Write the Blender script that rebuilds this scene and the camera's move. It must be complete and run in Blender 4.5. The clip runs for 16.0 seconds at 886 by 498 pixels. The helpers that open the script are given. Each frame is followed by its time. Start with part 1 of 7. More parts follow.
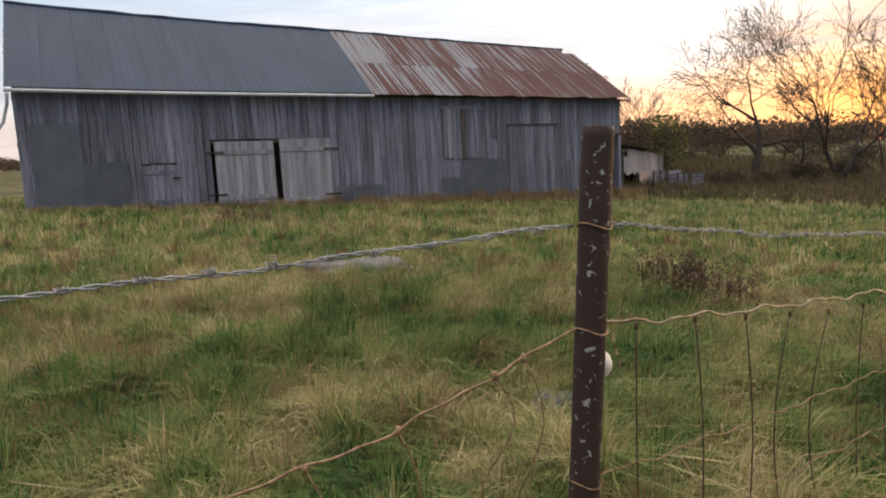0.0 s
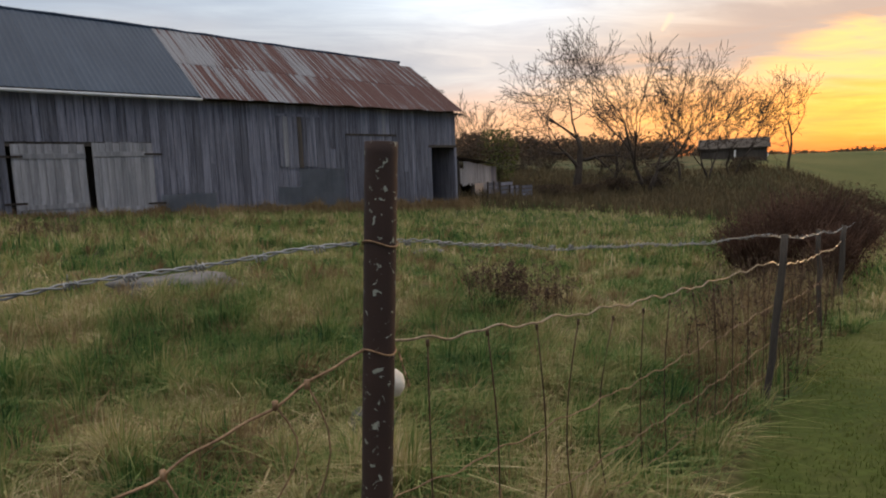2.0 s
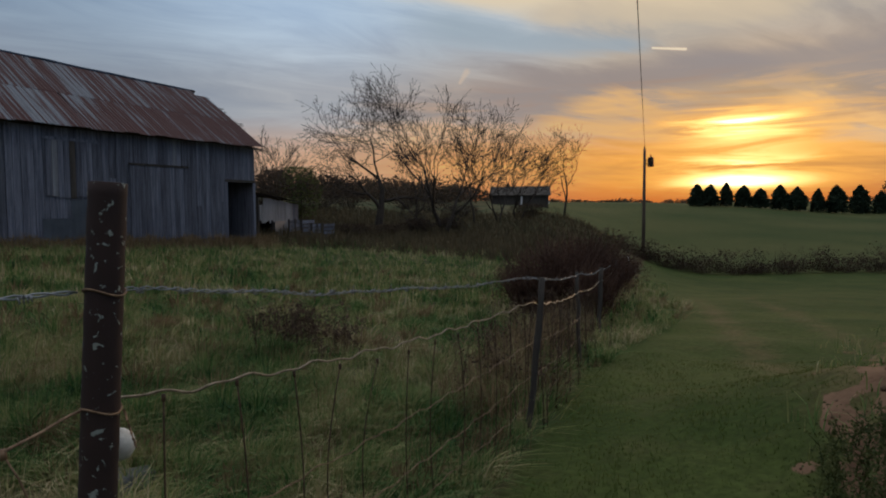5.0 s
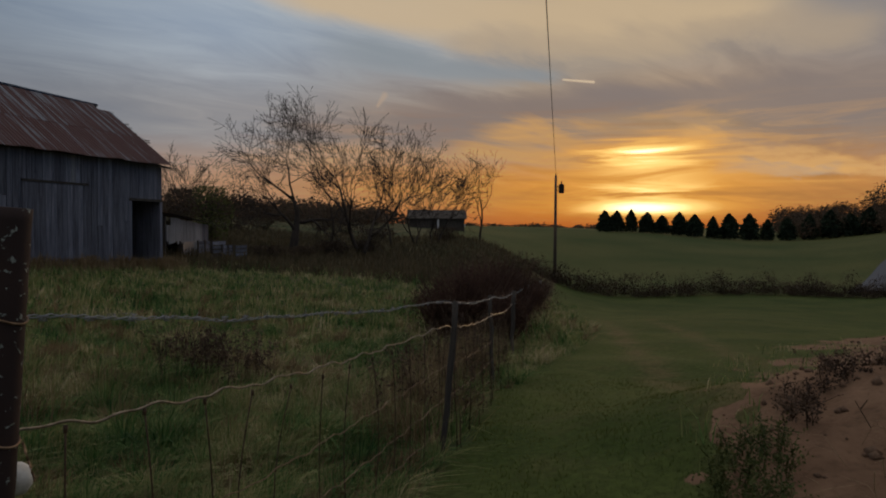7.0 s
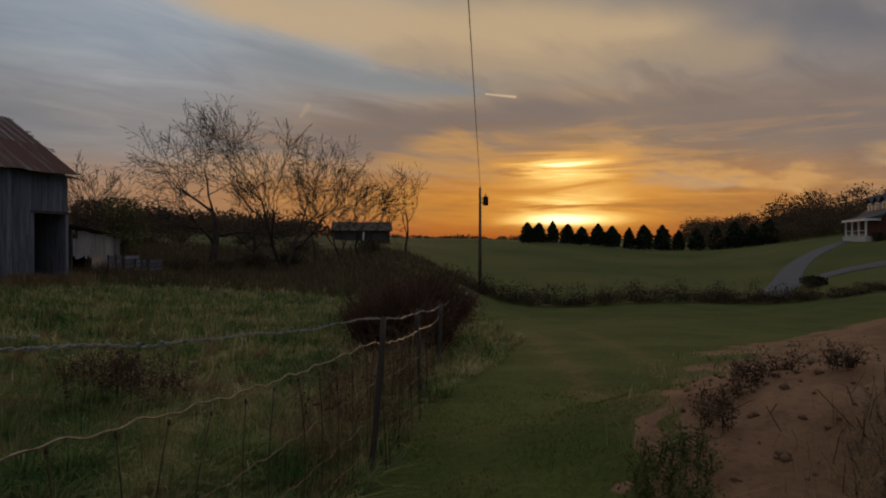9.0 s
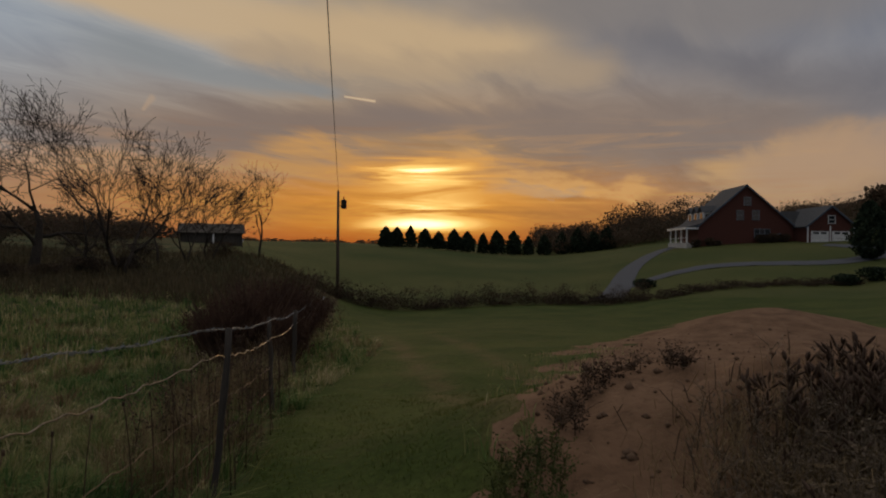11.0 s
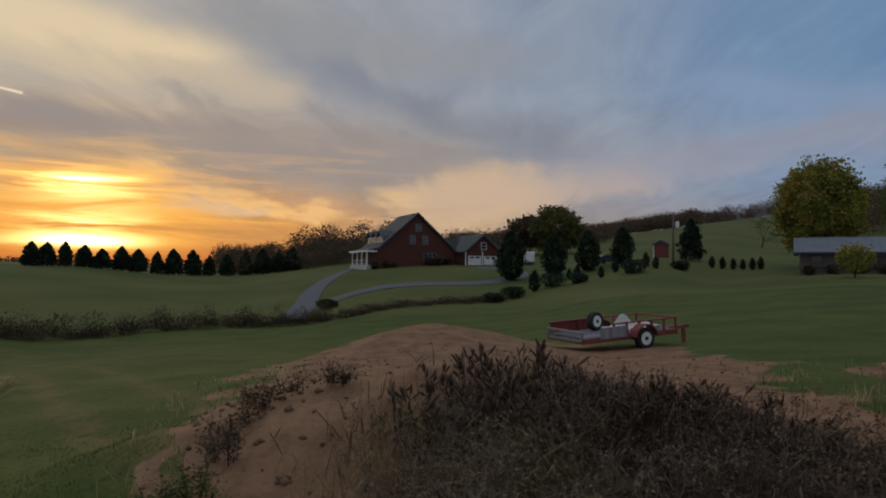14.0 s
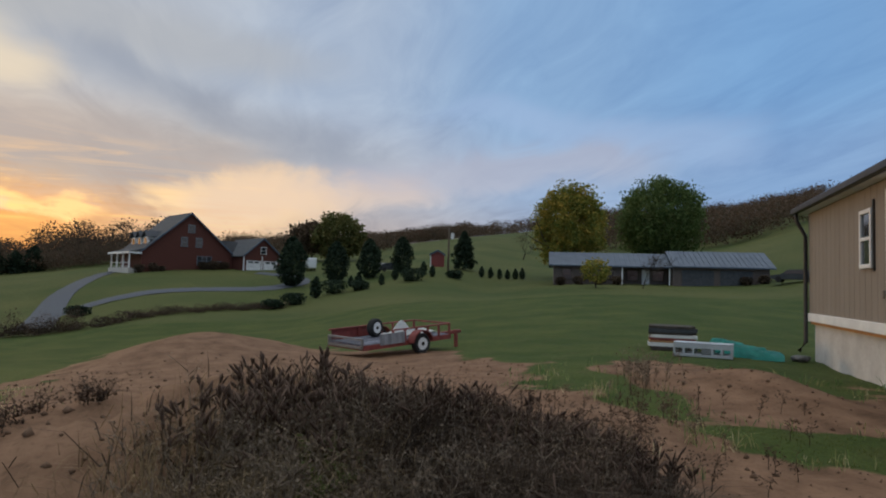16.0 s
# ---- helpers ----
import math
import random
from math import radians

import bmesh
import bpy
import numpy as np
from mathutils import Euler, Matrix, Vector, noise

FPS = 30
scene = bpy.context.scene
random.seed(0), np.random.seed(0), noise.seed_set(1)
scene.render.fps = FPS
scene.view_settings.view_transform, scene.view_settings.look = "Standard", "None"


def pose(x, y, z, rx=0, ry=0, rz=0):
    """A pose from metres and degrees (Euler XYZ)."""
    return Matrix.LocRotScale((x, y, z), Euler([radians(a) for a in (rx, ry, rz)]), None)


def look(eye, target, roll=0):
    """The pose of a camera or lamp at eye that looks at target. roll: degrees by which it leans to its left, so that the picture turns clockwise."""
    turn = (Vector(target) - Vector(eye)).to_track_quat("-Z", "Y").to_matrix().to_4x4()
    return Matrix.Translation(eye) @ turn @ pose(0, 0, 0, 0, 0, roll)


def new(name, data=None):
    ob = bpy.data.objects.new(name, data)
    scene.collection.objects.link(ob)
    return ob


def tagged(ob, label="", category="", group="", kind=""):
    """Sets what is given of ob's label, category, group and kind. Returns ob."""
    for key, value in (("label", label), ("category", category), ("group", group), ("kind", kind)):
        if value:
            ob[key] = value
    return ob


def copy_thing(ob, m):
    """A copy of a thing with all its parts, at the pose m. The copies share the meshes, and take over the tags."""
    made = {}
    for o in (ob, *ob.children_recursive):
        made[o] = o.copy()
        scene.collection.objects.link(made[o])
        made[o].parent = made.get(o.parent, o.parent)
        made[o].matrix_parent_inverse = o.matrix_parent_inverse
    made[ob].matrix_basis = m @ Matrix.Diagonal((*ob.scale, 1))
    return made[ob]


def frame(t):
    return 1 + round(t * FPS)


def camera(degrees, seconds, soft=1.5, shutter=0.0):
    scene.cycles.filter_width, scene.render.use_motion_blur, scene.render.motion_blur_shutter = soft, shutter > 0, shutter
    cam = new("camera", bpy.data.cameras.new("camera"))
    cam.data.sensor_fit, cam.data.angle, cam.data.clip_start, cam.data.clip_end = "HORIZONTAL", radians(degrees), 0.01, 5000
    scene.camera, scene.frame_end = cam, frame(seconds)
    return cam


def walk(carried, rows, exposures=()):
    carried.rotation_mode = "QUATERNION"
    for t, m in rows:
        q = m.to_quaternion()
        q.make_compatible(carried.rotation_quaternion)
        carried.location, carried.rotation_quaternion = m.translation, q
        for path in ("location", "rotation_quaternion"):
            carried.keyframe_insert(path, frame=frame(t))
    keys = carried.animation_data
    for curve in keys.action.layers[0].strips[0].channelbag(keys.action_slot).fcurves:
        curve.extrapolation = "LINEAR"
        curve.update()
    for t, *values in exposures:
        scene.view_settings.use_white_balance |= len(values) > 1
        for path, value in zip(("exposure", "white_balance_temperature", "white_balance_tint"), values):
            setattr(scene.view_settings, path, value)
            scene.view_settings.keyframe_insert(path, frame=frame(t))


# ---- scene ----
# Camera: seconds, place, then yaw, pitch and lean in degrees
PATH = [
    (0, 0.001, 0.004, 1.496, 3.49, -6.80, 3.00),
    (0.5, 0.031, 0.035, 1.505, 0.06, -6.78, 2.75),
    (1, 0.065, 0.064, 1.503, -3.60, -6.77, 2.55),
    (1.5, 0.110, 0.074, 1.504, -7.17, -6.72, 2.34),
    (2, 0.165, 0.069, 1.504, -10.56, -6.58, 2.24),
    (2.5, 0.204, 0.052, 1.506, -13.82, -6.29, 2.05),
    (3, 0.226, 0.032, 1.509, -16.99, -5.82, 1.73),
    (3.5, 0.246, 0.015, 1.512, -20.02, -5.27, 1.31),
    (4, 0.272, 0.008, 1.516, -22.85, -4.66, 0.87),
    (4.5, 0.290, -0.002, 1.522, -25.56, -4.06, 0.57),
    (5, 0.311, -0.001, 1.527, -28.11, -3.51, 0.29),
    (7.5, 0.272, -0.092, 1.550, -37.09, -1.03, -0.33),
    (8, 0.270, -0.100, 1.555, -38.62, -0.66, -0.20),
    (10.5, 0.380, 0.094, 1.578, -50.82, -0.25, -0.23),
    (11, 0.428, 0.085, 1.574, -54.93, 0.02, -0.41),
    (11.5, 0.500, 0.074, 1.570, -59.63, 0.49, -0.63),
    (12, 0.516, 0.057, 1.572, -64.36, 1.07, -0.77),
    (12.5, 0.521, 0.041, 1.572, -68.41, 1.51, -0.74),
    (13, 0.548, 0.018, 1.575, -72.57, 1.83, -0.70),
    (13.5, 0.557, -0.015, 1.573, -77.18, 2.05, -0.69),
    (14, 0.558, -0.035, 1.571, -82.58, 2.19, -0.78),
    (14.5, 0.555, -0.025, 1.578, -88.51, 2.33, -0.94),
    (15, 0.557, -0.010, 1.579, -94.27, 2.52, -1.08),
    (15.5, 0.557, -0.003, 1.577, -99.11, 2.85, -1.34),
    (16, 0.550, -0.007, 1.575, -101.96, 3.20, -1.61),
]
LIGHT = [(0.0, 0.80, 7050, 17), (1.5, 0.43, 6950, 17), (2.5, 0.00, 6350, 12), (3.5, -0.42, 5750, 10), (5.0, -0.87, 5750, 10), (7.5, -1.45, 6350, 15), (10.5, -1.54, 6700, 16), (12.5, -1.20, 6300, 12), (14.0, -0.88, 5900, 10), (16.0, -0.24, 5800, 8)]
cam = camera(69.59, 16.0, soft=2.0)
walk(cam, [(t, pose(x, y, z, 90 + p, 0, w) @ pose(0, 0, 0, 0, 0, -r)) for t, x, y, z, w, p, r in PATH], LIGHT)


# Sky at sunset: the sun stands low behind thin cloud, 53 degrees to the right of the barn's view
SUN_AZ, SUN_EL = 53.0, 2.6
sun_dir = Vector((math.sin(radians(SUN_AZ)) * math.cos(radians(SUN_EL)), math.cos(radians(SUN_AZ)) * math.cos(radians(SUN_EL)), math.sin(radians(SUN_EL))))


class Nodes:
    """Short way to write a node tree."""

    def __init__(self, tree):
        self.t = tree
        tree.nodes.clear()

    def n(self, kind, inputs=None, **props):
        node = self.t.nodes.new(kind)
        for k, v in props.items():
            setattr(node, k, v)
        for k, v in (inputs or {}).items():
            self.put(node.inputs[k], v)
        return node

    def put(self, socket, v):
        if isinstance(v, bpy.types.NodeSocket):
            self.t.links.new(v, socket)
        else:
            socket.default_value = v

    def math(self, op, a, b=0.0, c=0.0, clamp=False):
        node = self.n("ShaderNodeMath", operation=op, use_clamp=clamp)
        for i, v in enumerate((a, b, c)):
            self.put(node.inputs[i], v)
        return node.outputs[0]

    def mix(self, f, a, b, blend="MIX"):
        node = self.n("ShaderNodeMix", data_type="RGBA", blend_type=blend)
        for i, v in ((0, f), (6, a), (7, b)):
            if not isinstance(v, bpy.types.NodeSocket) and i and len(v) == 3:
                v = (*v, 1)
            self.put(node.inputs[i], v)
        return node.outputs[2]

    def ramp(self, f, stops, mode="LINEAR"):
        node = self.n("ShaderNodeValToRGB")
        node.color_ramp.interpolation = mode
        els = node.color_ramp.elements
        while len(els) < len(stops):
            els.new(0.5)
        for e, (p, c) in zip(els, stops):
            e.position = p
            e.color = (*c, 1) if not isinstance(c, (int, float)) else (c, c, c, 1)
        self.put(node.inputs[0], f)
        return node.outputs[0]

    def noise(self, vec, scale, detail=4.0, rough=0.55, distortion=0.0):
        return self.n("ShaderNodeTexNoise", {"Vector": vec, "Scale": scale, "Detail": detail, "Roughness": rough, "Distortion": distortion}).outputs[0]


def build_sky():
    """Evening sky laid out by azimuth and elevation in degrees: air, cloud banks, streaks and the glow round the sun."""
    world = bpy.data.worlds.new("sky")
    scene.world = world
    world.use_nodes = True
    k = Nodes(world.node_tree)
    way = k.n("ShaderNodeTexCoord").outputs["Generated"]
    sep = k.n("ShaderNodeSeparateXYZ", {0: way})
    az = k.math("MULTIPLY", k.math("ARCTAN2", sep.outputs[0], sep.outputs[1]), 180 / math.pi)
    el = k.math("MULTIPLY", k.math("ARCSINE", k.math("MAXIMUM", sep.outputs[2], 0.0)), 180 / math.pi)
    nishita = k.n("ShaderNodeTexSky", sky_type="NISHITA", sun_disc=False, sun_elevation=radians(SUN_EL), sun_rotation=radians(SUN_AZ), dust_density=2.0)
    clear = k.mix(1.0, nishita.outputs[0], (0.09, 0.09, 0.09), "MULTIPLY")
    # wisps drawn out along the wind, and the slow warp that frays every edge
    lift = k.math("ADD", k.math("MAXIMUM", sep.outputs[2], 0.0), 0.12)
    flat = k.n("ShaderNodeCombineXYZ", {0: k.math("DIVIDE", sep.outputs[0], lift), 1: k.math("DIVIDE", sep.outputs[1], lift), 2: 0.0}).outputs[0]
    wind = k.n("ShaderNodeMapping", {"Vector": flat, "Rotation": (0, 0, radians(-38)), "Scale": (0.40, 1.0, 1.0), "Location": (0.9, 0.3, 0)}).outputs[0]
    big, fine = k.noise(wind, 1.0, 5.0, 0.52, 0.6), k.noise(wind, 3.4, 6.0, 0.6, 0.9)
    warp_a = k.math("ADD", az, k.math("MULTIPLY", k.math("SUBTRACT", big, 0.5), 16.0))
    warp_e = k.math("ADD", el, k.math("ADD", k.math("MULTIPLY", k.math("SUBTRACT", big, 0.5), 7.0), k.math("MULTIPLY", k.math("SUBTRACT", fine, 0.5), 2.6)))

    def round_the_sky(stops):
        return k.ramp(k.math("DIVIDE", k.math("ADD", az, 180.0), 360.0), [((a + 180) / 360, c) for a, c in stops], "EASE")

    high = round_the_sky([(-180, (0.40, 0.50, 0.66)), (-40, (0.31, 0.43, 0.57)), (-6, (0.50, 0.62, 0.74)), (16, (0.92, 1.08, 1.20)), (32, (0.90, 0.98, 1.00)), (46, (0.88, 0.80, 0.66)), (60, (0.78, 0.70, 0.60)), (75, (0.60, 0.60, 0.62)), (92, (0.53, 0.59, 0.69)), (110, (0.34, 0.50, 0.72)), (130, (0.27, 0.46, 0.73)), (180, (0.40, 0.50, 0.66))])
    middle = round_the_sky([(-180, (0.48, 0.50, 0.56)), (-40, (0.41, 0.49, 0.57)), (0, (0.54, 0.58, 0.62)), (18, (0.76, 0.74, 0.72)), (32, (0.82, 0.66, 0.52)), (45, (0.78, 0.58, 0.40)), (55, (0.95, 0.64, 0.36)), (68, (0.76, 0.56, 0.40)), (80, (0.66, 0.56, 0.48)), (95, (0.60, 0.60, 0.64)), (112, (0.42, 0.53, 0.71)), (130, (0.32, 0.47, 0.71)), (180, (0.48, 0.50, 0.56))])
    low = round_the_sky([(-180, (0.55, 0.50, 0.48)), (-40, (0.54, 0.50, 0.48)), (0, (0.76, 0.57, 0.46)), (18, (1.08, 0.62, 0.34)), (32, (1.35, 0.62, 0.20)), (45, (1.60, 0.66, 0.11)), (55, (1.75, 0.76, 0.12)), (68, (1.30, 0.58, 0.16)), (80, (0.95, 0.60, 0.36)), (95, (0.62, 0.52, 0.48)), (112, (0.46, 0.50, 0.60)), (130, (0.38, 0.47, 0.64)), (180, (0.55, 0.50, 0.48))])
    soft_e = k.math("ADD", el, k.math("MULTIPLY", k.math("SUBTRACT", fine, 0.5), 3.0))
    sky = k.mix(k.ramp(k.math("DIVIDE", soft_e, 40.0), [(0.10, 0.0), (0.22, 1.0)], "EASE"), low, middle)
    sky = k.mix(k.ramp(k.math("DIVIDE", soft_e, 40.0), [(0.24, 0.0), (0.42, 1.0)], "EASE"), sky, high)
    sky = k.mix(k.ramp(k.math("DIVIDE", el, 90.0), [(0.28, 0.0), (0.60, 1.0)], "EASE"), sky, (1.34, 1.29, 1.21))
    sky = k.mix(0.90, clear, sky)
    sky = k.mix(1.0, sky, k.ramp(fine, [(0.30, (0.86, 0.88, 0.92)), (0.70, (1.16, 1.13, 1.08))]), "MULTIPLY")

    def bank(sky, start, end, wide, colour, amount, frayed=True):
        """A cloud band between two places, as wide as given at its start and its end."""
        (a0, e0, w0), (a1, e1, w1) = (*start, wide[0]), (*end, wide[1])
        da, de = a1 - a0, e1 - e0
        pa = k.math("SUBTRACT", warp_a if frayed else az, a0)
        pe = k.math("SUBTRACT", warp_e if frayed else el, e0)
        h = k.math("DIVIDE", k.math("ADD", k.math("MULTIPLY", pa, da), k.math("MULTIPLY", pe, de)), da * da + de * de, clamp=True)
        ra, re = k.math("SUBTRACT", pa, k.math("MULTIPLY", h, da)), k.math("SUBTRACT", pe, k.math("MULTIPLY", h, de))
        ra = k.math("MULTIPLY", ra, 0.35 if frayed else 1.0)
        off = k.math("SQRT", k.math("ADD", k.math("MULTIPLY", ra, ra), k.math("MULTIPLY", re, re)))
        off = k.math("DIVIDE", off, k.math("ADD", k.math("MULTIPLY", h, w1 - w0), w0))
        f = k.ramp(k.math("DIVIDE", off, 2.0), [(0.10, amount), (0.85, 0.0)], "EASE")
        return k.mix(f, sky, colour)

    for row in (
        ((27, 20.5), (57, 17.5), (2.2, 2.0), (1.50, 1.12, 0.64), 0.85),
        ((30, 15.0), (44, 14.0), (1.8, 0.9), (0.62, 0.70, 0.72), 0.75),
        ((40, 17.0), (66, 14.8), (1.0, 1.2), (1.15, 0.88, 0.56), 0.65),
        ((26, 9.2), (50, 10.6), (1.3, 1.7), (0.58, 0.46, 0.39), 0.80),
        ((50, 11.5), (78, 9.2), (1.6, 2.4), (0.60, 0.49, 0.42), 0.75),
        ((20, 6.0), (44, 7.2), (1.0, 1.1), (1.18, 0.72, 0.36), 0.55),
        ((41, 8.2), (50, 7.0), (0.9, 0.7), (1.45, 0.80, 0.28), 0.75),
        ((57, 7.6), (72, 5.2), (0.8, 0.7), (1.75, 1.00, 0.36), 0.80),
        ((62, 5.7), (67, 5.2), (0.7, 0.5), (0.86, 0.80, 0.66), 0.65),
        ((79, 6.8), (86, 7.0), (0.9, 2.2), (1.40, 0.90, 0.42), 0.92),
        ((86, 7.2), (98, 8.6), (2.0, 1.4), (1.00, 0.72, 0.52), 0.65),
        ((73, 17.0), (92, 11.6), (1.4, 1.9), (0.37, 0.38, 0.42), 0.50),
        ((64, 20.0), (86, 20.0), (2.2, 2.4), (0.56, 0.53, 0.50), 0.60),
        ((97, 9.6), (114, 10.6), (1.4, 1.8), (0.62, 0.57, 0.60), 0.55),
        ((104, 15.0), (124, 11.5), (1.0, 1.6), (0.46, 0.57, 0.75), 0.55),
        ((-30, 12.0), (4, 9.0), (1.5, 2.0), (0.56, 0.58, 0.60), 0.45),
    ):
        sky = bank(sky, *row)
    # glow of the sinking sun, broken up by level streaks of cloud
    fire_at = k.n("ShaderNodeMapping", {"Vector": way, "Scale": (2.6, 2.6, 30.0), "Location": (0.3, 0.1, 0.37)}).outputs[0]
    fire = k.noise(fire_at, 1.7, 6.0, 0.62, 0.6)
    streaked = k.math("MULTIPLY", k.ramp(k.math("DIVIDE", el, 12.0), [(0.05, 0.9), (0.75, 0.35), (1.0, 0.0)], "EASE"), k.ramp(k.math("DIVIDE", k.math("ABSOLUTE", k.math("SUBTRACT", az, SUN_AZ)), 40.0), [(0.0, 1.0), (0.45, 0.6), (1.0, 0.0)], "EASE"))
    sky = k.mix(k.math("MULTIPLY", streaked, k.ramp(fire, [(0.34, 0.9), (0.48, 0.0)])), sky, (0.92, 0.40, 0.12))
    sky = k.mix(k.math("MULTIPLY", streaked, k.ramp(fire, [(0.53, 0.0), (0.66, 0.75)])), sky, (2.2, 1.12, 0.26))
    sky = k.mix(k.ramp(k.math("DIVIDE", el, 4.0), [(0.10, 0.9), (0.75, 0.0)], "EASE"), sky, k.mix(1.0, low, (0.72, 0.42, 0.42), "MULTIPLY"))

    def halo(at_az, at_el, reach_a, reach_e, amount):
        pa = k.math("DIVIDE", k.math("SUBTRACT", az, at_az), reach_a)
        pe = k.math("DIVIDE", k.math("SUBTRACT", el, at_el), reach_e)
        d = k.math("ADD", k.math("MULTIPLY", pa, pa), k.math("MULTIPLY", pe, pe))
        return k.math("MULTIPLY", k.math("EXPONENT", k.math("MULTIPLY", k.math("POWER", d, 0.7), -1.0)), amount)

    broken = k.ramp(fire, [(0.36, 0.30), (0.50, 0.90), (0.62, 1.25)])
    heat = k.math("MULTIPLY", k.math("ADD", halo(53.0, 4.6, 9.0, 3.2, 0.30), k.math("ADD", halo(53.0, 6.9, 4.6, 1.0, 0.62), halo(53.0, 3.6, 6.0, 0.5, 0.30))), broken)
    heat = k.math("ADD", heat, halo(53.1, 2.2, 4.2, 0.55, 0.95))
    glow = k.ramp(heat, [(0.0, (1.5, 0.62, 0.10)), (0.25, (2.1, 0.98, 0.18)), (0.5, (3.2, 2.0, 0.55)), (0.9, (5.6, 4.7, 2.4))])
    sky = k.mix(k.ramp(heat, [(0.04, 0.0), (0.42, 1.0)], "EASE"), sky, glow)
    # a short vapour trail and a small lit wisp
    sky = bank(sky, (46.1, 13.25), (48.7, 12.95), (0.07, 0.10), (1.9, 1.45, 0.9), 0.75, False)
    sky = bank(sky, (29.7, 11.1), (30.3, 12.0), (0.14, 0.26), (1.2, 0.88, 0.58), 0.5, False)
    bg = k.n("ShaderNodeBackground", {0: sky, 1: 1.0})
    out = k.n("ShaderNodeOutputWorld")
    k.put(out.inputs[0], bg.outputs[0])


build_sky()
sun = new("sun", bpy.data.lights.new("sun", "SUN"))
sun.data.energy, sun.data.angle, sun.data.color = 1.0, radians(10), (1.0, 0.62, 0.32)
sun.matrix_world = look(sun_dir * 100, (0, 0, 0))


# Materials
def material(name):
    m = bpy.data.materials.new(name)
    m.use_nodes = True
    k = Nodes(m.node_tree)
    out = k.n("ShaderNodeOutputMaterial")
    bsdf = k.n("ShaderNodeBsdfPrincipled")
    k.put(out.inputs[0], bsdf.outputs[0])
    k.pos = k.n("ShaderNodeTexCoord").outputs["Object"]
    return m, k, bsdf


def bump(k, bsdf, height, strength=0.4, distance=0.02):
    k.put(bsdf.inputs["Normal"], k.n("ShaderNodeBump", {"Height": height, "Strength": strength, "Distance": distance}).outputs[0])


def plain(name, dark, light, rough=0.8, metal=0.0, scale=3.0, stretch=(1, 1, 1), grain=40.0, relief=0.2, vary=0.0, spec=0.3):
    """Two-scale mottled surface between a dark and a light tone."""
    m, k, b = material(name)
    at = k.n("ShaderNodeMapping", {"Vector": k.pos, "Scale": stretch}).outputs[0]
    if vary:
        shift = k.n("ShaderNodeObjectInfo").outputs["Random"]
        at = k.n("ShaderNodeVectorMath", {0: at, 1: k.n("ShaderNodeCombineXYZ", {0: k.math("MULTIPLY", shift, 31.0), 1: k.math("MULTIPLY", shift, 17.0)}).outputs[0]}, operation="ADD").outputs[0]
    a, g = k.noise(at, scale, 4.0), k.noise(at, grain, 3.0)
    f = k.ramp(k.math("ADD", k.math("MULTIPLY", a, 0.65), k.math("MULTIPLY", g, 0.35)), [(0.33, 0.0), (0.67, 1.0)])
    col = k.mix(f, dark, light)
    if vary:
        r = k.n("ShaderNodeObjectInfo").outputs["Random"]
        col = k.mix(1.0, col, k.ramp(r, [(0.0, 1.0 - vary), (1.0, 1.0 + vary * 0.6)]), "MULTIPLY")
    k.put(b.inputs["Base Color"], col)
    b.inputs["Roughness"].default_value, b.inputs["Metallic"].default_value = rough, metal
    b.inputs["Specular IOR Level"].default_value = spec
    if relief:
        bump(k, b, f, relief)
    return m


wood_grey = plain("weathered_grey_wood", (0.058, 0.063, 0.084), (0.235, 0.242, 0.290), 0.9, scale=2.4, stretch=(6, 6, 0.30), grain=16.0, relief=0.5, vary=0.35)
wood_pale = plain("pale_grey_wood", (0.145, 0.150, 0.165), (0.35, 0.355, 0.375), 0.9, scale=1.5, stretch=(5, 5, 0.35), grain=14.0, relief=0.5, vary=0.2)
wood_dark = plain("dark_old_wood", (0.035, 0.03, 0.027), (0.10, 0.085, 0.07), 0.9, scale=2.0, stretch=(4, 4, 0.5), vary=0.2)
tin_blue = plain("grey_blue_roof_tin", (0.022, 0.040, 0.070), (0.040, 0.064, 0.100), 0.65, 0.1, scale=0.8, stretch=(2, 0.5, 0.5), grain=8.0, relief=0.05, vary=0.05)
tin_patch = plain("grey_patch_tin", (0.13, 0.15, 0.18), (0.22, 0.245, 0.28), 0.6, 0.2, scale=1.2, relief=0.05, vary=0.15)
gutter_white = plain("white_gutter_paint", (0.36, 0.385, 0.41), (0.52, 0.545, 0.57), 0.5, scale=2.0, relief=0.0)


def rusty_tin():
    m, k, b = material("rusty_roof_tin")
    r = k.n("ShaderNodeObjectInfo").outputs["Random"]
    at = k.n("ShaderNodeVectorMath", {0: k.n("ShaderNodeMapping", {"Vector": k.pos, "Scale": (8.0, 0.24, 0.24)}).outputs[0], 1: k.n("ShaderNodeCombineXYZ", {0: k.math("MULTIPLY", r, 40.0)}).outputs[0]}, operation="ADD").outputs[0]
    rust = k.mix(k.noise(at, 5.0, 5.0), (0.034, 0.013, 0.012), (0.098, 0.036, 0.032))
    zinc = k.mix(k.noise(at, 7.0), (0.105, 0.118, 0.140), (0.21, 0.225, 0.255))
    f = k.math("ADD", k.math("MULTIPLY", k.noise(at, 1.0, 3.0, 0.55), 1.0), k.math("MULTIPLY", k.n("ShaderNodeAttribute", attribute_name="zinc").outputs["Fac"], 0.20))
    f = k.ramp(f, [(0.555, 0.0), (0.655, 1.0)])
    k.put(b.inputs["Base Color"], k.mix(f, rust, zinc))
    k.put(b.inputs["Roughness"], k.ramp(f, [(0.0, 0.85), (1.0, 0.68)]))
    k.put(b.inputs["Metallic"], k.math("MULTIPLY", f, 0.12))
    return m


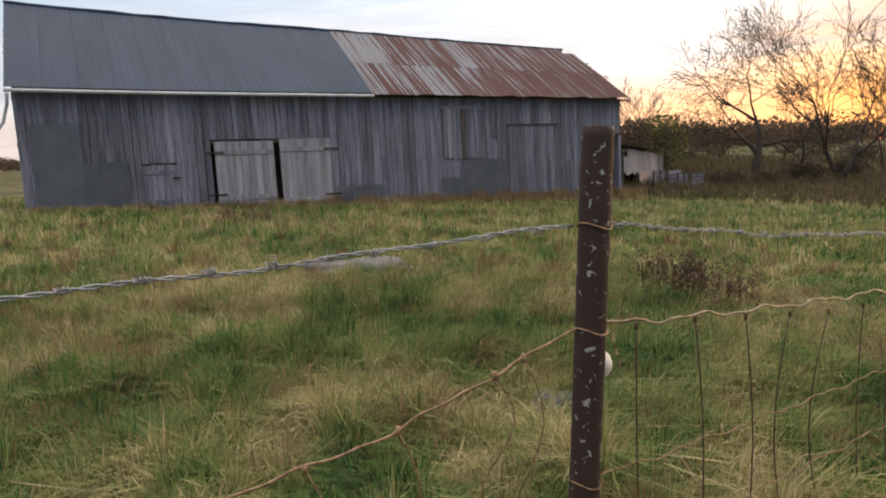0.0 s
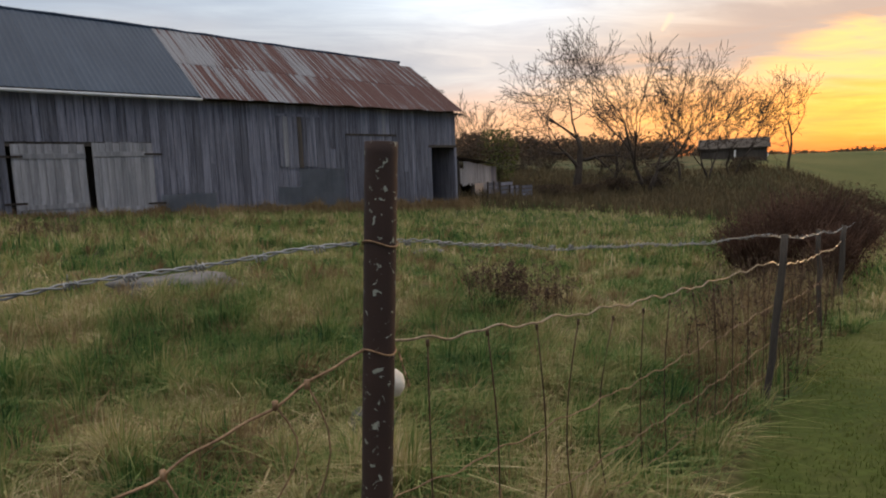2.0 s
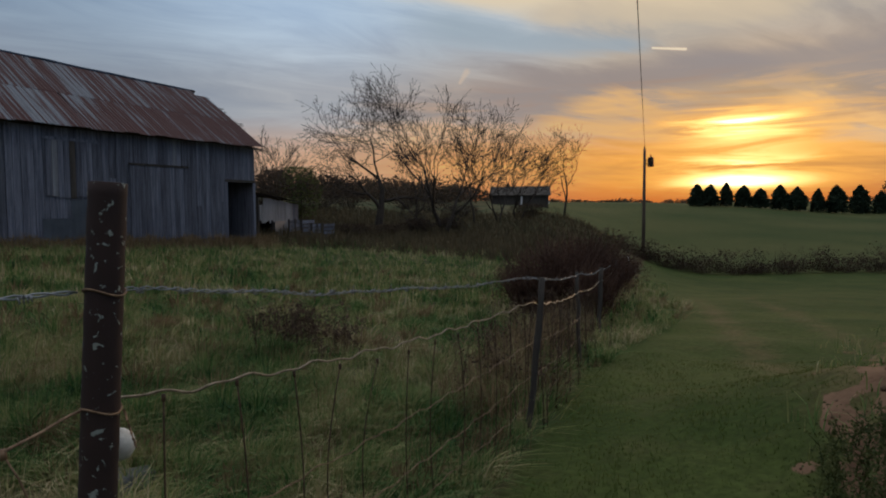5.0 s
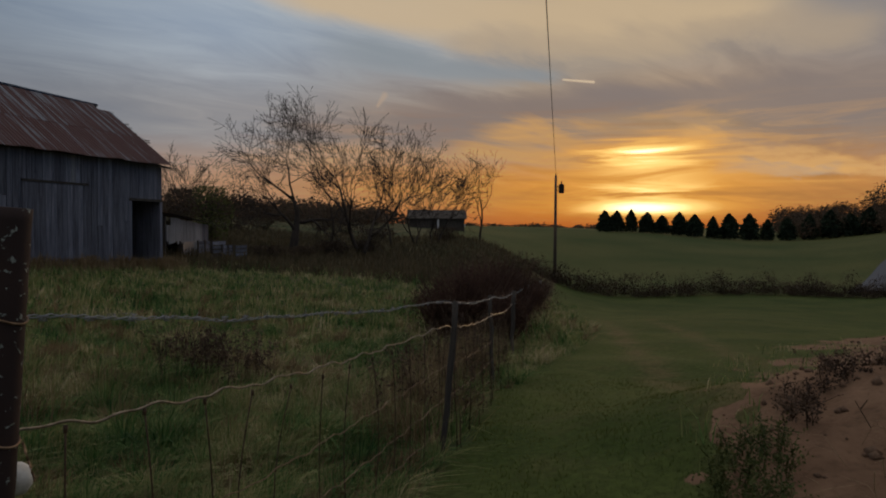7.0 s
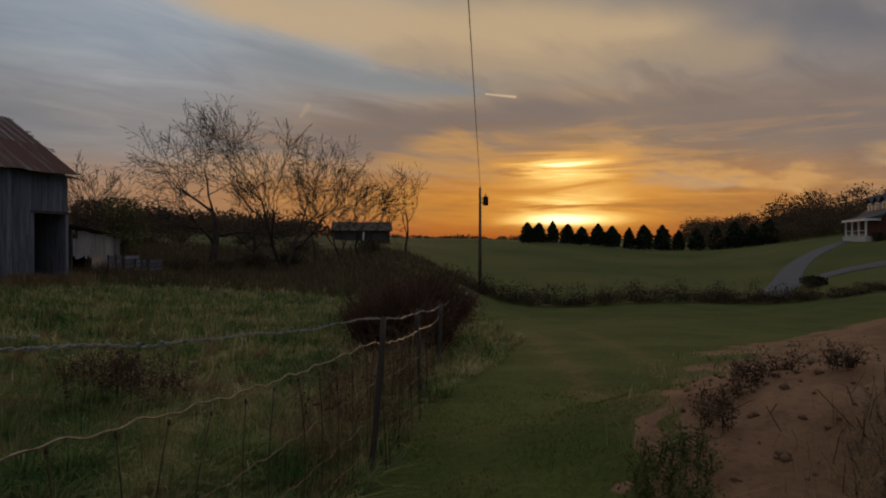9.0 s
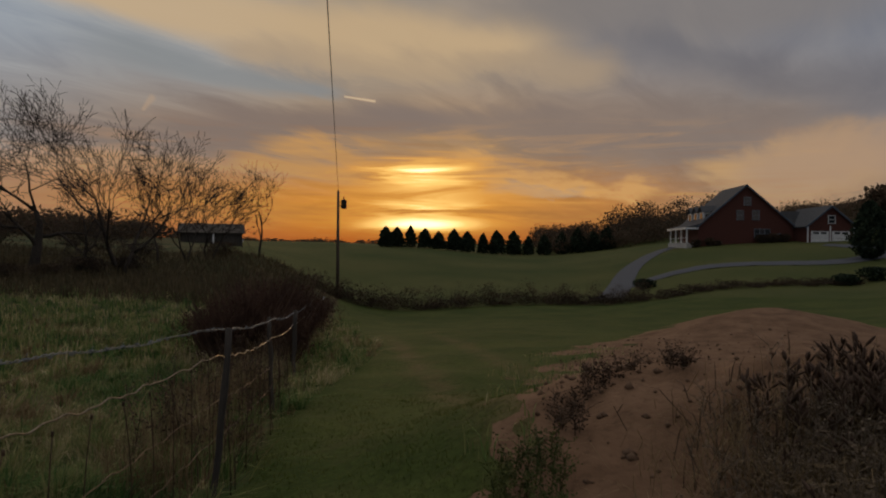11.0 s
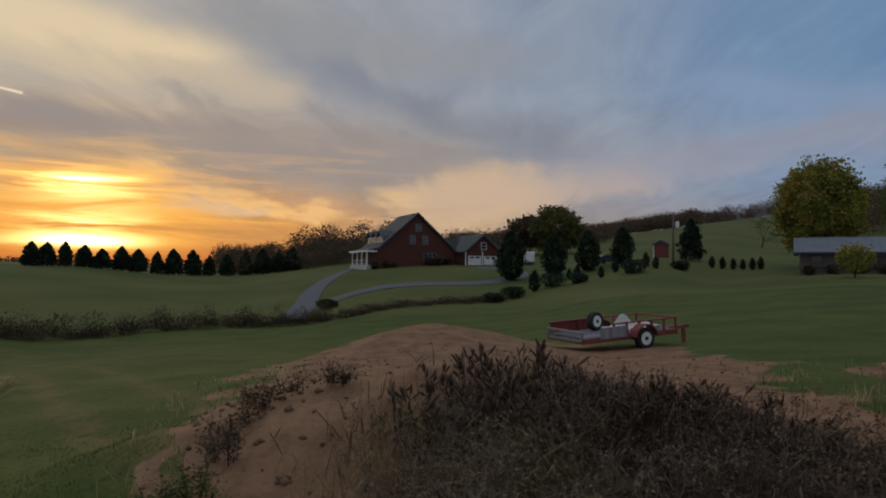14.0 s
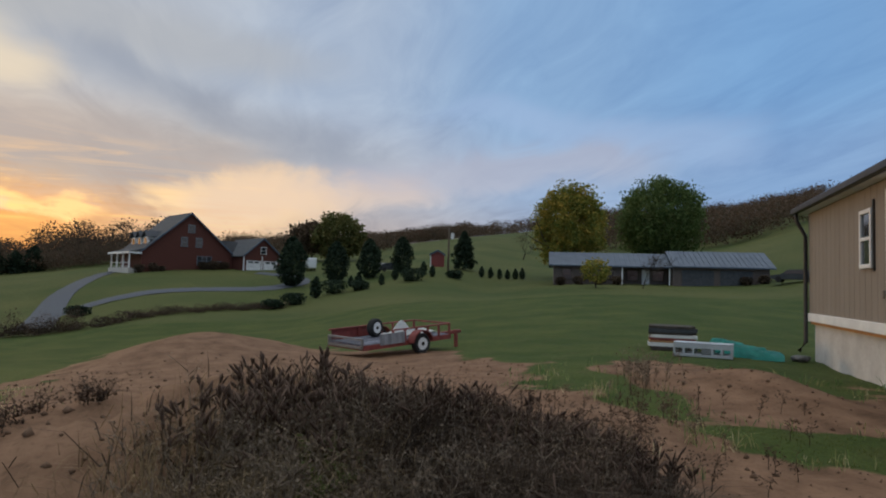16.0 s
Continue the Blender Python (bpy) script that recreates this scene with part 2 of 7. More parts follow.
tin_rust = rusty_tin()


def ground_mat():
    m, k, b = material("ground")
    mask = lambda n: k.n("ShaderNodeAttribute", attribute_name=n).outputs["Fac"]
    p = k.pos
    n1, n2, n3, n4 = k.noise(p, 0.35, 4), k.noise(p, 2.2, 5), k.noise(p, 18.0, 4), k.noise(p, 0.05, 3)
    pasture = k.mix(k.ramp(n1, [(0.40, 0.0), (0.60, 1.0)]), (0.055, 0.072, 0.028), (0.15, 0.120, 0.060))
    pasture = k.mix(k.ramp(n2, [(0.35, 0.0), (0.75, 0.6)]), pasture, (0.026, 0.030, 0.011))
    lawn = k.mix(k.ramp(n1, [(0.38, 0.0), (0.66, 1.0)]), (0.044, 0.066, 0.015), (0.072, 0.090, 0.023))
    lawn = k.mix(k.ramp(n2, [(0.50, 0.0), (0.85, 0.7)]), lawn, (0.085, 0.078, 0.03))
    field = k.mix(k.ramp(n4, [(0.35, 0.0), (0.65, 1.0)]), (0.055, 0.075, 0.022), (0.095, 0.100, 0.034))
    dirt = k.mix(k.ramp(n2, [(0.3, 0.0), (0.7, 1.0)]), (0.130, 0.076, 0.045), (0.265, 0.160, 0.098))
    dirt = k.mix(k.ramp(n3, [(0.45, 0.0), (0.75, 0.5)]), dirt, (0.070, 0.040, 0.025))
    edge = lambda s: k.ramp(k.math("ADD", mask(s), k.math("MULTIPLY", k.math("SUBTRACT", n2, 0.5), 0.7)), [(0.42, 0.0), (0.58, 1.0)])
    col = k.mix(edge("lawn"), pasture, lawn)
    col = k.mix(k.math("MULTIPLY", mask("track"), k.ramp(n2, [(0.36, 0.2), (0.62, 0.85)])), col, (0.135, 0.105, 0.048))
    col = k.mix(edge("field"), col, field)
    col = k.mix(edge("dirt"), col, dirt)
    fine = k.mix(1.0, col, k.ramp(n3, [(0.3, 0.70), (0.7, 1.25)]), "MULTIPLY")
    k.put(b.inputs["Base Color"], fine)
    b.inputs["Roughness"].default_value, b.inputs["Specular IOR Level"].default_value = 0.95, 0.1
    bump(k, b, k.math("ADD", n2, k.math("MULTIPLY", n3, 0.4)), 0.5, 0.06)
    return m


ground_m = ground_mat()
iron = plain("dark_iron", (0.02, 0.018, 0.016), (0.06, 0.045, 0.035), 0.6, 0.6, scale=20.0)
bark = plain("grey_brown_bark", (0.022, 0.018, 0.015), (0.070, 0.056, 0.044), 0.95, scale=4.0, stretch=(3, 3, 0.6), relief=0.6)
brick_red = plain("red_brick", (0.065, 0.024, 0.019), (0.13, 0.047, 0.034), 0.9, scale=6.0, grain=60.0)
shingle = plain("dark_shingle", (0.045, 0.049, 0.056), (0.092, 0.098, 0.108), 0.85, scale=3.0, grain=30.0)
white_paint = plain("white_paint", (0.62, 0.62, 0.62), (0.80, 0.80, 0.79), 0.6, scale=2.0, relief=0.0)
gravel = plain("grey_gravel", (0.062, 0.068, 0.080), (0.112, 0.120, 0.138), 0.95, scale=8.0, grain=60.0)
red_paint = plain("faded_red_paint", (0.13, 0.028, 0.025), (0.27, 0.060, 0.050), 0.6, scale=6.0, spec=0.4)
rubber = plain("black_rubber", (0.012, 0.012, 0.012), (0.035, 0.035, 0.035), 0.85, scale=10.0)
galvanised = plain("galvanised_wire", (0.16, 0.17, 0.18), (0.36, 0.37, 0.38), 0.5, 0.7, scale=30.0, relief=0.0)
rust_wire = plain("rusty_wire", (0.14, 0.085, 0.05), (0.34, 0.22, 0.13), 0.6, 0.4, scale=40.0, relief=0.0)
stay_m = plain("dark_rusted_wire", (0.045, 0.026, 0.018), (0.13, 0.08, 0.05), 0.7, 0.3, scale=40.0, relief=0.0)
pole_wood = plain("brown_pole_wood", (0.06, 0.045, 0.035), (0.15, 0.115, 0.085), 0.9, scale=2.0, stretch=(4, 4, 0.3))
concrete = plain("pale_concrete", (0.42, 0.40, 0.38), (0.60, 0.58, 0.55), 0.9, scale=2.0, grain=25.0)
siding_tan = plain("tan_siding", (0.215, 0.182, 0.150), (0.265, 0.226, 0.188), 0.75, scale=1.0, stretch=(2, 2, 0.5), relief=0.1)
metal_dark = plain("dark_brown_metal", (0.020, 0.017, 0.016), (0.045, 0.038, 0.034), 0.45, 0.3, scale=4.0, relief=0.0)
raw_wood = plain("fresh_orange_wood", (0.34, 0.17, 0.07), (0.52, 0.28, 0.12), 0.85, scale=4.0, stretch=(0.5, 4, 4))
grey_brick = plain("grey_tan_brick", (0.080, 0.066, 0.060), (0.150, 0.124, 0.110), 0.9, scale=5.0, grain=50.0)
roof_light = plain("pale_metal_roof", (0.070, 0.090, 0.122), (0.115, 0.140, 0.180), 0.55, 0.2, scale=1.0, relief=0.05)
teal = plain("teal_tarpaulin", (0.012, 0.22, 0.185), (0.035, 0.40, 0.33), 0.5, scale=5.0, spec=0.5)
stone_grey = plain("lichened_stone", (0.06, 0.06, 0.06), (0.20, 0.195, 0.185), 0.95, scale=7.0, relief=0.7)
ball_white = plain("chalky_white", (0.55, 0.50, 0.42), (0.78, 0.74, 0.66), 0.8, scale=30.0)
car_white = plain("white_car_paint", (0.62, 0.63, 0.64), (0.76, 0.77, 0.78), 0.3, scale=1.0, relief=0.0)
car_dark = plain("dark_car_paint", (0.03, 0.035, 0.04), (0.06, 0.065, 0.07), 0.3, scale=1.0, relief=0.0)


def glass_mat():
    m, k, b = material("window_glass")
    b.inputs["Base Color"].default_value = (0.03, 0.035, 0.04, 1)
    b.inputs["Roughness"].default_value, b.inputs["Specular IOR Level"].default_value = 0.06, 0.9
    return m


pane_m = glass_mat()


def post_rust():
    m, k, b = material("rusty_lichened_steel")
    n1, n2 = k.noise(k.pos, 9.0, 5.0), k.noise(k.pos, 60.0, 4.0)
    base = k.mix(n1, (0.014, 0.0072, 0.006), (0.042, 0.019, 0.014))
    spots = k.ramp(k.math("ADD", k.math("MULTIPLY", k.noise(k.pos, 30.0, 3.0, 0.6, 0.8), 0.70), k.math("MULTIPLY", n2, 0.30)), [(0.597, 0.0), (0.625, 1.0)])
    k.put(b.inputs["Base Color"], k.mix(spots, base, k.mix(n2, (0.14, 0.155, 0.13), (0.30, 0.32, 0.28))))
    b.inputs["Roughness"].default_value = 0.85
    bump(k, b, k.math("ADD", n2, spots), 0.4, 0.004)
    return m


post_m = post_rust()


def leafy(name, tones, rough=0.8):
    """Leaves, blades and twigs: each one takes its own tone, drifting from place to place."""
    m, k, b = material(name)
    r = k.n("ShaderNodeNewGeometry").outputs["Random Per Island"]
    place = k.n("ShaderNodeNewGeometry").outputs["Position"]
    patch = k.math("ADD", k.math("MULTIPLY", k.noise(place, 0.45, 3.0), 0.5), k.math("MULTIPLY", k.noise(place, 1.9, 3.0), 0.5))
    f = k.math("ADD", k.math("MULTIPLY", r, 0.48), k.math("MULTIPLY", k.ramp(patch, [(0.40, 0.0), (0.60, 1.0)]), 0.52))
    n = len(tones) - 1
    k.put(b.inputs["Base Color"], k.ramp(f, [(0.08 + 0.84 * i / n, c) for i, c in enumerate(tones)]))
    b.inputs["Roughness"].default_value, b.inputs["Specular IOR Level"].default_value = rough, 0.15
    through_leaf = k.n("ShaderNodeBsdfTranslucent", {0: b.inputs["Base Color"].links[0].from_socket})
    both = k.n("ShaderNodeMixShader", {0: 0.3, 1: b.outputs[0], 2: through_leaf.outputs[0]})
    k.put(next(n for n in k.t.nodes if n.type == "OUTPUT_MATERIAL").inputs[0], both.outputs[0])
    return m


grass_m = leafy("pasture_grass", [(0.020, 0.060, 0.022), (0.075, 0.165, 0.045), (0.200, 0.250, 0.085), (0.37, 0.325, 0.150), (0.60, 0.50, 0.31)])
lawn_m = leafy("lawn_grass", [(0.064, 0.096, 0.020), (0.100, 0.126, 0.030), (0.145, 0.150, 0.042)])
straw_m = leafy("dry_straw", [(0.13, 0.085, 0.045), (0.24, 0.17, 0.09), (0.34, 0.26, 0.15)])
# Brown of dead stalks, darkened further for the shade among the weeds.
litter_m = leafy("dead_litter_shade_toned", [(0.026, 0.020, 0.015), (0.056, 0.041, 0.029), (0.120, 0.085, 0.060)])
rank_m = leafy("rank_brown_grass", [(0.060, 0.052, 0.030), (0.105, 0.085, 0.048), (0.165, 0.125, 0.072)])
weed_m = leafy("dead_brown_weed", [(0.036, 0.025, 0.018), (0.075, 0.050, 0.035), (0.135, 0.094, 0.065), (0.22, 0.160, 0.112)])
weed_green_m = leafy("green_weed", [(0.04, 0.06, 0.022), (0.09, 0.11, 0.035), (0.14, 0.14, 0.05)])
shrub_m = leafy("rust_brown_shrub", [(0.034, 0.020, 0.015), (0.076, 0.043, 0.031), (0.120, 0.070, 0.048)])
hedge_m = leafy("dark_hedge", [(0.034, 0.027, 0.020), (0.075, 0.054, 0.037), (0.115, 0.084, 0.054)])
needle_m = leafy("dark_evergreen", [(0.018, 0.030, 0.019), (0.032, 0.050, 0.030), (0.048, 0.066, 0.038)])
green_m = leafy("late_green_leaves", [(0.058, 0.098, 0.032), (0.100, 0.145, 0.044), (0.15, 0.180, 0.060)])
yellow_m = leafy("yellowing_leaves", [(0.105, 0.150, 0.036), (0.230, 0.225, 0.045), (0.46, 0.31, 0.060)])
olive_m = leafy("dull_olive_leaves", [(0.065, 0.080, 0.026), (0.110, 0.115, 0.036), (0.17, 0.135, 0.046)])
autumn_m = leafy("autumn_woods", [(0.050, 0.048, 0.034), (0.085, 0.068, 0.044), (0.13, 0.080, 0.054), (0.10, 0.090, 0.052)])
twig_m = leafy("bare_woods", [(0.04, 0.034, 0.028), (0.075, 0.06, 0.046)])
brown_leaf_m = leafy("withered_leaves", [(0.05, 0.035, 0.02), (0.11, 0.075, 0.035)])
soil_m = plain("reddish_soil", (0.085, 0.049, 0.029), (0.19, 0.118, 0.073), 0.95, scale=6.0)
# Paler copy of the old wire; the sunset's gleam is in the colour.
bright_wire = plain("old_wire_sunlight_painted", (0.17, 0.13, 0.085), (0.38, 0.30, 0.21), 0.45, 0.5, scale=40.0, relief=0.0)
twig_pale_m = leafy("bleached_stalks", [(0.16, 0.12, 0.085), (0.26, 0.205, 0.15)])
spike_m = leafy("dark_seed_spikes", [(0.042, 0.028, 0.021), (0.095, 0.060, 0.044), (0.175, 0.118, 0.086)])


# The lie of the land: knots of azimuth, distance and height from the camera's eye
PASTURE = [(0, 0.01, -1.45), (5, 7, -1.25), (-33, 9, -1.02), (-14, 11, -1.12), (-36, 21.6, -0.56), (-10, 24.5, -1.0), (12, 30.5, -1.55), (-60, 12, -0.9), (-60, 45, 0.2), (-20, 50, -0.4), (23, 43, -1.35), (33, 50, -1.6), (18, 36, -1.55)]
FENCE = [(38, 4.6, -1.6), (42, 9, -1.9), (44, 17, -2.4), (45, 33.6, -3.6), (47, 54, -4.7), (39, 62, -0.7), (40, 40, -2.6)]
LAWN = [(60, 8, -1.75), (60, 25, -2.9), (75, 12, -1.75), (63, 55, -4.8), (75, 60, -4.2), (88, 75, -2.9), (105, 85, -0.2), (112, 79, 0.35), (129, 82, 1.15), (100, 16.6, -1.72), (100, 45, -1.75)]
YARD = [(130, 15, -1.4), (122, 13, -1.32), (125, 6, -1.4), (90, 5, -1.45), (150, 12, -1.4), (180, 20, -1.4), (120, 40, -0.6), (150, 60, 0.6)]
RISE = [(80, 112, 1.35), (87, 112, 1.6), (95, 105, 1.35), (102, 92, 1.5), (70, 78, -4.4), (75, 97, -0.6), (60, 150, -0.9), (66, 150, -0.9), (53, 140, 0.4), (45, 140, 1.2), (47, 78, -4.2), (33, 95, 0.8)]
HILLS = [(106, 200, 14), (112, 180, 9), (125, 200, 15), (93, 250, 11), (88, 420, 19), (100, 440, 27), (115, 380, 37), (130, 340, 38), (145, 320, 36), (75, 360, 9), (60, 500, 2), (47, 900, 7)]
FAR = [(20, 200, 4), (0, 200, 6), (-30, 200, 6), (45, 420, 1.5), (-90, 100, 2), (180, 200, 4), (230, 100, 2), (0, 3000, 10), (90, 3000, 30), (180, 3000, 20), (270, 3000, 20), (47, 3000, 22)]


def warp(x, y):
    r = np.hypot(x, y)
    s = np.log1p(r / 6.0) / np.maximum(r, 1e-6)
    return np.stack([x * s, y * s], -1)


KNOTS = np.array(PASTURE + FENCE + LAWN + YARD + RISE + HILLS + FAR, float)
KXY = warp(KNOTS[:, 1] * np.sin(np.radians(KNOTS[:, 0])), KNOTS[:, 1] * np.cos(np.radians(KNOTS[:, 0])))
kernel = lambda d: np.sqrt(d * d + 0.02)
KW = np.linalg.solve(kernel(np.linalg.norm(KXY[:, None] - KXY[None], axis=-1)) + np.eye(len(KXY)) * 1e-3, KNOTS[:, 2])


def land(x, y):
    """Height of the ground, without its small bumps."""
    x, y = np.asarray(x, float), np.asarray(y, float)
    q = warp(x.ravel(), y.ravel())
    z = np.concatenate([kernel(np.linalg.norm(c[:, None] - KXY[None], axis=-1)) @ KW for c in np.array_split(q, len(q) // 4000 + 1)])
    return z.reshape(x.shape) + 1.5


def waves(x, y, size, seed):
    """Smooth unevenness of about the given size, between -1 and 1."""
    rng = np.random.RandomState(seed)
    out = 0
    for _ in range(7):
        a, f, p = rng.uniform(0, math.tau), rng.uniform(0.6, 1.7) / size, rng.uniform(0, math.tau)
        out = out + np.sin((x * np.cos(a) + y * np.sin(a)) * f * math.tau + p)
    return out / 4.2


def side_of(x, y, x0, y0, x1, y1):
    """Metres to the right of the line from the first to the second point."""
    d = math.hypot(x1 - x0, y1 - y0)
    return ((x - x0) * (y1 - y0) - (y - y0) * (x1 - x0)) / d


def dirt_at(x, y):
    """How bare the soil is: the mound and the worn yard by the new house."""
    m = 1.2 - np.hypot((x - 4.9) / 2.3, (y - 0.3) / 3.2)
    u = 1.2 - np.hypot((x - 12.5) / 7.5, (y + 1.7) / 2.3)
    t = 1.2 - np.hypot((x - 14.0) / 9.3, (y - 1.6) / 3.45)
    w = 1.2 - np.hypot((x - 7.0) / 6.0, (y + 5.2) / 3.4)
    w = w - 1.1 * np.exp(-(((x - 5.6) / 1.2) ** 2 + ((y + 6.6) / 1.3) ** 2)) - 1.2 * np.exp(-(((x - 8.8) / 2.6) ** 2 + ((y + 4.4) / 0.75) ** 2)) - 0.8 * np.exp(-(((x - 9.4) / 1.2) ** 2 + ((y + 7.4) / 0.6) ** 2)) - 1.2 * np.exp(-(((x - 5.7) / 0.7) ** 2 + ((y + 5.0) / 0.7) ** 2))
    v = np.maximum(np.maximum(m, u), np.maximum(t, w)) + 0.22 * waves(x, y, 2.5, 3) + 0.10 * waves(x, y, 0.9, 4)
    mown = 61.8 - np.degrees(np.arctan2(x - 0.3, y)) + 3.2 * waves(x, y, 1.3, 7) + 2.2 * waves(x, y, 0.45, 17)
    v = v - np.clip(mown / 4.0, 0, 1) * (y > 0) * 1.2
    return np.clip(v * 2.2, 0, 1)


def height(x, y):
    r = np.hypot(x, y)
    z = land(x, y) + np.clip(r / 3, 0, 1) * (0.035 * waves(x, y, 2.3, 1) + 0.012 * waves(x, y, 0.7, 2))
    heap = np.exp(-(((x - 5.3) / 1.85) ** 2 + ((y - 1.05) / 2.35) ** 2) ** 1.12) * 0.73 + np.exp(-(((x - 4.3) / 1.7) ** 2 + ((y + 1.0) / 1.5) ** 2) ** 1.3) * 0.30
    z = z + 0.92 * np.exp(-(((x - 18.3) / 4.2) ** 2 + ((y - 2.6) / 2.6) ** 2))
    return z + heap * (1 + 0.10 * waves(x, y, 0.8, 6) + 0.045 * waves(x, y, 0.28, 16)) + np.exp(-(((x - 8.6) / 1.3) ** 2 + ((y + 6.4) / 0.7) ** 2)) * 0.28


def zat(x, y):
    return float(height(np.array([x]), np.array([y]))[0])


def mesh_of(name, verts, faces, mat=None, smooth=True):
    me = bpy.data.meshes.new(name)
    me.from_pydata([tuple(v) for v in verts], [], [tuple(f) for f in faces])
    if mat:
        me.materials.append(mat)
    if smooth:
        me.polygons.foreach_set("use_smooth", [True] * len(me.polygons))
    me.update()
    return me


def build_ground():
    radii = np.concatenate([[0.35], 0.6 * 1.028 ** np.arange(310)])
    radii = radii[radii < 3200]
    front = np.arange(-48, 152, 0.55)
    az = np.radians(np.concatenate([front, np.arange(152, 312, 4.0)]))
    R, Z = np.meshgrid(radii, az, indexing="ij")
    x, y = R * np.sin(Z), R * np.cos(Z)
    z = height(x, y)
    nr, na = x.shape
    verts = np.stack([x, y, z], -1).reshape(-1, 3)
    i, j = np.meshgrid(np.arange(nr - 1), np.arange(na), indexing="ij")
    a, b_ = i * na + j, i * na + (j + 1) % na
    faces = np.stack([a, a + na, b_ + na, b_], -1).reshape(-1, 4)[:, ::-1]
    verts = np.concatenate([verts, [[0, 0, zat(0, 0)]]])
    c = len(verts) - 1
    faces = faces.tolist() + [(k, (k + 1) % na, c)[::-1] for k in range(na)]
    me = mesh_of("ground", verts, faces, ground_m)
    X, Y = verts[:, 0], verts[:, 1]
    far = np.hypot(X, Y)
    right = side_of(X, Y, 0.3, 1.74, 23.5, 23.8)
    lawn = np.clip(0.5 + (right - 0.5) * 1.2, 0, 1)
    track = (np.exp(-((right - 2.5 - 0.1 * waves(X, Y, 6, 8)) / 0.28) ** 2) + 0.8 * np.exp(-((right - 4.1 - 0.1 * waves(X, Y, 6, 9)) / 0.25) ** 2)) * np.clip((26 - far) / 10, 0, 1) * (Y > 0)
    field = np.clip((far - 56) / 8, 0, 1) * np.clip(0.5 + side_of(X, Y, 0, 0, 40, 56) * 0.3, 0, 1)
    for n, v in (("lawn", lawn), ("track", track), ("field", field), ("dirt", dirt_at(X, Y) * (far < 40))):
        me.attributes.new(n, "FLOAT", "POINT").data.foreach_set("value", v.astype(np.float32))
    return tagged(new("ground", me), "uneven pasture, mown lawn and bare reddish soil", "ground", kind="structure")


build_ground()


# Tools for things
def empty(name, m, label, category, group=""):
    ob = new(name)
    ob.matrix_world = m
    ob.empty_display_size = 0.2
    return tagged(ob, label, category, group)


def part(name, bm, mat, parent, label="", smooth=False, m=None):
    """Links a bmesh or a mesh as one part under a thing or a part."""
    if isinstance(bm, bmesh.types.BMesh):
        me = bpy.data.meshes.new(name)
        bm.to_mesh(me)
        bm.free()
        if smooth:
            me.polygons.foreach_set("use_smooth", [True] * len(me.polygons))
    else:
        me = bm
    if mat and not me.materials:
        me.materials.append(mat)
    ob = new(name, me)
    ob.parent = parent
    if m is not None:
        ob.matrix_basis = m
    return tagged(ob, label)


def box(bm, lo, hi, bevel=0.0):
    """A box between two corners, its edges bevelled."""
    lo, hi = Vector(lo), Vector(hi)
    r = bmesh.ops.create_cube(bm, size=1.0, matrix=Matrix.Translation((lo + hi) / 2) @ Matrix.Diagonal((*(hi - lo), 1)))
    if bevel:
        edges = list({e for v in r["verts"] for e in v.link_edges})
        bmesh.ops.bevel(bm, geom=edges, offset=bevel, segments=1, affect="EDGES")
    return bm


def boxes(*pairs, bevel=0.0):
    bm = bmesh.new()
    for lo, hi in pairs:
        box(bm, lo, hi, bevel)
    return bm


def prism(poly, y0, y1):
    """An outline in x and z, drawn out from y0 to y1."""
    bm = bmesh.new()
    a = [bm.verts.new((x, y0, z)) for x, z in poly]
    b = [bm.verts.new((x, y1, z)) for x, z in poly]
    bm.faces.new(a[::-1] if y1 > y0 else a)
    bm.faces.new(b if y1 > y0 else b[::-1])
    n = len(poly)
    for i in range(n):
        j = (i + 1) % n
        bm.faces.new((a[i], a[j], b[j], b[i]) if y1 > y0 else (a[i], b[i], b[j], a[j]))
    bmesh.ops.recalc_face_normals(bm, faces=bm.faces)
    return bm


def tubes(lines, sides=6):
    """Vertices and faces of tapered tubes; each line is a list of (point, radius)."""
    verts, faces = [], []
    ring = [(math.cos(i * math.tau / sides), math.sin(i * math.tau / sides)) for i in range(sides)]
    for line in lines:
        base, n = len(verts), len(line)
        for i, (p, r) in enumerate(line):
            a, b = Vector(line[max(i - 1, 0)][0]), Vector(line[min(i + 1, n - 1)][0])
            d = (b - a)
            d = d.normalized() if d.length > 1e-9 else Vector((0, 0, 1))
            u = d.orthogonal().normalized() if abs(d.z) > 0.95 else d.cross(Vector((0, 0, 1))).normalized()
            w = d.cross(u)
            verts += [tuple(Vector(p) + (u * c + w * s) * r) for c, s in ring]
        for i in range(n - 1):
            for j in range(sides):
                k = (j + 1) % sides
                faces.append((base + i * sides + j, base + i * sides + k, base + (i + 1) * sides + k, base + (i + 1) * sides + j))
        faces.append(tuple(base + j for j in range(sides))[::-1])
        faces.append(tuple(base + (n - 1) * sides + j for j in range(sides)))
    return verts, faces


def tube_mesh(name, lines, mat, sides=6, smooth=True):
    return mesh_of(name, *tubes(lines, sides), mat, smooth)


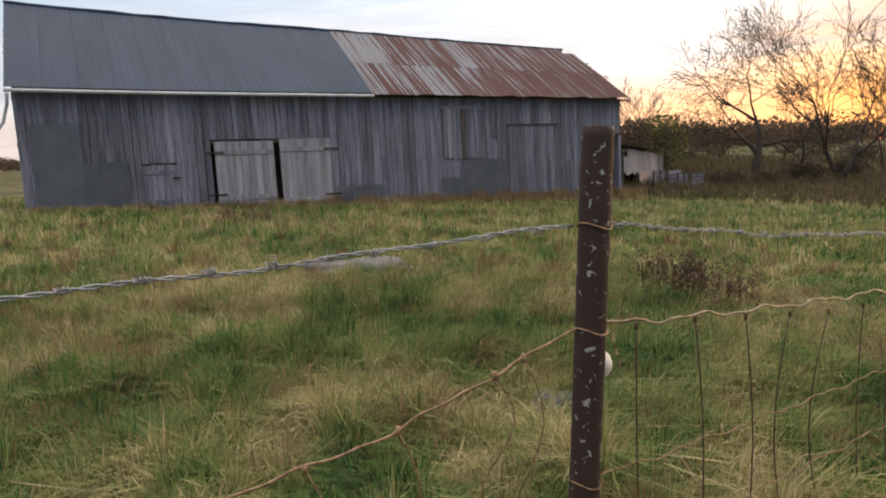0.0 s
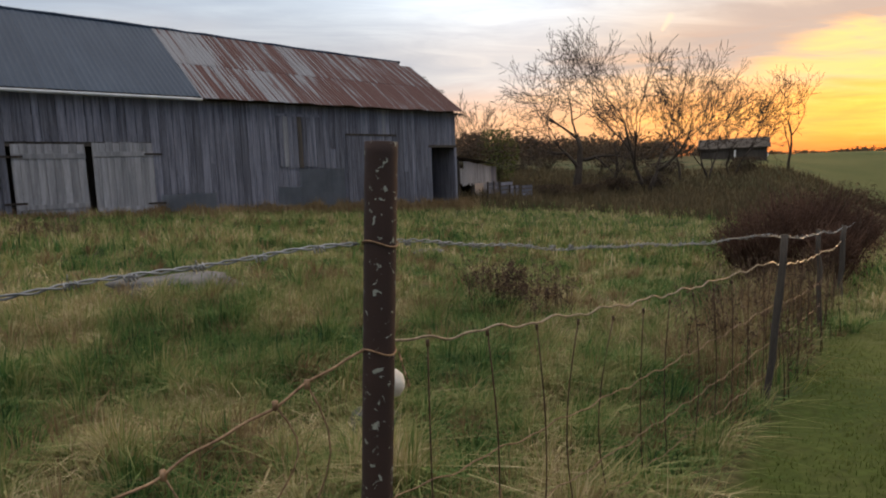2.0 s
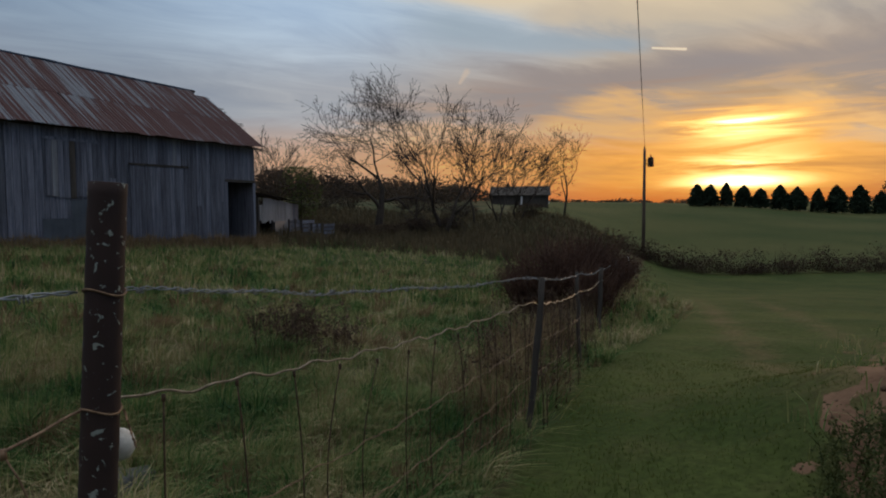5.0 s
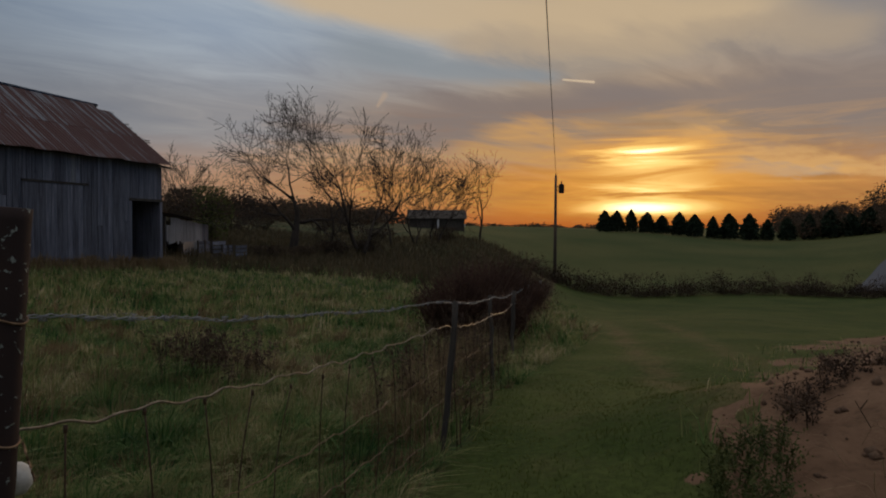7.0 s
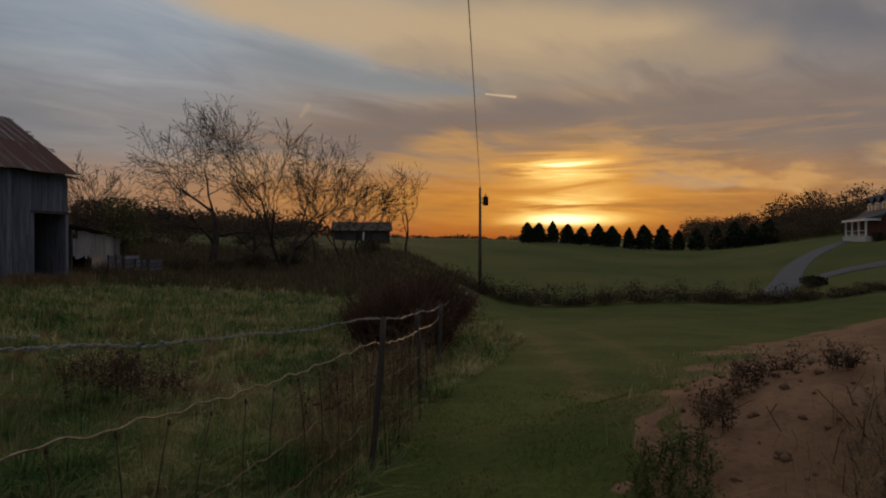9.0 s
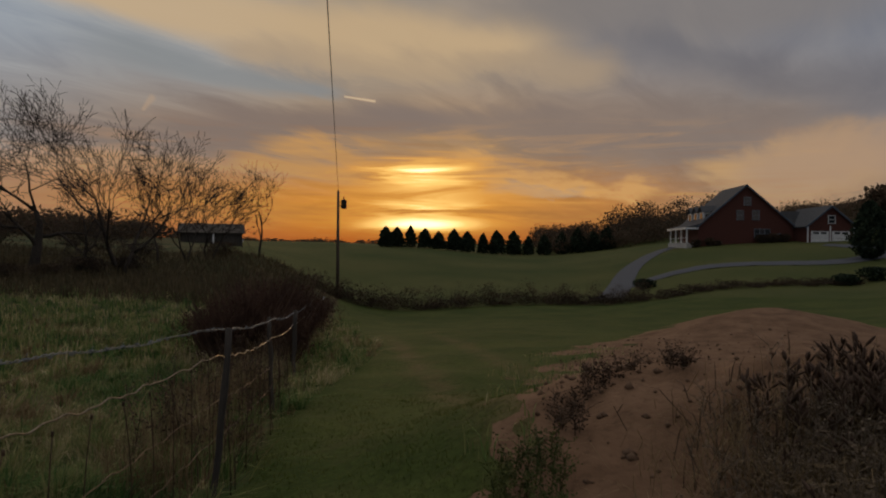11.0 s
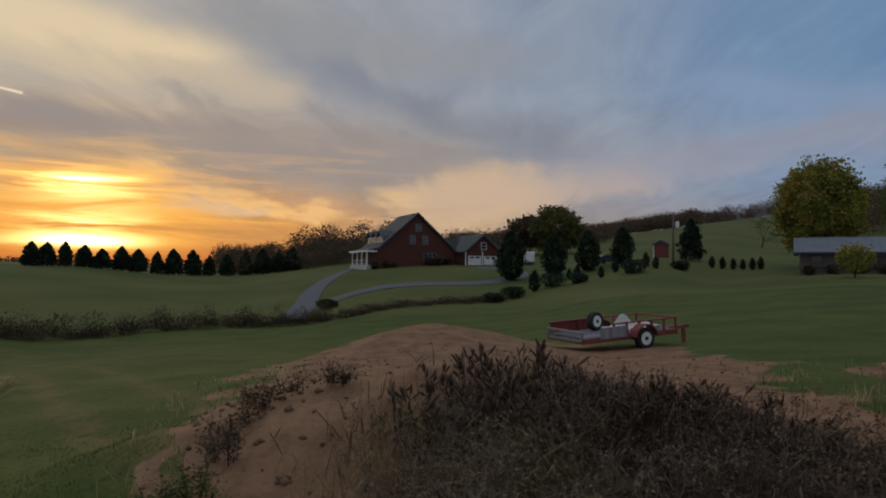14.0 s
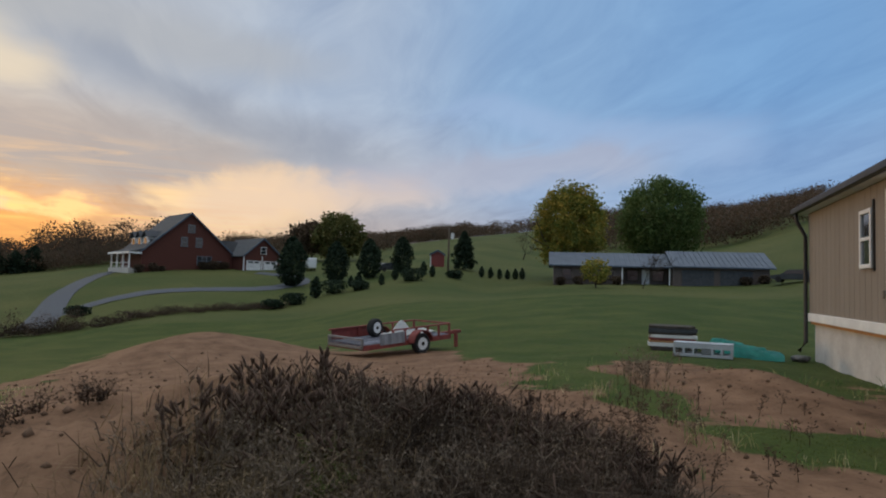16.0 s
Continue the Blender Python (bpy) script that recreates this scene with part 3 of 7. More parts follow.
def lathe(profile, sides=20, axis="Z"):
    """A turned body from (radius, height) pairs."""
    bm = bmesh.new()
    rows = [[bm.verts.new((r * math.cos(i * math.tau / sides), r * math.sin(i * math.tau / sides), z)) for i in range(sides)] for r, z in profile]
    for a, b in zip(rows, rows[1:]):
        for i in range(sides):
            j = (i + 1) % sides
            bm.faces.new((a[i], a[j], b[j], b[i]))
    bm.faces.new(rows[0][::-1])
    bm.faces.new(rows[-1])
    if axis == "X":
        bmesh.ops.rotate(bm, verts=bm.verts, matrix=Matrix.Rotation(radians(90), 3, "Y"))
    if axis == "Y":
        bmesh.ops.rotate(bm, verts=bm.verts, matrix=Matrix.Rotation(radians(-90), 3, "X"))
    return bm


def at(az, d):
    """Ground place at an azimuth and distance from where the camera starts."""
    x, y = d * math.sin(radians(az)), d * math.cos(radians(az))
    return x, y, zat(x, y)


# The old barn: x along its long wall, y into it
BARN_LEN, BARN_W, EAVE, FLOOR_L, FLOOR_R = 22.95, 7.2, 4.42, 0.93, -0.08
BARN = Matrix.Translation((-12.84, 17.40, 0)) @ Matrix.Rotation(math.atan2(12.36, 19.33), 4, "Z")
ROOF_X0, ROOF_SPLIT, ROOF_X1 = -0.12, 10.75, 23.25


def barn_floor(x):
    return FLOOR_L + (FLOOR_R - FLOOR_L) * x / BARN_LEN


def roof_at(x, s, lift=0.0):
    """Point of the front slope: s from 0 at the eave to 1 at the ridge."""
    f = (x - ROOF_X0) / (ROOF_X1 - ROOF_X0)
    sag = 0.07 * math.sin(math.pi * f) + 0.03 * math.sin(9 * f)
    ez, rz = EAVE + 0.02, 7.62 - 0.40 * f
    return Vector((x, -0.38 + s * (BARN_W / 2 + 0.38), ez + s * (rz - ez) - sag * (0.4 + 0.6 * s) + lift))


def roof_sheet(x0, x1, s0, s1, ribs, rib=0.02, lift=0.0, zinc=0.0, skew=0.0):
    """One ribbed sheet of the front slope."""
    n = ribs * 4
    prof = [0, 0, rib, rib]
    verts, faces = [], []
    for s in (s0, (s0 + s1) / 2, s1):
        for i in range(n + 1):
            x = x0 + (x1 - x0) * i / n + skew * (s - s0)
            verts.append(roof_at(x, s, lift + prof[i % 4]))
    for r in range(2):
        for i in range(n):
            a = r * (n + 1) + i
            faces.append((a, a + 1, a + n + 2, a + n + 1))
    top = len(verts)
    verts += [v - Vector((0, 0, 0.012)) for v in verts]
    faces += [tuple(top + k for k in f[::-1]) for f in faces]
    for i in range(n):
        faces.append((i + 1, i, top + i, top + i + 1))
    me = mesh_of("roof_sheet", verts, faces, None, False)
    me.attributes.new("zinc", "FLOAT", "POINT").data.foreach_set("value", [zinc] * len(verts))
    return me


def build_barn():
    barn = empty("barn", BARN, "long weathered grey plank barn with a half rusted tin roof", "barn")
    rng = random.Random(5)
    x = 0.0
    while x < BARN_LEN - 0.05:
        w = min(rng.uniform(0.17, 0.29), BARN_LEN - x)
        mid = x + w / 2
        lo, hi = barn_floor(x) - 0.25, EAVE - 0.03 - 0.05 * math.sin(math.pi * mid / BARN_LEN)
        if 5.2 < mid < 9.2:
            lo = 2.93
        if 3.1 < mid < 4.15:
            lo = 2.24
        if mid > 21.3:
            lo = 2.85
        if lo < 2 and rng.random() < 0.5:
            lo += rng.uniform(0.1, 0.32)
        y = rng.uniform(-0.012, 0.008)
        gap = rng.choice((0.004, 0.006, 0.012))
        old = wood_pale if rng.random() < 0.03 else wood_grey
        if rng.random() < 0.22 and lo < 2 and hi - lo > 2:
            cut = rng.uniform(1.6, 3.2)
            part("plank", boxes(((x + gap, y - 0.03, cut + 0.012), (x + w - gap, y, hi))), old, barn)
            hi = cut
        part("plank", boxes(((x + gap, y - 0.03, lo), (x + w - gap, y, hi))), old, barn)
        x += w
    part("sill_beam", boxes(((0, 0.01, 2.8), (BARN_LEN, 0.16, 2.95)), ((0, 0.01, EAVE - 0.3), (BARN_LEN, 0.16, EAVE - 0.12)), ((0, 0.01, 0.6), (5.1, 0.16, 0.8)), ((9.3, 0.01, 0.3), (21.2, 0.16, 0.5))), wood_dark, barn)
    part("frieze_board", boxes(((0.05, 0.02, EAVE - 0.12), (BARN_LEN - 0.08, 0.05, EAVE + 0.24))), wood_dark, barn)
    part("back_wall", prism([(0, 0.3), (BARN_LEN, -0.5), (BARN_LEN, EAVE), (0, EAVE)], BARN_W - 0.06, BARN_W), wood_grey, barn)
    # Floor and inner boards in dark wood, the barn's inner shade in their colour.
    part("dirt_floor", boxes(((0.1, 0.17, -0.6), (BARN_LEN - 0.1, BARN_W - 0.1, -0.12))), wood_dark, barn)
    part("partition", boxes(((20.9, 1.9, -0.3), (22.85, 1.96, 1.3)), ((20.9, 2.6, 1.3), (22.85, 2.66, 4.2)), ((21.3, 1.8, -0.3), (21.45, 1.95, 2.9)), ((22.3, 1.8, -0.3), (22.42, 1.95, 2.9))), wood_dark, barn, "inner stall boards, the barn's shade in their dark colour")
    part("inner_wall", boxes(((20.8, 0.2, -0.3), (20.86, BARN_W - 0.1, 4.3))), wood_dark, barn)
    part("corner_post", boxes(((BARN_LEN - 0.13, -0.035, -0.35), (BARN_LEN + 0.02, 0.1, 2.86)), bevel=0.01), wood_grey, barn)
    part("door_post", boxes(((21.22, -0.04, -0.3), (21.36, 0.08, 2.9)), bevel=0.01), wood_grey, barn)
    part("header", boxes(((21.2, -0.05, 2.78), (BARN_LEN, 0.05, 2.9)), bevel=0.01), wood_dark, barn)
    for xx, rz in ((0.0, 7.5), (BARN_LEN, 7.1)):
        f = barn_floor(xx) - 0.35
        out = [(0.17, f), (BARN_W - 0.07, f), (BARN_W - 0.07, EAVE - 0.1), (BARN_W / 2, rz - 0.2), (0.0, EAVE - 0.1), (0.0, f) if not xx else (0.17, EAVE - 0.1)]
        if xx:
            out[3:4] = [(BARN_W / 2 + 0.5, 6.5), (BARN_W / 2 - 0.25, 6.6)]
        bm = prism(out, 0, 0.04)
        turn = Matrix(((0, 1, 0, 0), (1, 0, 0, 0), (0, 0, 1, 0), (0, 0, 0, 1)))
        bmesh.ops.transform(bm, verts=bm.verts, matrix=Matrix.Translation((xx - (0.06 if xx else -0.02), 0, 0)) @ turn)
        bmesh.ops.recalc_face_normals(bm, faces=bm.faces)
        part("gable_wall", bm, wood_grey, barn)
    # roof: newer grey-blue panels, then old rusted sheets in two courses
    x = ROOF_X0
    while x < ROOF_SPLIT - 0.1:
        w = min(0.91, ROOF_SPLIT - x)
        part("roof_panel", roof_sheet(x + 0.004, x + w - 0.004, 0.0, 1.0, 5, 0.016), tin_blue, barn)
        x += w
    i, x = 0, ROOF_SPLIT
    while x < ROOF_X1 - 0.2:
        w = min(0.62, ROOF_X1 - x)
        end = x > ROOF_X1 - 0.9
        z1 = 0.8 if (i < 3 or i in (8,)) else rng.choice((0.0, 0.08, 0.15, 0.3, 0.55, 0.7)) * 0.7
        z2 = rng.choice((0.1, 0.2, 0.5, 0.9)) if i < 6 else rng.choice((0.0, 0.0, 0.05, 0.15, 0.35))
        top = 1.0 if not end else 1.0 - rng.uniform(0.05, 0.14)
        part("roof_sheet", roof_sheet(x, x + w - 0.008, 0.46, top, 4, 0.016, 0.014, z1, rng.uniform(-0.05, 0.05)), tin_rust, barn)
        part("roof_sheet", roof_sheet(x, x + w - 0.008, -0.01 + rng.uniform(-0.015, 0.01), 0.50, 4, 0.016, 0.0, z2, rng.uniform(-0.05, 0.05)), tin_rust, barn)
        x, i = x + w, i + 1
    back = [roof_at(ROOF_X0, 1), roof_at(ROOF_X1 - 0.45, 1)]
    bm = bmesh.new()
    vs = [bm.verts.new(p) for p in (back[0], back[1], Vector((ROOF_X1, BARN_W + 0.3, EAVE)), Vector((ROOF_X0, BARN_W + 0.3, EAVE)))]
    bm.faces.new(vs)
    bmesh.ops.solidify(bm, geom=bm.faces[:], thickness=0.03)
    part("roof_back", bm, tin_blue, barn)
    part("ridge_cap", tube_mesh("ridge_cap", [[(roof_at(ROOF_X0 + k * (ROOF_X1 - ROOF_X0 - 0.5) / 30, 1, 0.02 + rng.uniform(-0.015, 0.02)), 0.06) for k in range(31)]], tin_blue, 6), tin_blue, barn)
    # ragged board ends along the broken rake
    for k in range(26):
        s = k / 26
        cut = max(0.0, s - 0.62) * 0.9
        a, b = roof_at(ROOF_X1 - 2.2, s, -0.05), roof_at(ROOF_X1 - cut + rng.uniform(-0.15, 0.42) * (0.35 + s), s, -0.05)
        bm = boxes(((a.x, a.y - 0.01, a.z - 0.025), (b.x, a.y + 0.10, a.z)))
        bmesh.ops.rotate(bm, verts=bm.verts, cent=a, matrix=Matrix.Rotation(radians(rng.uniform(-2, 4)), 3, "Y"))
        part("sheathing_board", bm, wood_dark, barn)
    for k in range(15):
        s = k / 15
        x0 = ROOF_X0 + 0.02
        a = roof_at(x0, s, -0.06)
        part("sheathing_board", boxes(((x0 - rng.uniform(0, 0.06), a.y, a.z - 0.03), (x0 + 0.5, a.y + 0.14, a.z))), wood_dark, barn)
    # gutter with brackets and a downspout at the corner
    g = []
    for k in range(13):
        p = roof_at(ROOF_X0 + k * (10.75 - ROOF_X0) / 12, 0)
        g.append((Vector((p.x, p.y - 0.06, p.z - 0.10)), 0.052))
    part("gutter", tube_mesh("gutter", [g], gutter_white, 8), gutter_white, barn, "white sagging metal gutter")
    part("downspout", tube_mesh("downspout", [[((-0.06, -0.40, 4.25), 0.045), ((-0.10, -0.2, 4.0), 0.045), ((-0.25, -0.10, 3.5), 0.045), ((-0.6, -0.06, 3.0), 0.045), ((-1.6, -0.05, 2.75), 0.05), ((-3.2, -0.05, 2.6), 0.05)]], gutter_white, 8), gutter_white, barn)
    # double doors of pale boards
    for x0, x1, z0, z1, tilt in ((5.26, 7.16, 0.66, 2.88, 0.6), (7.36, 9.14, 0.47, 2.93, -0.5)):
        door = part("door", boxes(((x0 + 0.02, -0.046, z0 + 0.06), (x1 - 0.02, -0.036, z1 - 0.05))), wood_dark, barn, "pale grey board door hanging askew")
        for zz in (z0 + 0.3, z1 - 0.45):
            part("ledge", boxes(((x0, -0.10, zz), (x1, -0.076, zz + 0.15)), bevel=0.004), wood_pale, door)
        n = 9
        for k in range(n):
            a, b = x0 + (x1 - x0) * k / n, x0 + (x1 - x0) * (k + 1) / n
            part("board", boxes(((a + 0.004, -0.075, z0 + rng.uniform(0, 0.05)), (b - 0.004, -0.048, z1 - rng.uniform(0, 0.03)))), wood_pale, door)
        for zz in (z0 + 0.5, z1 - 0.38):
            hx = x0 if tilt > 0 else x1
            part("hinge", boxes(((hx - 0.28, -0.115, zz - 0.03), (hx + 0.28, -0.10, zz + 0.03)), bevel=0.004), iron, door, "dark iron strap hinge")
    # Dark sheet behind the doors, standing in for the shaded inside.
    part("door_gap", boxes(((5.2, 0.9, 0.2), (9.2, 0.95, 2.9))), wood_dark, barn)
    door = part("side_door", boxes(((3.14, -0.043, 0.76), (4.11, -0.034, 2.14))), wood_dark, barn)
    for zz in (1.0, 1.9):
        part("ledge", boxes(((3.12, -0.09, zz), (4.13, -0.072, zz + 0.12)), bevel=0.004), wood_grey, door)
    for k in range(5):
        part("board", boxes(((3.12 + k * 0.202, -0.07, 0.72), (3.12 + k * 0.202 + 0.194, -0.045, 2.18 + 0.02 * (k % 2)))), wood_grey, door)
    part("latch", boxes(((3.95, -0.12, 1.75), (4.2, -0.09, 1.8))), iron, door)
    hatch = part("loft_hatch", boxes(((13.6, -0.075, 3.93), (15.55, -0.05, 4.02))), wood_grey, barn)
    for k in range(9):
        part("board", boxes(((13.7 + k * 0.2, -0.085, 2.02 + rng.uniform(-0.05, 0.05)), (13.7 + k * 0.2 + 0.185, -0.045, 3.92))), wood_dark if k == 4 else wood_pale if k == 1 else wood_grey, hatch)
    door = part("wagon_door", boxes(((16.7, -0.10, 3.25), (19.3, -0.045, 3.33))), wood_dark, barn)
    for k in range(12):
        part("board", boxes(((16.72 + k * 0.214, -0.075, 0.02 + rng.uniform(-0.03, 0.1)), (16.72 + k * 0.214 + 0.204, -0.045, 3.24))), wood_grey, door)
    # tin patches nailed over rotten boards
    for x0, x1, z0, z1 in ((0.3, 1.55, 0.7, 3.45), (1.55, 2.75, 0.65, 2.32), (9.3, 11.15, 0.28, 1.22), (13.55, 14.5, 0.1, 1.3), (14.5, 16.55, 0.0, 1.95)):
        bm = bmesh.new()
        n = max(4, int((x1 - x0) / 0.11))
        top = [[bm.verts.new((x0 + (x1 - x0) * k / n, -0.055 - 0.012 * (k % 2), z)) for k in range(n + 1)] for z in (z0, z1)]
        for k in range(n):
            bm.faces.new((top[0][k], top[0][k + 1], top[1][k + 1], top[1][k]))
        bmesh.ops.solidify(bm, geom=bm.faces[:], thickness=0.006)
        part("tin_patch", bm, tin_patch, barn, "grey corrugated tin patch")
    return barn


def build_shed():
    """Small lean-to beyond the barn's end."""
    a, b = Vector((7.42, 33.3, 0)), Vector((10.85, 38.6, 0))
    w = (b - a).length
    m = Matrix.Translation(a) @ Matrix.Rotation(math.atan2(b.y - a.y, b.x - a.x), 4, "Z")
    shed = empty("lean_to_shed", m, "small pale plank lean-to shed with gaps at the bottom", "shed")
    rng = random.Random(8)
    x = 0.0
    while x < w - 0.1:
        pw = rng.uniform(0.24, 0.34)
        lo = 0.95 if x < 2.2 else -0.4
        hi = 2.32 - 0.38 * x / w
        if x < 0.5:
            hi -= 0.45
        part("plank", boxes(((x + 0.01, -0.03, lo + rng.uniform(-0.08, 0.08)), (x + pw - 0.01, 0.0, hi - rng.uniform(0.02, 0.1)))), wood_pale if x < 5 else wood_grey, shed)
        x += pw
    part("tin_sheet", boxes(((2.2, -0.06, -0.4), (4.2, -0.035, 0.95))), tin_patch, shed, "grey tin sheet")
    for k in range(4):
        part("post", boxes(((k * w / 3 - 0.06, 0.02, -0.6), (k * w / 3 + 0.06, 0.14, 2.25 - 0.38 * k / 3))), wood_dark, shed)
    part("back_wall", boxes(((0, 2.4, -0.6), (w, 2.46, 2.5))), wood_dark, shed)
    part("side_wall", boxes(((w - 0.05, 0.0, -0.6), (w, 2.4, 1.95))), wood_grey, shed)
    bm = bmesh.new()
    vs = [bm.verts.new(p) for p in ((-0.3, -0.3, 2.42), (w + 0.3, -0.3, 2.02), (w + 0.3, 2.7, 2.45), (-0.3, 2.7, 2.85))]
    bm.faces.new(vs)
    bmesh.ops.solidify(bm, geom=bm.faces[:], thickness=0.07)
    part("roof", bm, wood_dark, shed, "dark sagging roof edge")
    part("leaning_board", boxes(((4.6, -0.35, -0.5), (4.95, -0.3, 0.95)), bevel=0.01), wood_pale, shed)


def build_crate(x, y, turn, w, h):
    z = zat(x, y)
    c = empty("wooden_crate", pose(x, y, z, 0, 0, turn), "old slatted wooden crate beside the shed", "crate", "crates by the shed")
    for i in range(4):
        for yy in (-0.45, 0.42):
            part("slat", boxes(((-w / 2, yy, 0.04 + i * h / 4), (w / 2, yy + 0.03, 0.04 + i * h / 4 + h / 5)), bevel=0.005), wood_grey if i else wood_dark, c)
    for xx in (-w / 2, 0, w / 2 - 0.08):
        for yy in (-0.42, 0.37):
            part("upright", boxes(((xx, yy, -0.05), (xx + 0.08, yy + 0.06, h + 0.06))), wood_dark, c)
    part("floor_boards", boxes(((-w / 2, -0.4, 0.06), (w / 2, 0.4, 0.1))), wood_dark, c)


build_barn()
build_shed()
build_crate(10.2, 35.4, 48, 1.5, 0.9)
build_crate(11.3, 35.0, 40, 1.1, 0.8)


# Trees and bushes
def leaves_mesh(name, points, size, mat, seed, long=1.6, droop=0.0):
    """Small folded leaves at the given points, turned every way."""
    rng = np.random.RandomState(seed)
    p = np.asarray(points, float)
    n = len(p)
    a = rng.normal(size=(n, 3))
    a[:, 2] -= droop
    a /= np.linalg.norm(a, axis=1)[:, None]
    b = np.cross(a, rng.normal(size=(n, 3)))
    b /= np.linalg.norm(b, axis=1)[:, None] + 1e-9
    s = size * rng.uniform(0.6, 1.35, (n, 1))
    v = np.stack([p - a * s * long / 2, p + b * s / 2, p + a * s * long / 2, p - b * s / 2], 1).reshape(-1, 3)
    f = np.arange(n * 4).reshape(-1, 4)
    return mesh_of(name, v.tolist(), f.tolist(), mat, False)


def grow(rng, start, way, length, radius, level, lines, tips, up=0.25, spread=46, kids=4, wander=0.16):
    """A limb and all that grows from it."""
    steps = 5 if level > 1 else 3
    p, d = Vector(start), Vector(way).normalized()
    line = [(p.copy(), radius)]
    nodes = []
    for i in range(steps):
        d = (d + Vector((rng.gauss(0, wander), rng.gauss(0, wander), rng.gauss(0, wander) + up * 0.25))).normalized()
        p = p + d * length / steps
        r = radius * (1 - 0.62 * (i + 1) / steps)
        line.append((p.copy(), max(r, 0.015)))
        nodes.append((p.copy(), d.copy(), r))
    lines.setdefault(level, []).append(line)
    if level == 0:
        tips.append(p.copy())
        return
    n = kids if level > 1 else kids - 1
    for j in range(n + 1):
        q, dd, r = nodes[-1] if j == n else nodes[min(steps - 1, 1 + int((steps - 1) * (j + rng.random()) / n))]
        axis = dd.orthogonal().normalized()
        axis.rotate(Matrix.Rotation(rng.uniform(0, math.tau), 3, dd))
        out = dd.copy()
        out.rotate(Matrix.Rotation(radians(rng.uniform(spread * 0.5, spread * 1.2) if j < n else rng.uniform(5, 20)), 3, axis))
        grow(rng, q, out, length * rng.uniform(0.55, 0.78), r * rng.uniform(0.6, 0.85), level - 1, lines, tips, up, spread, kids, wander)


def bare_tree(x, y, h, seed, label, stems=1, trunk=0.16, levels=4, lean=0.0, spread=46, kids=4, leaf=0, first=0.36, group="", up=0.22):
    rng = random.Random(seed)
    z = zat(x, y)
    tree = empty("tree", pose(x, y, z, 0, 0, rng.uniform(0, 360)), label, "tree", group)
    lines, tips = {}, []
    for s in range(stems):
        a = math.tau * s / stems + rng.uniform(-0.4, 0.4)
        k = 0.10 if stems == 1 else 0.26
        grow(rng, (0.12 * math.cos(a) * (stems > 1), 0.12 * math.sin(a) * (stems > 1), -0.15), (k * math.cos(a) + lean, k * math.sin(a), 1), h * first * rng.uniform(0.85, 1.1), trunk * (1 if stems == 1 else 0.75), levels, lines, tips, up, spread, kids)
    k = h / max(p.z for ls in lines.values() for l in ls for p, _ in l)
    lines = {lv: [[(p * k, r) for p, r in l] for l in ls] for lv, ls in lines.items()}
    tips = [t * k for t in tips]
    part("trunk", tube_mesh("trunk", lines[levels], bark, 8), bark, tree)
    tagged(part("limb_mass", tube_mesh("limb_mass", lines[levels - 1] + (lines[levels - 2] if levels > 2 else []), bark, 5), bark, tree), kind="stuff")
    thin = [l for lv in range(max(levels - 2, 1)) for l in lines.get(lv, [])]
    tagged(part("twig_mass", tube_mesh("twig_mass", thin, bark, 3), bark, tree), kind="stuff")
    if leaf:
        pts = [t for t in tips for _ in range(1) if rng.random() < leaf]
        part("leaves", leaves_mesh("leaves", pts, 0.065, brown_leaf_m, seed), brown_leaf_m, tree, "few withered leaves still hanging")
    return tree


def crown_points(n, seed, rx, rz, cz, clumps=40, rough=0.24, base=0.0):
    """Points in many clumps over an uneven crown."""
    rng = np.random.RandomState(seed)
    d = rng.normal(size=(clumps, 3))
    d /= np.linalg.norm(d, axis=1)[:, None]
    rad = rng.uniform(0.62, 1.0, (clumps, 1)) ** 0.6
    c = d * rad * [rx, rx, rz]
    k = rng.randint(0, clumps, n)
    p = c[k] + np.clip(rng.normal(size=(n, 3)), -1.5, 1.5) * rough * rx * rng.uniform(0.5, 1.0, (clumps, 1))[k]
    p[:, 2] += cz
    return p[p[:, 2] > base]


def leafy_tree(x, y, h, r, mat, seed, label, leaves=9000, size=0.34, base=0.18):
    rng = random.Random(seed)
    z = zat(x, y)
    tree = empty("tree", pose(x, y, z), label, "tree")
    lines, tips = {}, []
    grow(rng, (0, 0, -0.2), (0.02, 0.03, 1), h * 0.42, 0.03 * h, 3, lines, tips, 0.3, 50, 4)
    part("trunk", tube_mesh("trunk", lines[3] + lines[2], bark, 7), bark, tree)
    pts = crown_points(leaves, seed, r, h * (1 - base) / 2 * 0.92, h * (1 + base) / 2, 190, 0.17, h * base * 0.8)
    part("crown", leaves_mesh("crown", pts, size, mat, seed), mat, tree)
    return tree


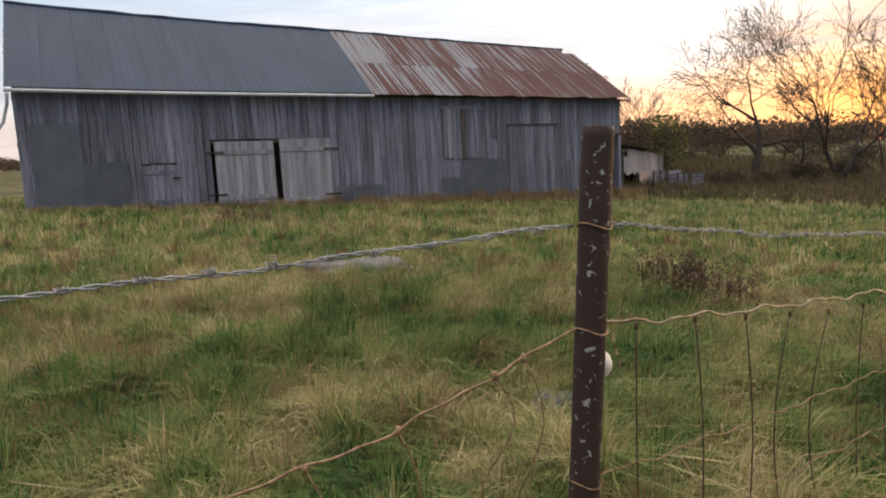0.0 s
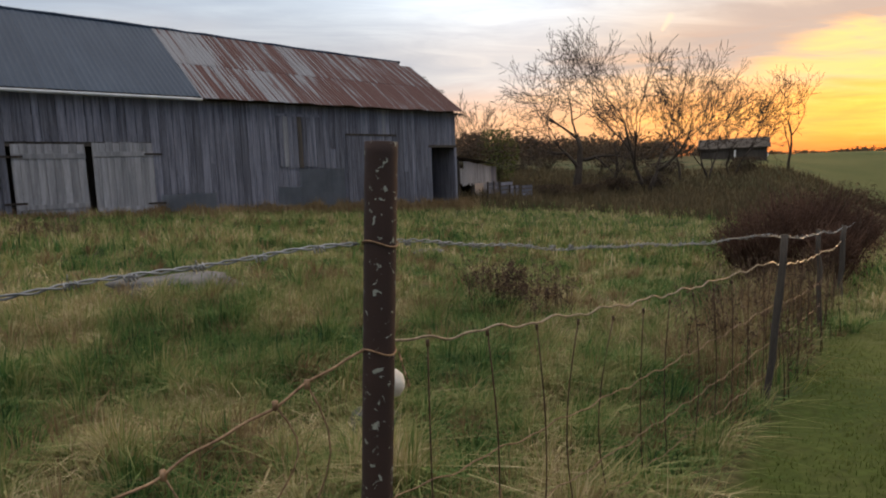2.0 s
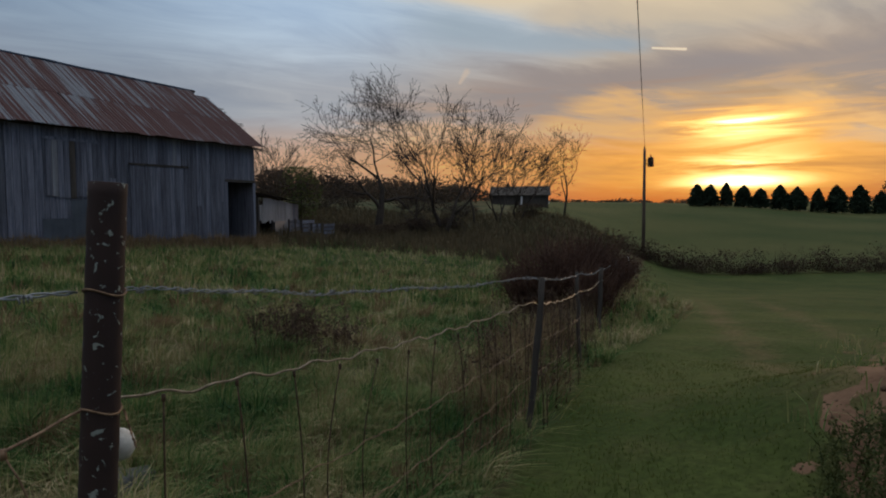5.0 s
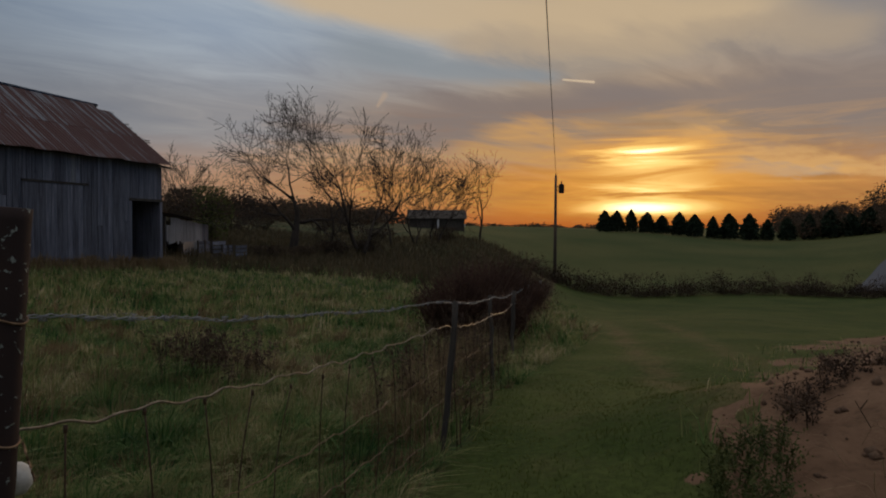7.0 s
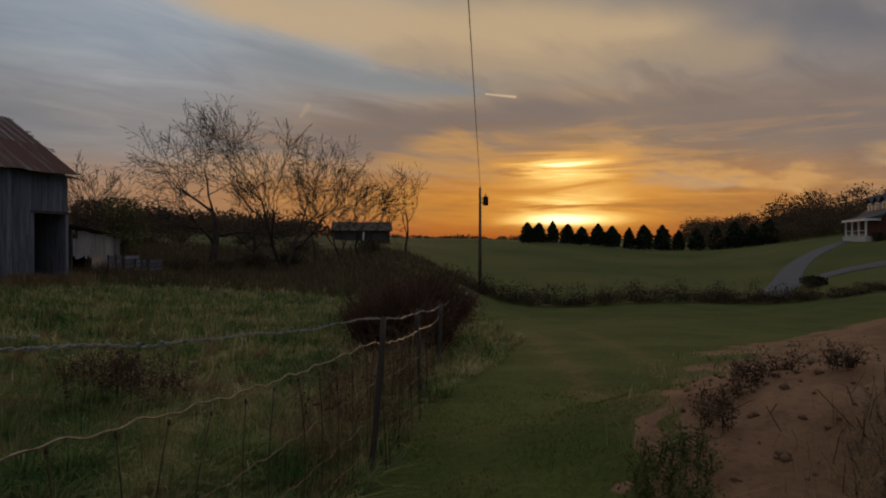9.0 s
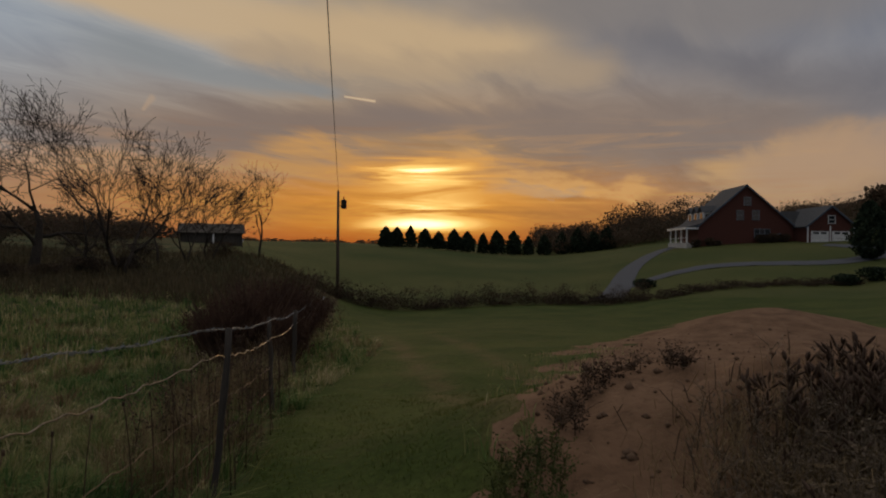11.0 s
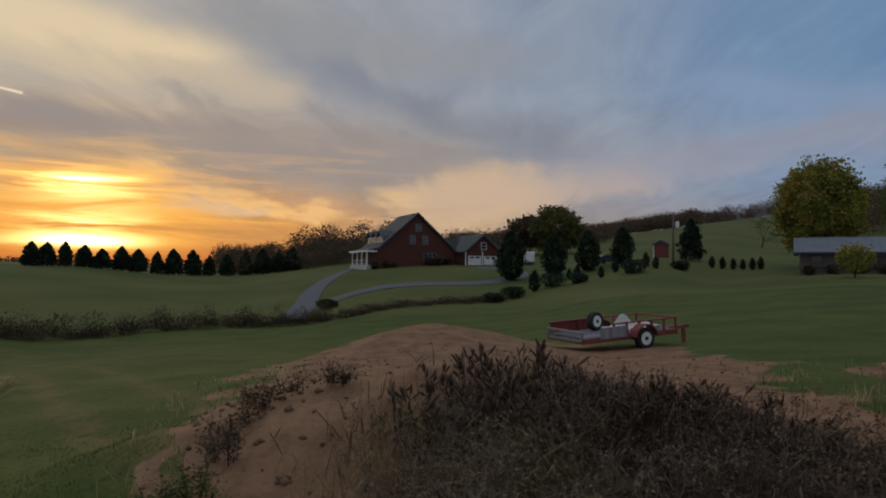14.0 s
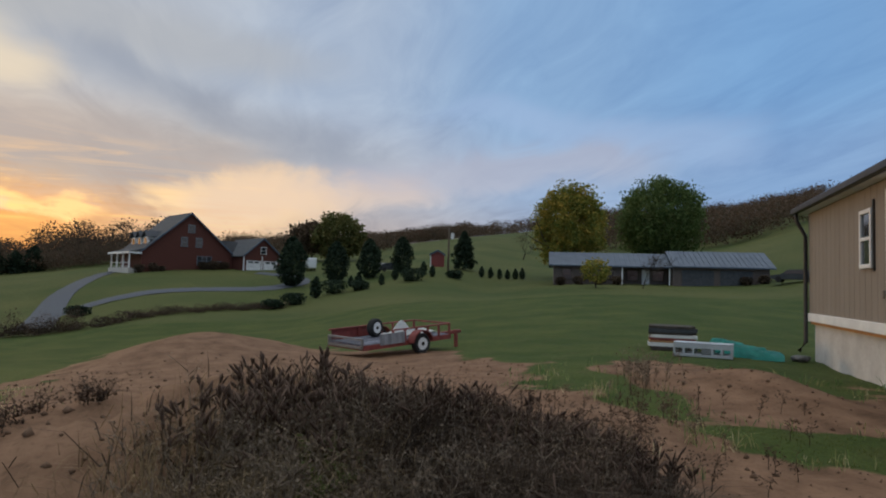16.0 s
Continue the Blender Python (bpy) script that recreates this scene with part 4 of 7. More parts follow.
def cone_tree(name, h, r, seed, label, category, n=2600, size=0.22, round_=0.0, group=""):
    """A dense evergreen built round a straight stem."""
    rng = np.random.RandomState(seed)
    t = rng.uniform(0.01, 1.0, n) ** (0.8 if round_ else 0.75)
    prof = np.sin(np.clip(t, 0, 1) ** 0.7 * math.pi * 0.98) ** 0.75 if round_ else np.clip(t / 0.05, 0, 1) * (1 - t ** 2.4) ** 0.8
    tiers = 1 + 0.10 * np.sin(t * 34 + rng.uniform(0, 1)) * (0 if round_ else 1)
    a = rng.uniform(0, math.tau, n)
    lump = 1 + 0.16 * np.sin(a * 3 + t * 9) + 0.12 * np.sin(a * 7 - t * 21)
    rr = r * prof * tiers * lump * rng.uniform(0.55, 1.05, n)
    pts = np.stack([rr * np.cos(a), rr * np.sin(a), t * h], -1)
    ob = empty(name, Matrix(), label, category, group)
    part("trunk", tube_mesh("trunk", [[((0, 0, -0.3), 0.10), ((0, 0, h * 0.6), 0.06), ((0, 0, h * 0.97), 0.015)]], bark, 6), bark, ob)
    part("foliage", leaves_mesh("foliage", pts, size, needle_m, seed, 1.9, 0.3), needle_m, ob)
    return ob


def bush_points(n, seed, r, h):
    rng = np.random.RandomState(seed)
    a, t = rng.uniform(0, math.tau, n), rng.uniform(0, 1, n)
    rr = r * np.sqrt(rng.uniform(0, 1, n)) * (0.55 + 0.45 * np.sin(t * math.pi) + 0.2 * np.sin(a * 4 + seed))
    return np.stack([rr * np.cos(a), rr * np.sin(a), h * t ** 0.8], -1)


def bush(x, y, r, h, mat, seed, label, n=900, size=0.09, twigs=26, group="", stem=None):
    rng = random.Random(seed)
    b = empty("bush", pose(x, y, zat(x, y)), label, "bush", group)
    lines = []
    for _ in range(twigs):
        a, k = rng.uniform(0, math.tau), rng.uniform(0.3, 0.95)
        top = Vector((r * k * math.cos(a), r * k * math.sin(a), h * rng.uniform(0.7, 1.15)))
        mid = top * 0.5 + Vector((rng.gauss(0, 0.08), rng.gauss(0, 0.08), 0.05 * h))
        lines.append([((top.x * 0.12, top.y * 0.12, -0.1), 0.012), (mid, 0.008), (top, 0.003)])
    stem = stem or twig_m
    tagged(part("stem_mass", tube_mesh("stem_mass", lines, stem, 3), stem, b), kind="stuff")
    part("foliage", leaves_mesh("foliage", bush_points(n, seed, r, h), size, mat, seed), mat, b)
    return b


BARE = "bare autumn tree with forked limbs and fine twigs"
bare_tree(*at(22.7, 43)[:2], 9.3, 11, "old spreading bare tree with a few withered leaves", 1, 0.32, 5, 0.0, 70, 3, 0.14, 0.28, "", 0.0)
bare_tree(*at(28.6, 45)[:2], 11.8, 12, "tall bare tree with steep limbs beside a spreading one", 2, 0.22, 5, 0.0, 46, 3, 0.14, 0.34, "", 0.16)
bare_tree(*at(26.0, 47)[:2], 8.6, 21, "slender bare tree between two larger ones", 1, 0.14, 4, 0.0, 40, 3, 0.1, 0.38)
bare_tree(*at(31.2, 54)[:2], 8.6, 13, "thin bare young tree in a group", 1, 0.11, 4, 0.0, 25, 3, 0.2, 0.42, "young trees")
bare_tree(*at(33.4, 55)[:2], 8.3, 14, "thin bare young tree in a group", 2, 0.12, 4, 0.0, 25, 3, 0.2, 0.40, "young trees")
bare_tree(*at(35.2, 56)[:2], 7.6, 15, "thin bare young tree in a group", 2, 0.11, 4, 0.0, 25, 3, 0.2, 0.40, "young trees")
bare_tree(*at(39.1, 62)[:2], 9.0, 16, "single small bare tree on the field's edge", 1, 0.13, 4, 0.0, 44, 3, 0.0, 0.36)
bare_tree(*at(13.9, 50)[:2], 7.0, 17, BARE, 2, 0.11, 4, 0.0, 36, 3, 0.1, 0.38)
bare_tree(*at(12.9, 42)[:2], 4.6, 18, BARE, 2, 0.09, 4, 0.0, 44, 3, 0.5, 0.36)
bush(*at(15.9, 46)[:2], 1.7, 3.9, weed_green_m, 31, "loose olive-green shrub behind the lean-to", 1500, 0.11, 70)
bush(*at(13.4, 40)[:2], 1.2, 3.6, hedge_m, 32, "dark tangled shrub behind the barn's end", 1500, 0.09, 80)
for i, (az, d, r, h) in enumerate(((17.5, 60, 2.6, 1.8), (20, 66, 3.4, 2.2), (25, 70, 4.0, 2.3), (27, 64, 3.0, 1.6), (30, 60, 2.0, 1.1), (23.6, 40, 0.9, 0.7), (26, 42, 1.2, 1.0), (20.6, 38, 1.4, 0.8), (29, 47, 1.0, 1.0), (36, 58, 1.6, 1.2))):
    bush(*at(az, d)[:2], r, h, hedge_m, 40 + i, "dark tangled bush at the pasture's edge", 1800, 0.05 + 0.022 * h, 90, "bushes beyond the pasture")
# rust-coloured shrub that swallows the fence
for i, (az, d, r, h) in enumerate(((37.6, 12.0, 0.8, 1.5), (39.8, 12.5, 0.9, 1.8), (41.2, 14.0, 1.0, 2.0), (42.4, 16.5, 1.1, 1.9), (43.4, 19.5, 1.1, 1.7), (36.4, 13.5, 0.8, 1.2), (42.4, 12.0, 0.6, 1.2), (43.9, 23.0, 1.1, 1.5), (43.0, 14.0, 0.7, 1.4), (44.2, 26.5, 1.2, 1.4), (38.6, 15.0, 1.0, 1.5), (40.8, 17.5, 1.0, 1.6))):
    bush(*at(az, d)[:2], r, h * 0.80, shrub_m, 60 + i, "rust-brown bare shrub grown through the wire fence", 1700, 0.026, 210, "shrubs along the fence", shrub_m)
leafy_tree(*at(113.1, 97)[:2], 14.3, 4.9, yellow_m, 71, "tall tree with yellowing green leaves behind the low house", 26000, 0.24, 0.04)
leafy_tree(*at(120.7, 108)[:2], 15.2, 6.2, green_m, 72, "broad dark green tree behind the low house", 26000, 0.27, 0.06)
leafy_tree(*at(92.6, 145)[:2], 10.8, 5.4, olive_m, 73, "dark yellow-green tree behind the cypress row", 9000, 0.40, 0.05)
leafy_tree(*at(90.3, 150)[:2], 9.0, 5.0, autumn_m, 74, "russet autumn tree beyond the garage", 4000, 0.5)
leafy_tree(*at(115.3, 72)[:2], 3.2, 1.5, yellow_m, 75, "small yellow-leaved tree before the low house", 1600, 0.16)
bare_tree(*at(119.2, 74)[:2], 4.2, 76, "small pale bare tree before the low house", 1, 0.07, 4, 0.0, 46, 3, 0.4, 0.33)
bare_tree(*at(109.1, 150)[:2], 8.0, 77, "lone ragged tree on the green hill", 1, 0.15, 4, 0.0, 50, 3, 0.8, 0.4)
# cypresses in a row, cut from one pattern
tree_a = cone_tree("cypress_tree", 6.9, 2.0, 81, "dense dark egg-shaped cypress in a row", "tree", 3400, 0.26, 1.0, "cypress row")
tree_a.matrix_world = pose(*at(88.7, 92))
for az, d, s in ((92.5, 95, 0.88), (95.4, 97, 0.86), (98.3, 98, 0.80)):
    copy_thing(tree_a, pose(*at(az, d), 0, 0, az * 40) @ Matrix.Scale(s, 4))
cone_tree("evergreen_tree", 6.2, 1.7, 82, "dark ragged evergreen beside a red shed", "tree", 2600, 0.30).matrix_world = pose(*at(103.8, 105))
# spruces along the far field's crest
spruce = cone_tree("cedar_tree", 4.2, 1.5, 83, "dark ragged cedar against the sunset on the field's crest", "tree", 3200, 0.26, 0.0, "cedar row")
spruce.matrix_world = pose(*at(49.9, 135))
rng = random.Random(3)
for i, az in enumerate((50.9, 52.1, 53.4, 54.6, 56.0, 57.2, 58.6, 59.8, 61.3, 62.6, 64.0, 65.5, 66.9, 68.2, 69.4)):
    copy_thing(spruce, pose(*at(az, 136 + i * 1.4), 0, 0, rng.uniform(0, 360)) @ Matrix.Diagonal((rng.uniform(0.80, 1.30), rng.uniform(0.80, 1.30), rng.uniform(0.8, 1.12) * (1 + 0.02 * i), 1)))
# young evergreens and bushes below the cypresses
sapling = cone_tree("young_evergreen", 1.6, 0.42, 84, "small clipped evergreen in a planted row", "shrub", 500, 0.13, 1.0, "young evergreens")
sapling.matrix_world = pose(*at(105.4, 98))
for az, d, s in ((106.2, 98, 1.0), (107.0, 98, 0.95), (107.7, 98, 0.9), (108.4, 98, 1.0), (109.0, 98, 1.05), (96.5, 84, 0.9), (97.7, 88, 1.1), (98.8, 86, 0.9), (100.2, 90, 1.2), (90.8, 80, 1.6), (93.8, 88, 0.9), (94.5, 84, 1.3), (101.0, 88, 1.0)):
    copy_thing(sapling, pose(*at(az, d), 0, 0, az * 31) @ Matrix.Scale(s, 4))
for i, (az, d, r, h) in enumerate(((89.0, 76, 1.4, 1.3), (92.4, 82, 1.6, 1.7), (94.6, 82, 1.3, 1.2), (99.2, 84, 1.7, 1.7), (87.2, 73, 1.2, 1.0), (103.0, 90, 1.2, 1.1), (72.5, 73, 1.2, 1.0))):
    bush(*at(az, d)[:2], r, h, needle_m, 90 + i, "low dark bush at the lawn's far edge", 700, 0.20, group="bushes below the cypresses")


def scatter(name, mat, spots, leaves, label, category, seed):
    """Woods and hedges: many crowns in one mass. Each spot is x, y, radius, height."""
    rng = np.random.RandomState(seed)
    s = np.array(spots, float)
    z = height(s[:, 0], s[:, 1])
    k = np.repeat(np.arange(len(s)), leaves)
    d = rng.normal(size=(len(k), 3))
    d /= np.linalg.norm(d, axis=1)[:, None]
    d *= rng.uniform(0.5, 1.0, (len(k), 1))
    p = np.stack([s[k, 0] + d[:, 0] * s[k, 2], s[k, 1] + d[:, 1] * s[k, 2], z[k] + s[k, 3] * (0.52 + 0.48 * d[:, 2])], -1)
    size = (s[k, 2] * (0.085 if leaves > 200 else 0.20 if leaves > 50 else 0.26))[:, None]
    a, b = rng.normal(size=(len(k), 3)), rng.normal(size=(len(k), 3))
    v = np.stack([p + a * size * 0.5, p + b * size * 0.5, p - (a + b) * size * 0.4], 1).reshape(-1, 3)
    ob = new(name, mesh_of(name, v.tolist(), np.arange(len(v)).reshape(-1, 3).tolist(), mat, False))
    return tagged(ob, label, category, kind="stuff")


def ring(rng, n, az0, az1, d0, d1, r0, r1, h0, h1):
    out = []
    for _ in range(n):
        a, d = radians(rng.uniform(az0, az1)), rng.uniform(d0, d1)
        out.append((d * math.sin(a), d * math.cos(a), rng.uniform(r0, r1), rng.uniform(h0, h1)))
    return out


rng = random.Random(17)
scatter("ridge_woods", autumn_m, ring(rng, 520, 84, 112, 330, 440, 3.0, 5, 6, 9) + ring(rng, 420, 112, 150, 280, 380, 3.5, 5, 6, 9) + ring(rng, 520, 113, 150, 165, 280, 3.0, 5.0, 6, 10) + ring(rng, 260, 83, 97, 190, 330, 3.0, 5.0, 5, 8) + ring(rng, 170, 97, 104.5, 262, 340, 3.0, 5.0, 5, 8), 230, "dark autumn woods along the ridge", "woods", 1)
scatter("far_woods", autumn_m, ring(rng, 130, 63, 80, 165, 200, 2.5, 4.5, 4, 8) + ring(rng, 40, 69.5, 79, 168, 200, 2.5, 4.5, 9, 12) + ring(rng, 60, 65, 78, 150, 165, 2, 3, 3, 6), 420, "bare brown woods beyond the spruces", "woods", 2)
scatter("pasture_woods", autumn_m, ring(rng, 150, -46, 36, 95, 160, 2.5, 5, 1.2, 2.6) + ring(rng, 60, 12, 30.5, 92, 120, 2.5, 5, 1.8, 4.6), 260, "dark woods beyond the barn and pasture", "woods", 3)
scatter("horizon_woods", autumn_m, ring(rng, 300, -46, 84, 420, 900, 5, 9, 3, 6), 70, "faint distant woods on the horizon", "woods", 4)
line = [(41.5 + t * 17.5, 39.0 - t * 20.5) for t in np.linspace(-0.12, 1, 260)] + [(59 + t * 15.5, 18.5 - t * 16) for t in np.linspace(0, 1, 100)]
scatter("hedge", hedge_m, [(x + rng.gauss(0, 0.5), y + rng.gauss(0, 0.5), rng.uniform(0.4, 1.1), rng.choice((0.4, 0.8, 1.1, 1.6)) * rng.uniform(0.8, 1.3) * (1.15 if i < 260 else 0.5)) for i, (x, y) in enumerate(line)], 210, "dark brambly hedge at the lawn's far edge", "hedge", 5)


# Houses, poles, road and vehicles
def frame_on(ox, oy, oz, dx, dy):
    """A place whose x runs along (dx, dy) and whose y lies to the left of that."""
    return Matrix.Translation((ox, oy, oz)) @ Matrix.Rotation(math.atan2(dy, dx), 4, "Z")


def window(parent, x, z, w, h, y=-0.02, name="window", trim=None):
    """A sash window in a wall that faces -y: frame, sill and two panes."""
    t, trim = 0.09, trim or white_paint
    win = part(name, boxes(((x - w / 2 - t, y - 0.05, z), (x - w / 2, y, z + h)), ((x + w / 2, y - 0.05, z), (x + w / 2 + t, y, z + h)), ((x - w / 2 - t, y - 0.05, z + h), (x + w / 2 + t, y, z + h + t)), ((x - w / 2, y - 0.05, z + h / 2 - 0.03), (x + w / 2, y - 0.01, z + h / 2 + 0.03))), trim, parent)
    part("sill", boxes(((x - w / 2 - t - 0.03, y - 0.09, z - 0.07), (x + w / 2 + t + 0.03, y, z))), trim, win)
    for a, b in ((z, z + h / 2 - 0.03), (z + h / 2 + 0.03, z + h)):
        part("pane", boxes(((x - w / 2, y - 0.018, a), (x + w / 2, y - 0.005, b))), pane_m, win)
    return win


def gable_roof(parent, x0, x1, y0, y1, eave, peak, over=0.4, mat=None, thick=0.16, name="roof"):
    """Two slopes over a ridge that runs along y."""
    xm = (x0 + x1) / 2
    k = (peak - eave) / (xm - x0)
    out = [(x0 - over, eave - over * k), (xm, peak), (x1 + over, eave - over * k), (x1 + over, eave - over * k + thick), (xm, peak + thick), (x0 - over, eave - over * k + thick)]
    return part(name, prism(out, y0 - over, y1 + over), mat or shingle, parent)


def rake(parent, x0, x1, eave, peak, y, over=0.4, name="rake_board"):
    xm, k = (x0 + x1) / 2, (peak - eave) / ((x1 - x0) / 2)
    for s in (-1, 1):
        e = xm + s * ((x1 - x0) / 2 + over)
        ez = eave - over * k
        # White boards in grey roof tone: the dim side's shade is in the colour.
        part(name, prism([(xm, peak - 0.12), (xm, peak + 0.17), (e, ez + 0.17), (e, ez - 0.12)], y - over - 0.05, y - over + 0.02), roof_light, parent)


def build_brick_house():
    z = 2.55
    m = Matrix.Translation((109.95, 18.75, z)) @ Matrix.Rotation(math.atan2(-0.848, 0.53), 4, "Z")
    house = empty("brick_house", m, "red brick house with steep gable, dormers and double garage", "house")
    W, eave, peak, depth = 14.8, 3.0, 9.4, 9.5
    part("wall", prism([(-W / 2, -1.5), (W / 2, -1.5), (W / 2, eave), (0, peak), (-W / 2, eave)], 0, depth), brick_red, house)
    gable_roof(house, -W / 2, W / 2, 0, depth, eave, peak, 0.35)
    rake(house, -W / 2, W / 2, eave, peak, 0, 0.35)
    for x, zz, w, h in ((0.2, 6.3, 1.0, 1.2), (-0.9, 4.0, 0.95, 1.45), (1.5, 4.0, 0.95, 1.45), (1.7, 1.1, 0.7, 1.4), (2.5, 1.1, 0.7, 1.4), (3.3, 1.1, 0.7, 1.4), (5.0, 0.9, 0.6, 0.9)):
        window(house, x, zz, w, h, trim=tin_patch)
    # dormers on the slope towards the sunset
    for k in range(3):
        y = 2.0 + k * 2.7
        d = part("dormer", boxes(((-6.2, y - 0.9, 3.4), (-3.2, y + 0.9, 5.3))), white_paint, house, "white-sided dormer")
        out = [(y - 1.15, 5.2), (y, 6.2), (y + 1.15, 5.2), (y + 1.15, 5.32), (y, 6.34), (y - 1.15, 5.32)]
        bm = prism(out, -6.5, -2.4)
        bmesh.ops.transform(bm, verts=bm.verts, matrix=Matrix(((0, 1, 0, 0), (1, 0, 0, 0), (0, 0, 1, 0), (0, 0, 0, 1))))
        bmesh.ops.recalc_face_normals(bm, faces=bm.faces)
        part("dormer_roof", bm, shingle, d)
        part("dormer_pane", boxes(((-6.24, y - 0.45, 3.8), (-6.205, y + 0.45, 5.1))), pane_m, d)
        part("dormer_side_pane", boxes(((-5.9, y - 0.93, 4.0), (-5.5, y - 0.905, 4.9))), pane_m, d)
    # porch along the same side
    part("porch_roof", prism([(-W / 2 - 1.9, 2.55), (-W / 2 + 0.2, 3.15), (-W / 2 + 0.2, 3.35), (-W / 2 - 1.9, 2.75)], -0.3, depth), shingle, house)
    part("porch_fascia", boxes(((-W / 2 - 1.95, -0.35, 2.45), (-W / 2, -0.28, 2.75)), ((-W / 2 - 1.98, -0.3, 2.45), (-W / 2 - 1.9, depth, 2.75))), white_paint, house)
    part("porch_floor", boxes(((-W / 2 - 1.8, 0, -1.2), (-W / 2, depth, 0.3))), concrete, house)
    for k in range(4):
        part("porch_post", boxes(((-W / 2 - 1.75, 0.1 + k * 2.8, 0.3), (-W / 2 - 1.55, 0.3 + k * 2.8, 2.5))), white_paint, house)
    for k in range(3):
        part("porch_rail", boxes(((-W / 2 - 1.7, 0.3 + k * 2.8, 1.05), (-W / 2 - 1.62, 2.9 + k * 2.8, 1.13)), ((-W / 2 - 1.7, 0.3 + k * 2.8, 0.45), (-W / 2 - 1.62, 2.9 + k * 2.8, 0.52))), white_paint, house)
    # link and garage
    part("link_wall", boxes(((W / 2 - 0.2, 0.6, -1.5), (W / 2 + 1.4, 7.0, 3.0))), brick_red, house)
    bm = bmesh.new()
    vs = [bm.verts.new(p) for p in ((6.4, 0.2, 3.05), (10.8, 0.2, 3.05), (10.8, 4.2, 5.6), (6.4, 4.2, 5.6))]
    bm.faces.new(vs)
    bmesh.ops.solidify(bm, geom=bm.faces[:], thickness=0.15)
    part("link_roof", bm, shingle, house)
    g0, g1, gy = 7.5, 14.4, -3.8
    part("garage_wall", prism([(g0, -1.5), (g1, -1.5), (g1, 3.0), ((g0 + g1) / 2, 5.9), (g0, 3.0)], gy, 6.0), brick_red, house)
    gable_roof(house, g0, g1, gy, 6.0, 3.0, 5.9, 0.35, name="garage_roof")
    rake(house, g0, g1, 3.0, 5.9, gy, 0.35)
    window(house, (g0 + g1) / 2 + 0.1, 3.35, 0.9, 1.1, gy - 0.02)
    for x in (g0 + 0.5, g0 + 3.6):
        d = part("garage_door", boxes(*[((x, gy - 0.08, k * 0.54), (x + 2.6, gy - 0.03, k * 0.54 + 0.52)) for k in range(4)], bevel=0.01), white_paint, house, "white panelled garage door")
        for k in range(2):
            part("pane", boxes(((x + 0.35 + k * 1.1, gy - 0.095, 1.72), (x + 1.15 + k * 1.1, gy - 0.082, 2.02))), pane_m, d)
    for x in (g0 - 0.05, g0 + 3.25, g1 - 0.2):
        part("door_trim", boxes(((x, gy - 0.07, -0.2), (x + 0.2, gy - 0.01, 2.95))), white_paint, house)
    rng = random.Random(4)
    for i, (x, r, h) in enumerate(((-6.0, 0.7, 1.3), (-4.8, 0.6, 0.8), (2.0, 1.0, 1.3), (3.6, 1.1, 1.4), (5.4, 0.9, 1.2), (-8.0, 0.9, 1.2))):
        p = m @ Vector((x, -1.2, 0))
        bush(p.x, p.y, r, h, hedge_m, 120 + i, "rounded dark shrub by the brick house", 500, 0.18, 8, "shrubs by the brick house")


